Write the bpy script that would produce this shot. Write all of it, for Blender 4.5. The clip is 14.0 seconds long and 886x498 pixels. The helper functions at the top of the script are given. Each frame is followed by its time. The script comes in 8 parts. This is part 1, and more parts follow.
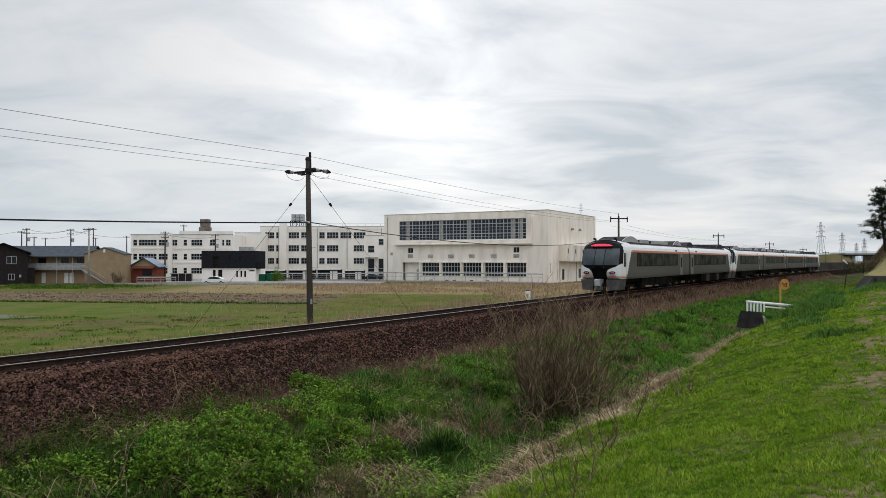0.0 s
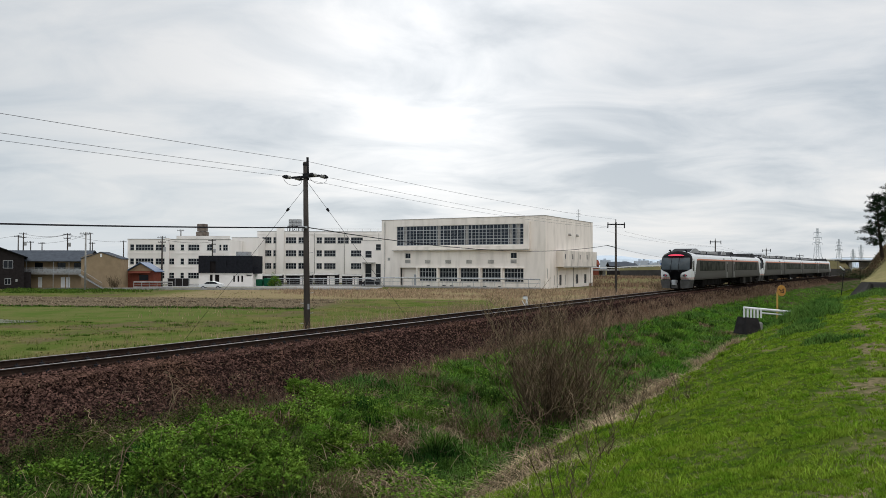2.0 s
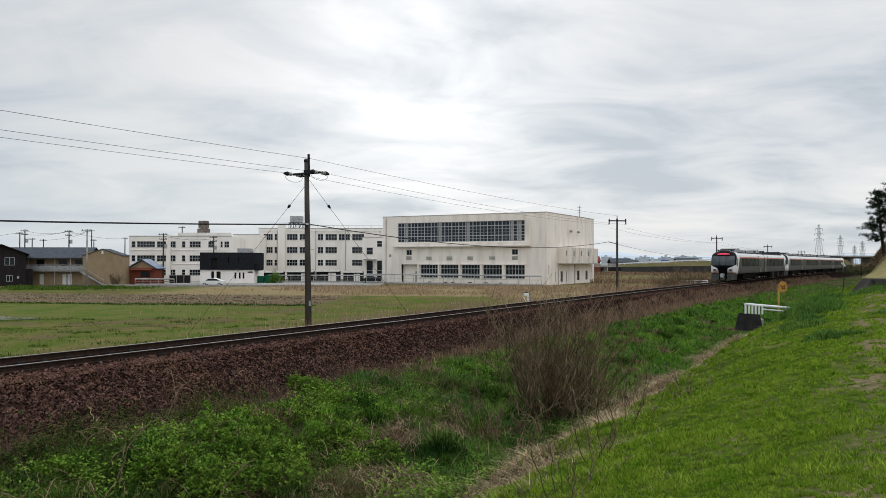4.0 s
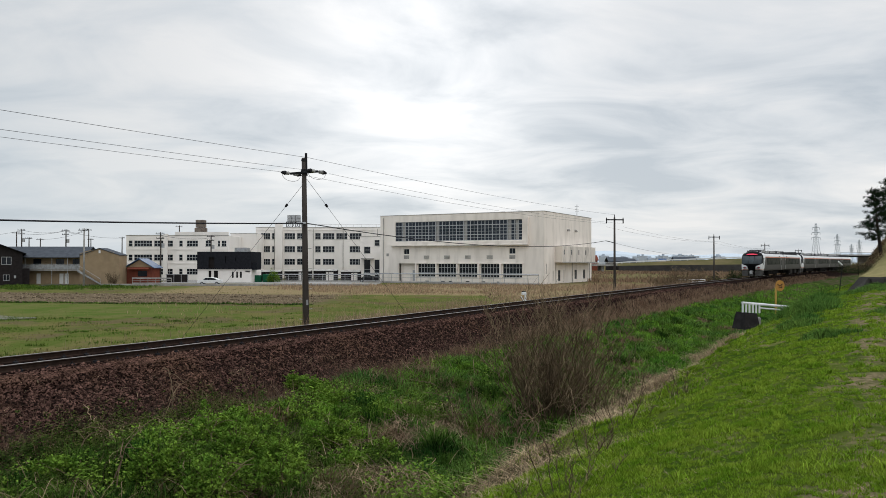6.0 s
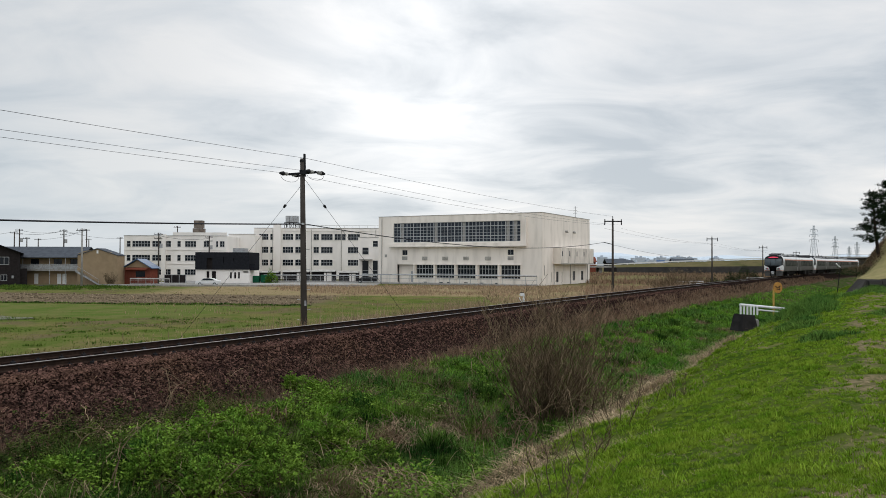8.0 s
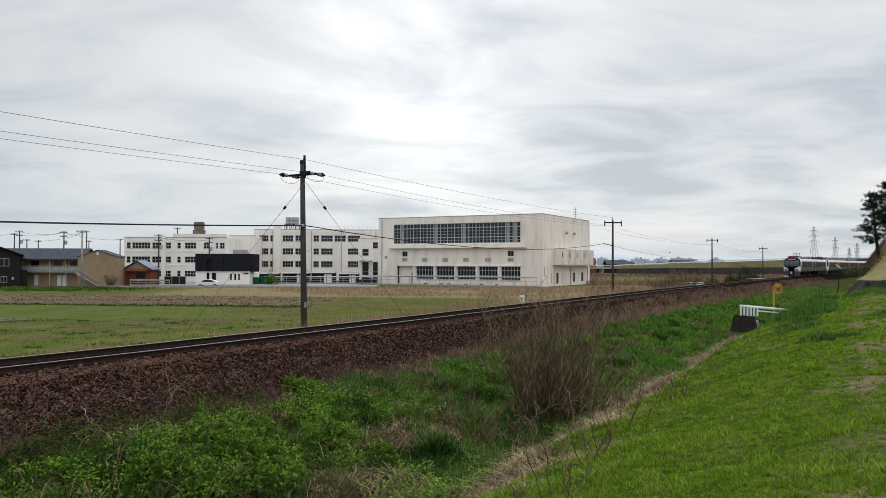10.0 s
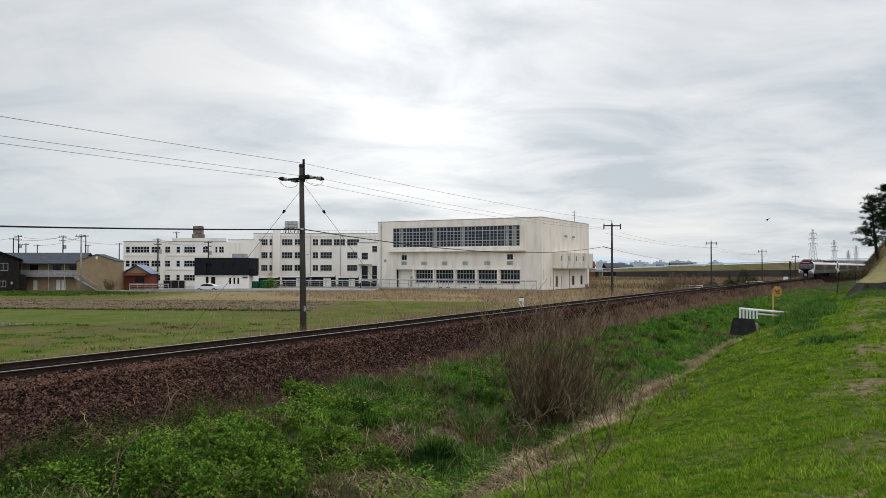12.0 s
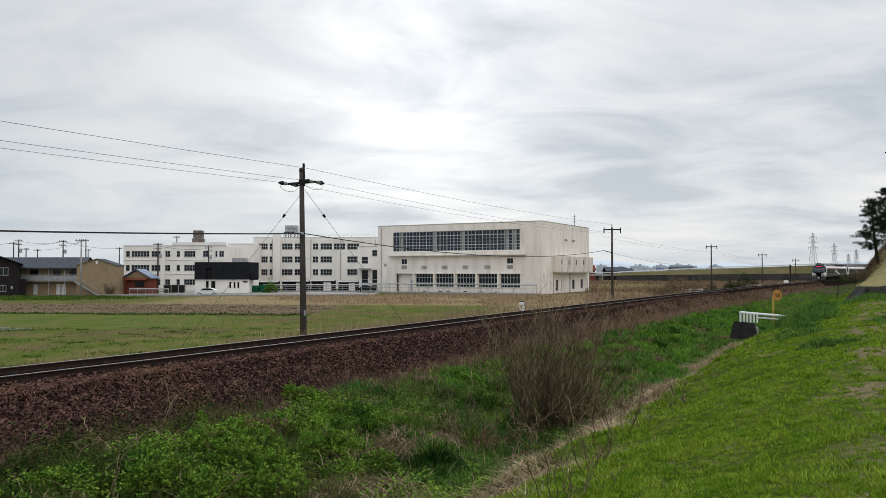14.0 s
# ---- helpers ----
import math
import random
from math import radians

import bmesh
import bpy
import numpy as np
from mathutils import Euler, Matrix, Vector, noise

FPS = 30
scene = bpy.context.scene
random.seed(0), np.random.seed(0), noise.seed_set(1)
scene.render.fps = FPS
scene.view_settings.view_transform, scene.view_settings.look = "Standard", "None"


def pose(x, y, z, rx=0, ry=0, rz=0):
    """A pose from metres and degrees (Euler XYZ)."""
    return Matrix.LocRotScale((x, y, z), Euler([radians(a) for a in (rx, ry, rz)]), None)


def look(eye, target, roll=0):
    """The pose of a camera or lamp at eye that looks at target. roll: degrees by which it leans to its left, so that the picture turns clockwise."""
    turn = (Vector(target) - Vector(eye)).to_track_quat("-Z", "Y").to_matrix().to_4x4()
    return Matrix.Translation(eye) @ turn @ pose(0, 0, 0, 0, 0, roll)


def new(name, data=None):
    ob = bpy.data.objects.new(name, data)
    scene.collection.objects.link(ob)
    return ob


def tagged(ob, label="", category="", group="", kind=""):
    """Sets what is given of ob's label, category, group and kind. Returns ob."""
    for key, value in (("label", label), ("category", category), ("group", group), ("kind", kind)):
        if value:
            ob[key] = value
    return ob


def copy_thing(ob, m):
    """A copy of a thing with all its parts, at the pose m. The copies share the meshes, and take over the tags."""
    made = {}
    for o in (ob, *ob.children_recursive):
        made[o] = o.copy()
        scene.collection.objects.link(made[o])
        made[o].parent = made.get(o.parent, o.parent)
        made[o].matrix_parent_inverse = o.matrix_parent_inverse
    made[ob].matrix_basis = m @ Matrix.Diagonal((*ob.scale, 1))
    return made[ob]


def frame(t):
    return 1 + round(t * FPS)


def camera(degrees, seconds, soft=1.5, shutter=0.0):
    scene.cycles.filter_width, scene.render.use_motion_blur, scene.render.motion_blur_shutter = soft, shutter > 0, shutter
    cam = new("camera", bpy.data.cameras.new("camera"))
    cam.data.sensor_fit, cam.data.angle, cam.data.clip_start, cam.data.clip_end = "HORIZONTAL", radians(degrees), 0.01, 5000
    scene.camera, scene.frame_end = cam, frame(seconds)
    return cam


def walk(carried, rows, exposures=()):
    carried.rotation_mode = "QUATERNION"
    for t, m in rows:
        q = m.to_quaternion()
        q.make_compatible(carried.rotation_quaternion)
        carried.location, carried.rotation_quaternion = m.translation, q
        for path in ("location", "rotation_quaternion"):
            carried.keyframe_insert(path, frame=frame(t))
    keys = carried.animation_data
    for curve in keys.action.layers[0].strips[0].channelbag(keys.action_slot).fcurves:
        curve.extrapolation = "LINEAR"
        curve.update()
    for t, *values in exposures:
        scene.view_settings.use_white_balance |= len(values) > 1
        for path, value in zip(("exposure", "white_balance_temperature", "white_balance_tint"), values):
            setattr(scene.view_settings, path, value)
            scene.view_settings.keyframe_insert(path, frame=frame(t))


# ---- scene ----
# eye 4.5 m above the fields; x to the right, y away from the eye, rail top at 2.2 m
EYE = (0.0, 0.0, 4.5)
cam = camera(59.0, 14.0, 0.6)
# seconds, turn to the right, tilt upwards, lean to the left (degrees)
PATH = [
    (0, 0.000, 0.827, 0.000), (0.5, 0.225, 0.959, 0.172), (1, 0.171, 1.108, 0.245),
    (1.5, 0.220, 1.189, 0.232), (2, 0.196, 1.222, 0.138), (2.5, 0.111, 1.161, 0.089),
    (3, 0.066, 1.116, 0.144), (5.5, 0.199, 0.801, -0.034), (6, 0.289, 0.903, 0.041),
    (6.5, 0.353, 0.966, 0.040), (7, 0.411, 1.043, 0.154), (7.5, 0.422, 0.998, 0.254),
    (8, 0.416, 0.986, 0.189), (10.5, 0.411, 1.119, 0.133), (11, 0.410, 1.156, 0.039),
    (11.5, 0.433, 1.235, -0.055), (12, 0.468, 1.343, 0.021), (12.5, 0.526, 1.410, 0.034),
    (13, 0.527, 1.472, 0.036), (13.5, 0.527, 1.542, 0.014), (14, 0.460, 1.639, -0.051),
]


def aim(turn, tilt):
    a, b = radians(turn), radians(tilt)
    return (EYE[0] + 100 * math.sin(a) * math.cos(b), EYE[1] + 100 * math.cos(a) * math.cos(b), EYE[2] + 100 * math.sin(b))


walk(cam, [(t, look(EYE, aim(turn, tilt), lean)) for t, turn, tilt, lean in PATH])
scene.view_settings.exposure = 0.0

# ---- world and sun: overcast, brighter overhead, the sun behind cloud ahead ----
SUN_AZ, SUN_EL = -6.0, 38.0


def make_world():
    w = bpy.data.worlds.new("overcast_sky")
    scene.world = w
    w.use_nodes = True
    nt = w.node_tree
    N, L = nt.nodes, nt.links
    N.clear()
    out, bg = N.new("ShaderNodeOutputWorld"), N.new("ShaderNodeBackground")
    sky = N.new("ShaderNodeTexSky")
    sky.sky_type, sky.sun_disc = "NISHITA", False
    sky.sun_elevation, sky.sun_rotation = radians(SUN_EL), radians(SUN_AZ)
    co = N.new("ShaderNodeTexCoord")
    sep = N.new("ShaderNodeSeparateXYZ")
    L.new(co.outputs["Generated"], sep.inputs[0])

    def op(kind, a, b=None, clamp=False):
        n = N.new("ShaderNodeMath")
        n.operation, n.use_clamp = kind, clamp
        for i, v in enumerate((a, b)):
            if v is None:
                continue
            if isinstance(v, (int, float)):
                n.inputs[i].default_value = v
            else:
                L.new(v, n.inputs[i])
        return n.outputs[0]

    up = op("MAXIMUM", sep.outputs[2], 0.0)
    # cloud layer seen from below: flattened towards the horizon
    den = op("ADD", up, 0.17)
    cx, cy = op("DIVIDE", sep.outputs[0], den), op("DIVIDE", sep.outputs[1], den)
    comb = N.new("ShaderNodeCombineXYZ")
    L.new(op("MULTIPLY", cx, 0.75), comb.inputs[0])
    L.new(cy, comb.inputs[1])
    mp = N.new("ShaderNodeMapping")
    mp.inputs["Location"].default_value = (1.3, 0.4, 0)
    mp.inputs["Rotation"].default_value = (0, 0, radians(18))
    L.new(comb.outputs[0], mp.inputs[0])
    big, small = N.new("ShaderNodeTexNoise"), N.new("ShaderNodeTexNoise")
    for n, s, det, rough, dist in ((big, 0.55, 6.0, 0.52, 0.5), (small, 1.9, 8.0, 0.55, 0.7)):
        n.inputs["Scale"].default_value, n.inputs["Detail"].default_value = s, det
        n.inputs["Roughness"].default_value, n.inputs["Distortion"].default_value = rough, dist
        L.new(mp.outputs[0], n.inputs["Vector"])
    cl = op("ADD", op("MULTIPLY", big.outputs["Fac"], 0.56), op("MULTIPLY", small.outputs["Fac"], 0.44))
    ramp = N.new("ShaderNodeValToRGB")
    e = ramp.color_ramp.elements
    e[0].position, e[0].color = 0.395, (0.540, 0.590, 0.640, 1)
    e[1].position, e[1].color = 0.575, (0.888, 0.878, 0.872, 1)
    m = e.new(0.475)
    m.color = (0.708, 0.738, 0.768, 1)
    L.new(cl, ramp.inputs[0])
    # thin cloud before the sun
    a, b = radians(SUN_AZ + 5), radians(13)
    dot = N.new("ShaderNodeVectorMath")
    dot.operation = "DOT_PRODUCT"
    dot.inputs[1].default_value = (math.sin(a) * math.cos(b), math.cos(a) * math.cos(b), math.sin(b))
    L.new(co.outputs["Generated"], dot.inputs[0])
    glow = op("POWER", op("MAXIMUM", dot.outputs["Value"], 0.0), 60.0)
    glow2 = op("MULTIPLY", glow, op("MULTIPLY", op("SUBTRACT", cl, 0.34), 1.45))
    add = N.new("ShaderNodeMix")
    add.data_type, add.blend_type = "RGBA", "ADD"
    add.inputs["Factor"].default_value = 1.0
    L.new(ramp.outputs[0], add.inputs["A"])
    g3 = N.new("ShaderNodeCombineXYZ")
    for i in range(3):
        L.new(glow2, g3.inputs[i])
    L.new(g3.outputs[0], add.inputs["B"])
    # heavier cloud to the left
    lft = op("MULTIPLY", op("MAXIMUM", op("SUBTRACT", op("MULTIPLY", sep.outputs[0], -1.0), 0.05), 0.0), 1.05, True)
    shade = N.new("ShaderNodeMix")
    shade.data_type, shade.blend_type = "RGBA", "MULTIPLY"
    L.new(op("MULTIPLY", lft, op("ADD", 0.5, cl)), shade.inputs["Factor"])
    L.new(add.outputs["Result"], shade.inputs["A"])
    shade.inputs["B"].default_value = (0.60, 0.66, 0.70, 1)
    # milky band above the horizon
    hz = op("POWER", op("SUBTRACT", 1.0, up), 16.0)
    mixh = N.new("ShaderNodeMix")
    mixh.data_type = "RGBA"
    L.new(op("MULTIPLY", hz, op("SUBTRACT", 0.60, op("MULTIPLY", sep.outputs[0], 0.75)), True), mixh.inputs["Factor"])
    L.new(shade.outputs["Result"], mixh.inputs["A"])
    mixh.inputs["B"].default_value = (0.61, 0.69, 0.765, 1)
    # clear-sky tint, then the overcast rise in brightness towards the zenith
    mixs = N.new("ShaderNodeMix")
    mixs.data_type = "RGBA"
    mixs.inputs["Factor"].default_value = 0.94
    sc = N.new("ShaderNodeVectorMath")
    sc.operation = "SCALE"
    sc.inputs["Scale"].default_value = 0.10
    L.new(sky.outputs[0], sc.inputs[0])
    L.new(sc.outputs[0], mixs.inputs["A"])
    L.new(mixh.outputs["Result"], mixs.inputs["B"])
    L.new(mixs.outputs["Result"], bg.inputs["Color"])
    rise = op("ADD", 1.0, op("MULTIPLY", op("MAXIMUM", op("SUBTRACT", up, 0.30), 0.0), 2.35))
    L.new(rise, bg.inputs["Strength"])
    L.new(bg.outputs[0], out.inputs[0])


make_world()
sun = new("sun", bpy.data.lights.new("sun", "SUN"))
sun.data.energy, sun.data.angle, sun.data.color = 0.45, radians(25), (1.0, 0.96, 0.9)
sun.matrix_world = look((0, 0, 60), (-60 * math.sin(radians(SUN_AZ)), -60 * math.cos(radians(SUN_AZ)), 60 - 60 * math.tan(radians(SUN_EL))))
tagged(sun, kind="structure")

# ---- materials ----


def mat(name, c1, c2=None, rough=0.8, scale=3.0, metal=0.0, bump=0.0, bscale=40.0, c3=None, s3=0.3, amount3=0.5,
        rnd=0.0, stretch=(1, 1, 1), emit=None, spec=None, island=0.0, ior=None):
    """Two-tone noise material in object space with a second, larger stain scale and fine relief."""
    m = bpy.data.materials.new(name)
    m.use_nodes = True
    nt = m.node_tree
    N, L = nt.nodes, nt.links
    bs = N["Principled BSDF"]
    c2 = c2 or tuple(v * 0.82 for v in c1)
    co = N.new("ShaderNodeTexCoord")
    mp = N.new("ShaderNodeMapping")
    mp.inputs["Scale"].default_value = stretch
    L.new(co.outputs["Object"], mp.inputs[0])

    def noise_tex(s, det=5.0):
        n = N.new("ShaderNodeTexNoise")
        n.inputs["Scale"].default_value, n.inputs["Detail"].default_value = s, det
        L.new(mp.outputs[0], n.inputs["Vector"])
        return n.outputs["Fac"]

    def mix(f, a, b, kind="MIX"):
        n = N.new("ShaderNodeMix")
        n.data_type, n.blend_type = "RGBA", kind
        for k, v in (("Factor", f), ("A", a), ("B", b)):
            if isinstance(v, (int, float)):
                n.inputs[k].default_value = v
            elif isinstance(v, tuple):
                n.inputs[k].default_value = (*v[:3], 1)
            else:
                L.new(v, n.inputs[k])
        return n.outputs["Result"]

    def ramp(v, lo, hi):
        n = N.new("ShaderNodeMapRange")
        n.inputs[1].default_value, n.inputs[2].default_value = lo, hi
        L.new(v, n.inputs[0])
        return n.outputs[0]

    col = mix(ramp(noise_tex(scale), 0.35, 0.65), c1, c2)
    if c3:
        n = N.new("ShaderNodeMath")
        n.operation = "MULTIPLY"
        n.inputs[1].default_value = amount3
        L.new(ramp(noise_tex(s3, 6.0), 0.48, 0.68), n.inputs[0])
        col = mix(n.outputs[0], col, c3)
    if rnd or island:
        if island:
            src = N.new("ShaderNodeNewGeometry").outputs["Random Per Island"]
        else:
            src = N.new("ShaderNodeObjectInfo").outputs["Random"]
        k = rnd or island
        mr = N.new("ShaderNodeMapRange")
        mr.inputs[3].default_value, mr.inputs[4].default_value = 1 - k, 1 + k
        L.new(src, mr.inputs[0])
        hs = N.new("ShaderNodeHueSaturation")
        L.new(mr.outputs[0], hs.inputs["Value"])
        L.new(col, hs.inputs["Color"])
        col = hs.outputs[0]
    L.new(col, bs.inputs["Base Color"])
    bs.inputs["Roughness"].default_value, bs.inputs["Metallic"].default_value = rough, metal
    bs.inputs["Specular IOR Level"].default_value = spec if spec is not None else (0.05 if rough > 0.55 else 0.3)
    bs.inputs["IOR"].default_value = ior or (1.12 if rough > 0.55 else 1.45)
    if bump:
        b = N.new("ShaderNodeBump")
        b.inputs["Strength"].default_value = bump
        b.inputs["Distance"].default_value = 0.02
        L.new(noise_tex(bscale, 4.0), b.inputs["Height"])
        L.new(b.outputs[0], bs.inputs["Normal"])
    if emit:
        bs.inputs["Emission Color"].default_value = (*emit[:3], 1)
        bs.inputs["Emission Strength"].default_value = emit[3]
    return m


def leaf_mat(name, c1, c2, island=0.35, scale=0.6, through_=0.3):
    """Leaf or blade: two greens by place, brightness by blade, some light let through."""
    m = mat(name, c1, c2, rough=0.65, scale=scale, island=island, spec=0.04)
    nt = m.node_tree
    N, L = nt.nodes, nt.links
    bs, out = N["Principled BSDF"], N["Material Output"]
    tr, mx = N.new("ShaderNodeBsdfTranslucent"), N.new("ShaderNodeMixShader")
    mx.inputs[0].default_value = through_
    L.new(bs.inputs["Base Color"].links[0].from_socket, tr.inputs["Color"])
    L.new(bs.outputs[0], mx.inputs[1])
    L.new(tr.outputs[0], mx.inputs[2])
    L.new(mx.outputs[0], out.inputs[0])
    return m


WHITE_WALL = mat("painted_concrete", (0.87, 0.805, 0.735), (0.81, 0.745, 0.68), 0.85, 0.35, bump=0.15, bscale=6, c3=(0.50, 0.46, 0.40), s3=0.7, amount3=0.34, stretch=(1, 1, 0.22))
ANNEX_WALL = mat("grimy_painted_concrete", (0.78, 0.72, 0.65), (0.66, 0.61, 0.55), 0.9, 0.6, bump=0.2, bscale=8, c3=(0.26, 0.24, 0.21), s3=0.9, amount3=0.7, stretch=(1, 1, 0.3))
SCHOOL_WALL = mat("white_school_paint", (0.88, 0.835, 0.79), (0.82, 0.775, 0.73), 0.85, 0.3, bump=0.1, bscale=6, c3=(0.60, 0.58, 0.54), s3=0.4, amount3=0.3, stretch=(1, 1, 0.3))
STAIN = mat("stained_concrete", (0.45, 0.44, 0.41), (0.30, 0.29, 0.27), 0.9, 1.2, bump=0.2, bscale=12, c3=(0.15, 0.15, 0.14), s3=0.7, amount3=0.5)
RUSTY = mat("rust_stained_tank", (0.22, 0.185, 0.155), (0.13, 0.11, 0.095), 0.85, 1.5, bump=0.2, c3=(0.09, 0.06, 0.045), s3=0.8)
CONCRETE = mat("grey_concrete", (0.36, 0.35, 0.33), (0.27, 0.26, 0.25), 0.9, 2.0, bump=0.3, bscale=25, c3=(0.16, 0.15, 0.13), s3=0.6)
POLE_CONC = mat("weathered_pole_concrete", (0.085, 0.074, 0.066), (0.050, 0.043, 0.039), 0.9, 3.0, bump=0.3, bscale=30, stretch=(1, 1, 0.2))
GLASS_DARK = mat("window_glass", (0.016, 0.020, 0.026), (0.010, 0.013, 0.017), 0.12, 0.4, spec=0.30)
FRAME_GREY = mat("aluminium_frame", (0.42, 0.43, 0.44), (0.36, 0.37, 0.38), 0.45, 5.0, metal=0.3)
BLACK_CLAD = mat("black_cladding", (0.022, 0.023, 0.028), (0.016, 0.017, 0.020), 0.6, 2.0, bump=0.15)
BROWN_CLAD = mat("dark_brown_cladding", (0.030, 0.026, 0.026), (0.022, 0.019, 0.019), 0.7, 2.0, bump=0.2)
TAN_WALL = mat("tan_render", (0.33, 0.245, 0.155), (0.29, 0.215, 0.135), 0.9, 1.0, bump=0.15, c3=(0.22, 0.17, 0.11), s3=0.4)
ROOF_SLATE = mat("grey_roof", (0.085, 0.095, 0.11), (0.065, 0.072, 0.085), 0.6, 1.5, bump=0.2)
ROOF_BLUE = mat("blue_tin_roof", (0.045, 0.105, 0.215), (0.035, 0.08, 0.165), 0.45, 2.0, c3=(0.12, 0.13, 0.16), s3=0.8)
BRICK_RED = mat("red_brown_siding", (0.20, 0.064, 0.042), (0.155, 0.048, 0.032), 0.85, 2.0, bump=0.3, c3=(0.14, 0.05, 0.04), s3=0.7)
WHITE_PAINT = mat("white_paint", (0.78, 0.78, 0.77), (0.73, 0.73, 0.72), 0.45, 2.0)
STEEL_RAIL = mat("rail_steel_top", (0.25, 0.235, 0.225), (0.17, 0.155, 0.14), 0.42, 6.0, metal=0.8)
RUST = mat("rusted_rail_web", (0.040, 0.026, 0.020), (0.025, 0.017, 0.014), 0.9, 8.0, bump=0.4)
SLEEPER = mat("sleeper_wood", (0.036, 0.026, 0.022), (0.024, 0.017, 0.015), 0.9, 4.0, bump=0.4, rnd=0.25)
STONE = mat("brown_ballast_stone", (0.104, 0.057, 0.045), (0.024, 0.0135, 0.011), 0.95, 6.0, bump=0.3, bscale=60, island=0.95, c3=(0.11, 0.063, 0.040), s3=0.5, amount3=0.4)
METAL_GREY = mat("galvanised_steel", (0.45, 0.46, 0.47), (0.36, 0.37, 0.38), 0.5, 4.0, metal=0.5, c3=(0.22, 0.19, 0.16), s3=2.0)
DARK_METAL = mat("dark_fittings", (0.03, 0.03, 0.032), (0.02, 0.02, 0.022), 0.6, 5.0)
WIRE = mat("black_cable", (0.035, 0.036, 0.04), rough=0.7)
BLACK_BOX = mat("dark_concrete_box", (0.035, 0.032, 0.032), (0.022, 0.020, 0.020), 0.9, 2.5, bump=0.4)
SIGN_ORANGE = mat("faded_orange_sign", (0.52, 0.27, 0.07), (0.44, 0.22, 0.06), 0.6, 8.0, c3=(0.30, 0.16, 0.07), s3=6.0)
BARK = mat("pine_bark", (0.05, 0.038, 0.03), (0.03, 0.022, 0.018), 0.95, 6.0, bump=0.6, stretch=(1, 1, 0.3))
TWIG = mat("bare_twig", (0.120, 0.092, 0.056), (0.062, 0.046, 0.030), 0.9, 3.0, island=0.3)
# pylon steel paled in its base colour to paint in distance haze
PYLON_HAZED = mat("pylon_steel_with_haze", (0.50, 0.53, 0.56), (0.44, 0.47, 0.50), 0.6, 1.0)
# skyline walls: the bluish haze of distance is mixed into this grey
HAZE_GREY = mat("far_building", (0.47, 0.51, 0.56), (0.41, 0.45, 0.50), 0.8, 0.05)
T_WHITE = mat("train_white", (0.74, 0.74, 0.74), (0.68, 0.68, 0.68), 0.3, 1.0)
# windscreen base lightened to blue-grey, painting in reflections on the glass
T_GLASS = mat("windscreen_glass_pale_sheen", (0.060, 0.075, 0.084), (0.030, 0.040, 0.046), 0.10, 1.0, spec=0.4)
T_SILVER = mat("train_steel", (0.112, 0.108, 0.096), (0.096, 0.092, 0.082), 0.55, 0.8, metal=0.0, spec=0.1, ior=1.12, stretch=(0.1, 1, 1))
T_ORANGE = mat("train_orange", (0.55, 0.13, 0.035), (0.50, 0.115, 0.03), 0.4, 2.0)
T_BLACK = mat("train_black", (0.006, 0.006, 0.007), (0.005, 0.005, 0.006), 0.25, 2.0, spec=0.3, ior=1.2)
T_WIN = mat("train_window", (0.014, 0.016, 0.013), (0.034, 0.037, 0.027), 0.25, 1.6, spec=0.2, ior=1.03)
T_PANE = mat("train_pane", (0.016, 0.018, 0.015), (0.066, 0.068, 0.055), 0.2, 0.9, spec=0.2, ior=1.03)
T_RIM = mat("roof_rim", (0.34, 0.34, 0.35), (0.27, 0.27, 0.28), 0.5, 2.0)
T_UNDER = mat("underframe", (0.014, 0.013, 0.012), (0.008, 0.0075, 0.007), 0.85, 2.0, bump=0.3)
T_DOOR = mat("door_grey", (0.14, 0.135, 0.125), (0.115, 0.11, 0.10), 0.5, 2.0)
T_BOX = mat("dusty_grey_box", (0.075, 0.070, 0.064), (0.045, 0.042, 0.038), 0.85, 3.0, bump=0.2)
T_ROOF = mat("train_roof_grey", (0.055, 0.055, 0.058), (0.04, 0.04, 0.043), 0.7, 2.0)
T_SKIRT = mat("skirt_grey", (0.105, 0.102, 0.098), (0.07, 0.068, 0.065), 0.6, 2.0)
RED_LAMP = mat("red_lamp", (0.6, 0.03, 0.05), rough=0.3, emit=(1.0, 0.10, 0.19, 0.62))
HEAD_LAMP = mat("clear_lamp", (0.25, 0.25, 0.26), rough=0.15)

# ---- mesh helpers ----


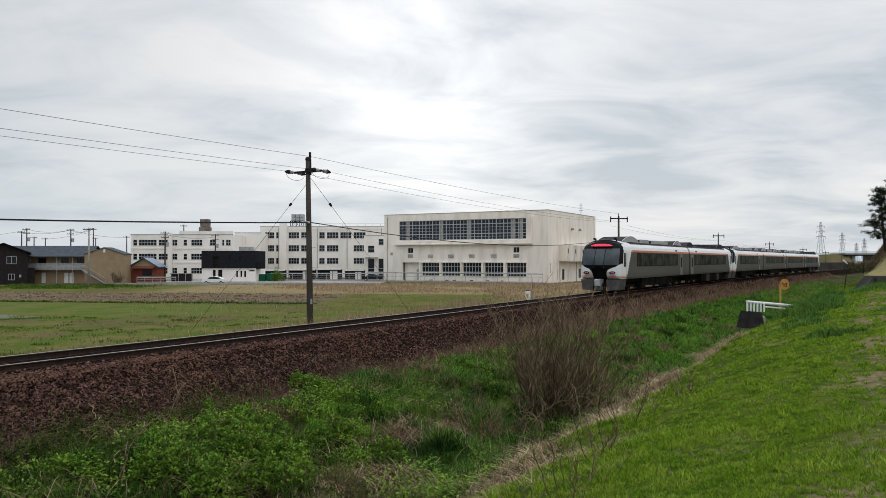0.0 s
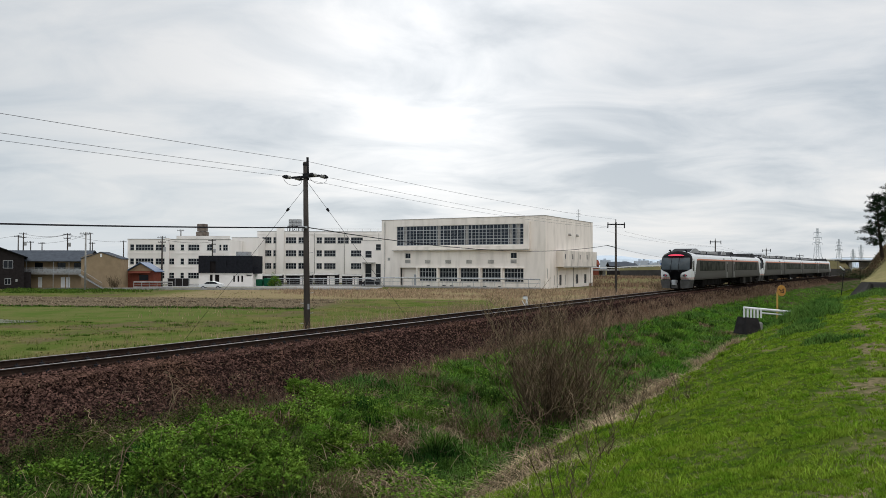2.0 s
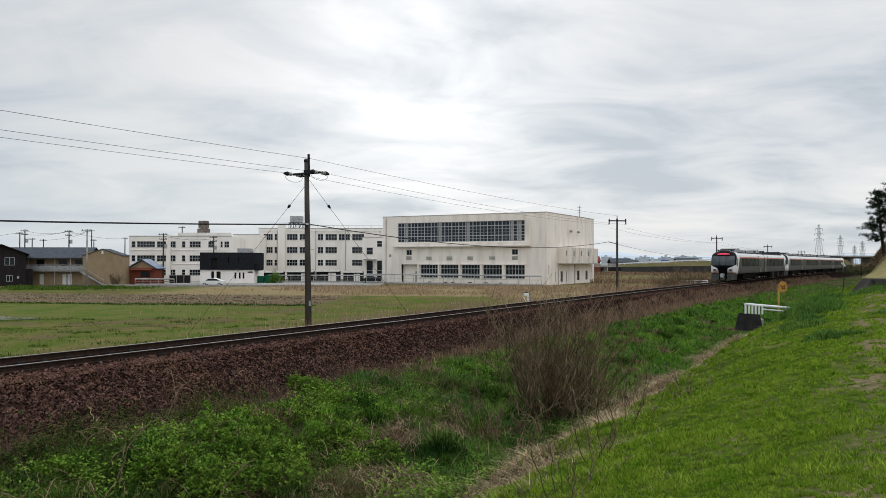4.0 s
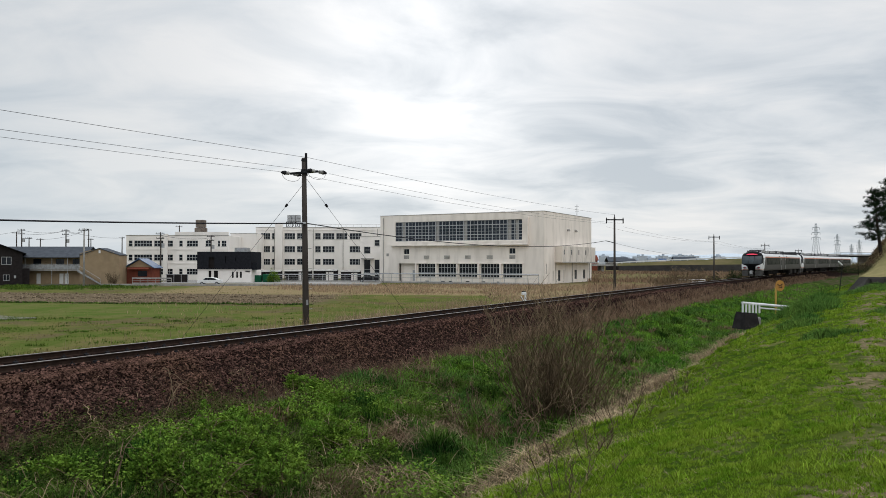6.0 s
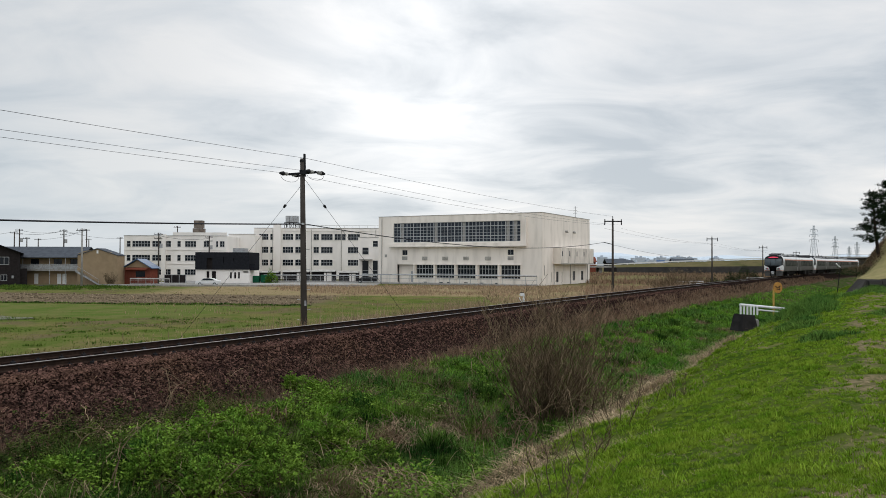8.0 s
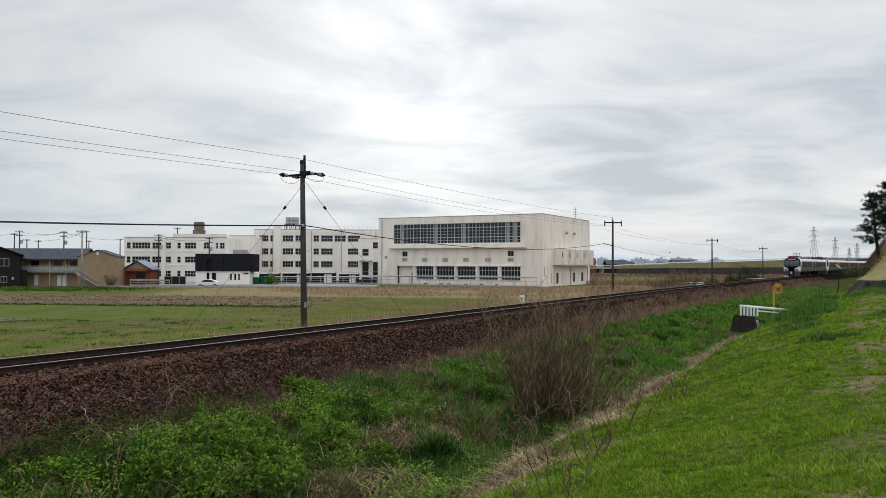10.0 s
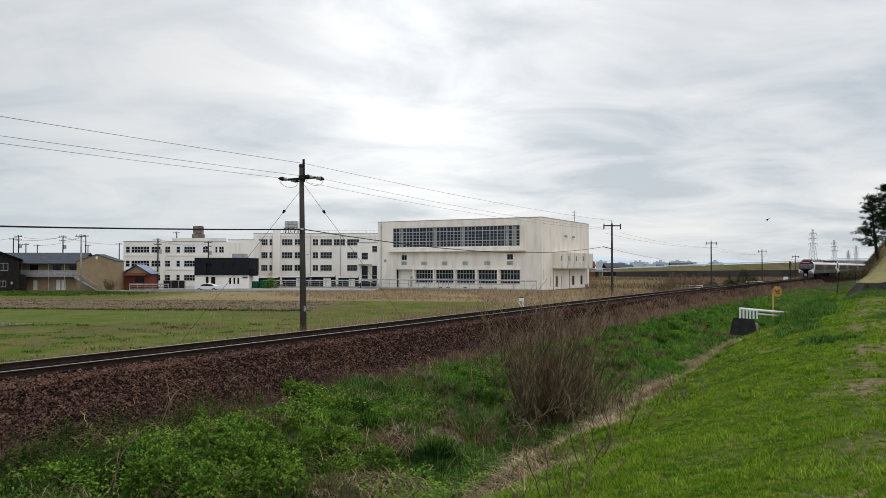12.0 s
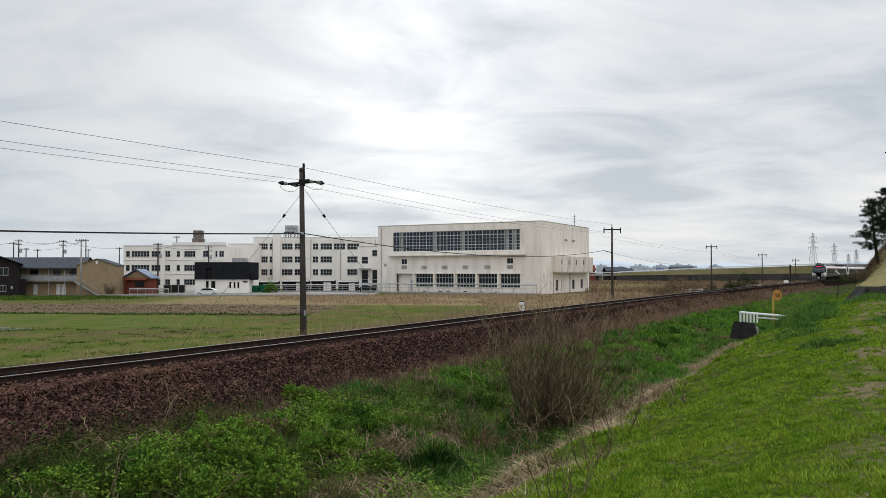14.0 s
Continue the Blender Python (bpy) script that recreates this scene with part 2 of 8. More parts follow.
class Geo:
    """Vertices and faces gathered before they become one mesh."""

    def __init__(self):
        self.v, self.f = [], []

    def add(self, vs, fs):
        n = len(self.v)
        self.v += [tuple(p) for p in vs]
        self.f += [tuple(n + i for i in q) for q in fs]
        return self

    def box(self, x0, x1, y0, y1, z0, z1, m=None):
        vs = [(x, y, z) for z in (z0, z1) for y in (y0, y1) for x in (x0, x1)]
        if m is not None:
            vs = [m @ Vector(p) for p in vs]
        return self.add(vs, [(0, 2, 3, 1), (4, 5, 7, 6), (0, 1, 5, 4), (2, 6, 7, 3), (0, 4, 6, 2), (1, 3, 7, 5)])

    def bbox(self, x0, x1, y0, y1, z0, z1, r=0.03, m=None):
        """A box with chamfered edges along its height and top."""
        ring = lambda k: [(x0 + k + r, y0 + k), (x1 - k - r, y0 + k), (x1 - k, y0 + k + r), (x1 - k, y1 - k - r),
                          (x1 - k - r, y1 - k), (x0 + k + r, y1 - k), (x0 + k, y1 - k - r), (x0 + k, y0 + k + r)]
        vs = [(*p, z0) for p in ring(0)] + [(*p, z1 - r) for p in ring(0)] + [(*p, z1) for p in ring(r)]
        if m is not None:
            vs = [m @ Vector(p) for p in vs]
        fs = [tuple(range(7, -1, -1)), tuple(range(16, 24))]
        for k in (0, 8):
            fs += [(k + i, k + (i + 1) % 8, k + 8 + (i + 1) % 8, k + 8 + i) for i in range(8)]
        return self.add(vs, fs)

    def tube(self, pts, r0, r1=None, sides=8, cap=True):
        """A round bar through pts, tapering from r0 to r1."""
        r1 = r0 if r1 is None else r1
        pts = [Vector(p) for p in pts]
        n = len(self.v)
        for i, p in enumerate(pts):
            d = (pts[min(i + 1, len(pts) - 1)] - pts[max(i - 1, 0)]).normalized()
            a = d.cross(Vector((0, 0, 1)) if abs(d.z) < 0.9 else Vector((1, 0, 0))).normalized()
            b = d.cross(a)
            r = r0 + (r1 - r0) * i / (len(pts) - 1)
            self.v += [tuple(p + (a * math.cos(t) + b * math.sin(t)) * r) for t in (2 * math.pi * k / sides for k in range(sides))]
        for i in range(len(pts) - 1):
            for k in range(sides):
                k2 = (k + 1) % sides
                self.f.append((n + i * sides + k, n + i * sides + k2, n + (i + 1) * sides + k2, n + (i + 1) * sides + k))
        if cap:
            self.f.append(tuple(n + k for k in range(sides))[::-1])
            self.f.append(tuple(n + (len(pts) - 1) * sides + k for k in range(sides)))
        return self

    def prism(self, poly, a, b, m=None):
        """poly: (p, q) pairs in a plane, carried from a to b along the third axis: local (a..b, p, q)."""
        k = len(poly)
        vs = [(a, p, q) for p, q in poly] + [(b, p, q) for p, q in poly]
        if m is not None:
            vs = [m @ Vector(p) for p in vs]
        fs = [tuple(range(k))[::-1], tuple(range(k, 2 * k))] + [(i, (i + 1) % k, k + (i + 1) % k, k + i) for i in range(k)]
        return self.add(vs, fs)

    def mesh(self, name, *mats, smooth=False):
        me = bpy.data.meshes.new(name)
        me.from_pydata(self.v, [], self.f)
        for m in mats:
            me.materials.append(m)
        if smooth:
            me.shade_smooth()
        me.update()
        return me


def fixed(me):
    """Outward normals."""
    bm = bmesh.new()
    bm.from_mesh(me)
    bmesh.ops.recalc_face_normals(bm, faces=bm.faces)
    bm.to_mesh(me)
    bm.free()
    return me


def part(name, geo, material, parent=None, label="", smooth=False, m=None, fix=True):
    """One mesh object under a thing or under a part."""
    me = geo if isinstance(geo, bpy.types.Mesh) else geo.mesh(name, material, smooth=smooth)
    if fix and not isinstance(geo, bpy.types.Mesh):
        fixed(me)
    ob = new(name, me)
    if parent:
        ob.parent = parent
    if m is not None:
        ob.matrix_basis = m
    return tagged(ob, label) if label else ob


def thing(name, label, category, m=None, group="", kind=""):
    ob = new(name)
    ob.empty_display_size = 0.3
    if m is not None:
        ob.matrix_basis = m
    return tagged(ob, label, category, group, kind)


def big_mesh(name, verts, faces, material, smooth=False):
    """A mesh from numpy arrays: faces all with the same number of corners."""
    me = bpy.data.meshes.new(name)
    verts, faces = np.asarray(verts, np.float32), np.asarray(faces, np.int32)
    k = faces.shape[1]
    me.vertices.add(len(verts))
    me.vertices.foreach_set("co", verts.ravel())
    me.loops.add(faces.size)
    me.loops.foreach_set("vertex_index", faces.ravel())
    me.polygons.add(len(faces))
    me.polygons.foreach_set("loop_start", np.arange(0, faces.size, k, dtype=np.int32))
    me.polygons.foreach_set("loop_total", np.full(len(faces), k, np.int32))
    me.materials.append(material)
    me.update(calc_edges=True)
    if smooth:
        me.shade_smooth()
    return me


# ---- the line of the track ----
C2, C1, C0, Y_END = 3.64e-4, 0.5267, -18.84, 330.0


def track_x(y):
    y = np.asarray(y, float)
    q = np.clip(y, -60, Y_END)
    return C0 + C1 * q + C2 * q * q + (C1 + 2 * C2 * q) * (y - q)


def track_slope(y):
    return C1 + 2 * C2 * np.clip(np.asarray(y, float), -60, Y_END)


def beside(y, d):
    """World x of a point at depth y that lies d metres to the camera's side of the track's middle."""
    return track_x(y) + d * np.sqrt(1 + track_slope(y) ** 2)


def offset(x, y):
    return (np.asarray(x, float) - track_x(y)) / np.sqrt(1 + track_slope(y) ** 2)


ARC_Y = np.linspace(-60, 420, 4801)
ARC_S = np.concatenate([[0], np.cumsum(np.hypot(np.diff(ARC_Y), np.diff(track_x(ARC_Y))))])
ARC_S -= np.interp(10.0, ARC_Y, ARC_S)


def on_track(s, z=2.2, d=0.0):
    """Point and heading (angle from x) at s metres along the track."""
    y = float(np.interp(s, ARC_S, ARC_Y))
    k = float(track_slope(y))
    a = math.atan2(1, k)
    return float(beside(y, d)), y, z, a


# ---- ground: one sheet from the eye's bank to the horizon ----
PROFILE_D = [-4000, -9, -5.2, -3.6, -2.9, -1.75, 1.75, 3.1, 4.5, 6.0, 8.0, 9.6, 10.6, 11.4, 12.2, 13.0, 14.2, 15.6, 17.0, 20.0, 26, 40, 4000]
PROFILE_Z = [0, 0, 0.25, 0.85, 1.15, 2.03, 2.03, 1.10, 0.95, 0.78, 0.50, 0.28, 0.30, 0.72, 1.32, 1.72, 2.18, 2.58, 2.86, 2.98, 3.0, 3.0, 3.0]


def bank_shift(y, d):
    """The bank's edge runs in and out by a few hands before the culvert."""
    y, d = np.asarray(y, float), np.asarray(d, float)
    w = 0.10 * np.sin(0.62 * y + 0.4) + 0.16 * np.sin(1.47 * y + 0.8) + 0.14 * np.sin(3.1 * y) - 0.08
    return w * np.clip((d - 9.2) / 1.2, 0, 1) * np.clip((15.5 - d) / 2.0, 0, 1) * np.clip((37 - y) / 5, 0, 1) * np.clip((y - 5) / 4, 0, 1)


def ground_z(x, y):
    d = offset(x, y)
    return np.interp(d + bank_shift(y, d), PROFILE_D, PROFILE_Z)


def rough_z(x, y):
    """Small unevenness off the track."""
    d = offset(x, y)
    amp = np.clip((np.abs(d) - 2.6) / 1.5, 0, 1)
    w = 0.10 * np.sin(1.1 * x + 0.7 * y) * np.sin(0.6 * x - 1.3 * y + 1.0) + 0.05 * np.sin(2.7 * x + 1.9 * y + 0.5) + 0.04 * np.sin(3.9 * y - 2.2 * x)
    return amp * w * np.interp(d, [-5, -4, 11.5, 13.5], [0.6, 1.0, 1.0, 0.22])


def make_ground():
    ds = np.unique(np.concatenate([-np.geomspace(9, 4000, 40)[::-1], np.arange(-9, -1.5, 0.25), [-1.75, 1.75], np.arange(1.6, 26, 0.25), np.geomspace(26, 4000, 34)]))
    ys = np.unique(np.concatenate([np.arange(-30, 4, 2.0), np.arange(4, 60, 0.3), np.arange(60, 200, 1.5), np.geomspace(200, 4500, 50)]))
    D, Y = np.meshgrid(ds, ys)
    X = beside(Y, D)
    Z = np.interp(D + bank_shift(Y, D), PROFILE_D, PROFILE_Z) + np.where(Y < 200, rough_z(X, Y), 0)
    n, m = D.shape
    idx = np.arange(n * m).reshape(n, m)
    faces = np.stack([idx[:-1, :-1], idx[:-1, 1:], idx[1:, 1:], idx[1:, :-1]], -1).reshape(-1, 4)
    me = big_mesh("ground", np.stack([X, Y, Z], -1).reshape(-1, 3), faces, ground_material(), True)
    uv = me.uv_layers.new(name="across")
    flat = np.stack([(D + bank_shift(Y, D)).ravel(), Y.ravel()], -1).astype(np.float32)[faces.ravel()]
    uv.data.foreach_set("uv", flat.ravel())
    return tagged(new("ground", me), "fields, grassy railway slope, ditch and mown bank", "ground", kind="structure")


def ground_material():
    """Zones by the distance from the track (u): field, ballast, rough slope, ditch, mown bank, with uneven borders."""
    m = bpy.data.materials.new("ground_cover")
    m.use_nodes = True
    nt = m.node_tree
    N, L = nt.nodes, nt.links
    bs = N["Principled BSDF"]
    bs.inputs["Roughness"].default_value = 0.95
    bs.inputs["Specular IOR Level"].default_value = 0.0
    uv, geo = N.new("ShaderNodeUVMap"), N.new("ShaderNodeNewGeometry")
    uv.uv_map = "across"
    su, sp = N.new("ShaderNodeSeparateXYZ"), N.new("ShaderNodeSeparateXYZ")
    L.new(uv.outputs[0], su.inputs[0])
    L.new(geo.outputs["Position"], sp.inputs[0])

    def nz(s, det=5.0, rough=0.55):
        n = N.new("ShaderNodeTexNoise")
        n.inputs["Scale"].default_value, n.inputs["Detail"].default_value, n.inputs["Roughness"].default_value = s, det, rough
        L.new(geo.outputs["Position"], n.inputs["Vector"])
        return n.outputs["Fac"]

    def op(kind, a, b=None, clamp=False):
        n = N.new("ShaderNodeMath")
        n.operation, n.use_clamp = kind, clamp
        for i, v in enumerate((a, b)):
            if v is None:
                continue
            if isinstance(v, (int, float)):
                n.inputs[i].default_value = v
            else:
                L.new(v, n.inputs[i])
        return n.outputs[0]

    def step(v, lo, hi):
        n = N.new("ShaderNodeMapRange")
        n.interpolation_type = "SMOOTHSTEP"
        n.inputs[1].default_value, n.inputs[2].default_value = lo, hi
        L.new(v, n.inputs[0])
        return n.outputs[0]

    def mix(f, a, b):
        n = N.new("ShaderNodeMix")
        n.data_type = "RGBA"
        for k, v in (("Factor", f), ("A", a), ("B", b)):
            if isinstance(v, (int, float)):
                n.inputs[k].default_value = v
            elif isinstance(v, tuple):
                n.inputs[k].default_value = (*v, 1)
            else:
                L.new(v, n.inputs[k])
        return n.outputs["Result"]

    n_big, n_mid, n_fine = nz(0.06, 6), nz(0.55, 6), nz(9.0, 6, 0.7)
    wob = op("MULTIPLY", op("SUBTRACT", n_mid, 0.5), 2.2)
    d = op("ADD", su.outputs[0], wob)
    # field: fallow rows, tan reeds, a green strip, a ploughed strip
    green = mix(step(n_fine, 0.35, 0.65), (0.070, 0.098, 0.024), (0.125, 0.135, 0.045))
    tan = mix(step(n_fine, 0.35, 0.65), (0.26, 0.20, 0.115), (0.19, 0.15, 0.08))
    soil = mix(step(n_fine, 0.35, 0.65), (0.105, 0.080, 0.050), (0.16, 0.125, 0.085))
    field = mix(step(nz(0.24, 6, 0.62), 0.43, 0.57), mix(step(n_fine, 0.4, 0.6), (0.142, 0.126, 0.050), (0.110, 0.108, 0.036)), mix(step(n_fine, 0.4, 0.6), (0.066, 0.095, 0.020), (0.095, 0.115, 0.030)))
    field = mix(op("MULTIPLY", step(nz(0.11, 7, 0.65), 0.50, 0.58), 0.85), field, mix(step(n_fine, 0.4, 0.6), (0.140, 0.105, 0.064), (0.085, 0.075, 0.036)))
    field = mix(op("MULTIPLY", step(nz(0.7, 6, 0.7), 0.57, 0.66), 0.8), field, (0.045, 0.085, 0.012))
    field = mix(op("MULTIPLY", step(nz(0.5, 6, 0.7), 0.60, 0.70), 0.5), field, tan)
    x, y = sp.outputs[0], sp.outputs[1]
    yy = op("ADD", op("ADD", y, op("MULTIPLY", x, 0.12)), op("MULTIPLY", op("SUBTRACT", n_mid, 0.5), 5.0))

    def band(v, a, b, soft):
        return op("MULTIPLY", step(v, a - soft, a + soft), op("SUBTRACT", 1.0, step(v, b - soft, b + soft)))

    xx = op("ADD", x, op("MULTIPLY", op("SUBTRACT", n_mid, 0.5), 6.0))
    field = mix(op("MULTIPLY", band(yy, 60, 78, 0.8), op("SUBTRACT", 1.0, step(xx, -22, -17))), field, mix(step(nz(0.28, 7, 0.65), 0.42, 0.60), mix(0.5, green, (0.125, 0.120, 0.045)), (0.078, 0.112, 0.026)))
    field = mix(op("MULTIPLY", band(yy, 79.5, 104, 0.7), op("SUBTRACT", 1.0, step(xx, -16, -10))), field, soil)
    field = mix(op("MULTIPLY", band(yy, 104, 150, 3.0), op("MULTIPLY", step(xx, -46, -38), step(n_mid, 0.25, 0.42))), field, tan)
    field = mix(op("MULTIPLY", step(xx, 4, 14), step(n_mid, 0.3, 0.45)), field, tan)
    field = mix(op("MULTIPLY", step(yy, 150, 170), 0.8), field, mix(step(n_mid, 0.4, 0.6), (0.15, 0.12, 0.065), (0.09, 0.095, 0.035)))
    # ballast slope: near-black bed, shade between the stones put into its colour
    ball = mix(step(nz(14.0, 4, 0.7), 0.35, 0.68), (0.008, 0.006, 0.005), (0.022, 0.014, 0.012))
    # rough slope and ditch: soil, dead stalks, weeds, with leaf shade in their colours
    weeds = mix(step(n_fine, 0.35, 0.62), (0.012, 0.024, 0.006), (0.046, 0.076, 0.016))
    dead = mix(step(n_fine, 0.35, 0.62), (0.038, 0.027, 0.020), (0.115, 0.086, 0.060))
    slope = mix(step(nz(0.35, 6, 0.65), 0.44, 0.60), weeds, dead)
    # lawn soil darkened to paint the shaded gaps between tufts
    lawn = mix(step(nz(1.3, 6), 0.40, 0.62), (0.036, 0.066, 0.008), (0.070, 0.094, 0.018))
    lawn = mix(op("MULTIPLY", step(nz(0.45, 6, 0.7), 0.56, 0.70), 0.7), lawn, (0.22, 0.18, 0.09))
    worn = mix(step(n_fine, 0.4, 0.6), (0.20, 0.155, 0.095), (0.085, 0.085, 0.035))
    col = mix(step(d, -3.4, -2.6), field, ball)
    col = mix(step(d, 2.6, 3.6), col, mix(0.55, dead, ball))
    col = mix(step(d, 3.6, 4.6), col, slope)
    col = mix(op("MULTIPLY", band(d, 10.2, 11.7, 0.5), step(nz(0.8, 5), 0.47, 0.60)), col, mix(0.35, (0.18, 0.13, 0.08), dead))
    col = mix(step(d, 11.7, 12.6), col, lawn)
    col = mix(op("MULTIPLY", band(d, 16.5, 17.9, 0.45), step(n_mid, 0.34, 0.52)), col, worn)
    L.new(col, bs.inputs["Base Color"])
    b = N.new("ShaderNodeBump")
    b.inputs["Strength"].default_value, b.inputs["Distance"].default_value = 0.8, 0.05
    L.new(n_fine, b.inputs["Height"])
    L.new(b.outputs[0], bs.inputs["Normal"])
    return m


ground = make_ground()

# ---- railway track ----


# the outer rail of the curve lies higher, and the line climbs a little towards the pole
CANT = 0.045


def near_rise(y):
    return float(np.interp(y, [10, 16.7, 21, 32], [0.10, 0.08, 0.045, 0.0]))


def sweep(profile, s0, s1, d, z, step=1.5):
    g = Geo()
    ss = np.arange(s0, s1 + 0.01, step)
    k = len(profile)
    for s in ss:
        x, y, _, a = on_track(s)
        nx, ny = math.sin(a), -math.cos(a)
        for p, q in profile:
            g.v.append((x + nx * (d + p), y + ny * (d + p), z + q + near_rise(y)))
    for i in range(len(ss) - 1):
        for j in range(k):
            j2 = (j + 1) % k
            g.f.append((i * k + j, i * k + j2, (i + 1) * k + j2, (i + 1) * k + j))
    return g


def make_track():
    t = thing("railway_track", "single railway track with worn steel rails on brown ballast", "railway track", kind="structure")
    web = [(-0.065, -0.155), (0.065, -0.155), (0.065, -0.14), (0.012, -0.115), (0.012, -0.045), (0.034, -0.03), (0.034, -0.008),
           (-0.034, -0.008), (-0.034, -0.03), (-0.012, -0.045), (-0.012, -0.115), (-0.065, -0.14)]
    top = [(-0.033, -0.008), (0.033, -0.008), (0.030, 0.0), (-0.030, 0.0)]
    for d, z in ((-0.565, 2.2 + CANT), (0.565, 2.2)):
        r = part("rail", sweep(web, -40, 340, d, z), RUST, t)
        part("rail_head", sweep(top, -40, 340, d, z), STEEL_RAIL, r, "polished running surface")
    return t


track = make_track()
# ---- buildings beyond the fields ----


def frame_at(x, y, turn=0.0, z=0.0):
    return pose(x, y, z, 0, 0, turn)


def holed_wall(w, h, holes, t=0.25, z0=0.0):
    """A wall in the plane y = 0 (outside towards -y), w wide, from z0 to h, with rectangular openings through it."""
    xs = sorted({0.0, w, *[v for a, b, _, _ in holes for v in (a, b)]})
    zs = sorted({z0, h, *[v for _, _, a, b in holes for v in (a, b)]})
    g = Geo()
    for za, zb in zip(zs, zs[1:]):
        run = None
        for xa, xb in zip(xs, xs[1:]):
            mx, mz = (xa + xb) / 2, (za + zb) / 2
            solid = not any(a < mx < b and c < mz < d for a, b, c, d in holes)
            if solid:
                run = (run[0], xb) if run else (xa, xb)
            if run and (not solid or xb == xs[-1]):
                g.box(run[0], run[1], 0, t, za, zb)
                run = None
    return g


def window(parent, a, b, z0, z1, cols, rows, m=None, glass=GLASS_DARK, bar=0.06, sill=True, deep=0.14, material=None):
    """A recessed window: pane, frame bars and sill, in the wall's plane."""
    material = material or FRAME_GREY
    w = part("window", Geo().box(a, b, deep, deep + 0.03, z0, z1), glass, parent, m=m)
    fr = Geo()
    for i in range(cols + 1):
        x = a + (b - a) * i / cols
        fr.box(max(a, x - bar / 2), min(b, x + bar / 2), deep - 0.05, deep, z0, z1)
    zs = rows if isinstance(rows, (list, tuple)) else [z0 + (z1 - z0) * i / rows for i in range(rows + 1)]
    for z in zs:
        fr.box(a, b, deep - 0.045, deep - 0.005, max(z0, z - bar / 2), min(z1, z + bar / 2))
    part("frame", fr, material, w)
    if sill:
        part("sill", Geo().box(a - 0.08, b + 0.08, -0.07, deep, z0 - 0.08, z0 - 0.005), STAIN, w)
    return w


GYM_GLASS = mat("hall_window_glass", (0.030, 0.038, 0.052), (0.018, 0.024, 0.034), 0.15, 0.5, spec=0.3)


def make_gym():
    W, D, H = 38.1, 29.6, 14.35
    m = Matrix(((0.875, 0.484, 0, -12.84), (-0.484, 0.875, 0, 171.34), (0, 0, 1, 0), (0, 0, 0, 1)))
    g = thing("gymnasium", "white concrete school gymnasium with a long upper window band", "building", m)
    lows = [(9.58, 13.76), (14.47, 18.67), (19.41, 23.58), (24.39, 28.53), (29.31, 33.5)]
    mids = [(6.06, 7.36), (30.75, 32.04)]
    vents = [(11.0, 12.3), (15.9, 17.2), (20.8, 22.1), (25.74, 27.07)]
    band = (3.84, 33.5, 8.78, 12.92)
    holes = [band] + [(a, b, 1.3, 4.0) for a, b in lows] + [(a, b, 6.05, 7.12) for a, b in mids] + [(4.7, 8.79, 0.3, 4.05)]
    front = part("wall", holed_wall(W, H, holes, 0.35), WHITE_WALL, g)
    side = pose(W, 0, 0, 0, 0, 90)
    slits = [(1.1, 1.5, 2.0, 4.0), (4.9, 5.25, 0.6, 2.6), (7.9, 9.3, 0.5, 2.7), (11.2, 11.6, 0.5, 2.7), (18.0, 19.6, 0.7, 2.7), (23.6, 25.2, 0.7, 2.7)]
    east = part("wall", holed_wall(D - 0.36, H - 0.004, [(a - 0.36, b - 0.36, c, d) for a, b, c, d in slits], 0.35), WHITE_WALL, g, m=side @ pose(0.36, 0, 0))
    for a, b, c, d in slits:
        window(g, a, b, c, d, 1 if b - a < 0.6 else 2, 1, side, sill=False)
    part("wall", Geo().box(0, W - 0.36, D - 0.35, D, 0, H - 0.008), WHITE_WALL, g)
    part("wall", Geo().box(0, 0.35, 0.36, D - 0.36, 0, H - 0.008), WHITE_WALL, g)
    part("roof", Geo().box(0.3, W - 0.36, 0.36, D - 0.36, H - 0.6, H - 0.35), STAIN, g, "grey flat roof")
    part("parapet_cap", Geo().box(-0.06, W + 0.06, -0.06, 0.42, H, H + 0.10).box(W - 0.42, W + 0.06, 0.42, D, H, H + 0.10).box(-0.06, 0.4, 0.42, D, H, H + 0.10), STAIN, g)
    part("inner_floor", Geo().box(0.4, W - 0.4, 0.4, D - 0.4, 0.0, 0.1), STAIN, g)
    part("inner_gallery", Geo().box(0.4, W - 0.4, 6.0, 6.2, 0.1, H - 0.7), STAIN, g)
    window(g, *band, 18, [8.78, 10.0, 11.98, 12.92], glass=GYM_GLASS, bar=0.17, sill=False, deep=0.2)
    thin = Geo()
    for i in range(18):
        x = band[0] + (band[1] - band[0]) * (i + 0.5) / 18
        thin.box(x - 0.035, x + 0.035, 0.165, 0.198, band[2], band[3])
    for z in (9.4, 10.65, 11.3):
        thin.box(band[0], band[1], 0.17, 0.198, z - 0.03, z + 0.03)
    part("glazing_grid", thin, FRAME_GREY, g)
    for i in range(18):
        if i in (1, 6, 10, 16, 17):
            a = band[0] + (band[1] - band[0]) * i / 18
            part("curtain", Geo().box(a + 0.2, a + 0.9, 0.185, 0.197, 8.9, 12.8), CONCRETE, g)
    part("ledge", Geo().box(3.1, 34.95, -0.75, -0.004, 7.72, 8.0), WHITE_WALL, g, "projecting ledge under the window band")
    part("fin", Geo().box(34.7, 34.95, -0.55, -0.004, 8.004, 13.3), WHITE_WALL, g)
    part("band_apron", Geo().box(3.404, 34.696, -0.60, -0.004, 8.004, 8.55), WHITE_WALL, g)
    part("ledge_stain", Geo().box(3.1, 34.95, -0.762, -0.752, 7.70, 7.80), STAIN, g)
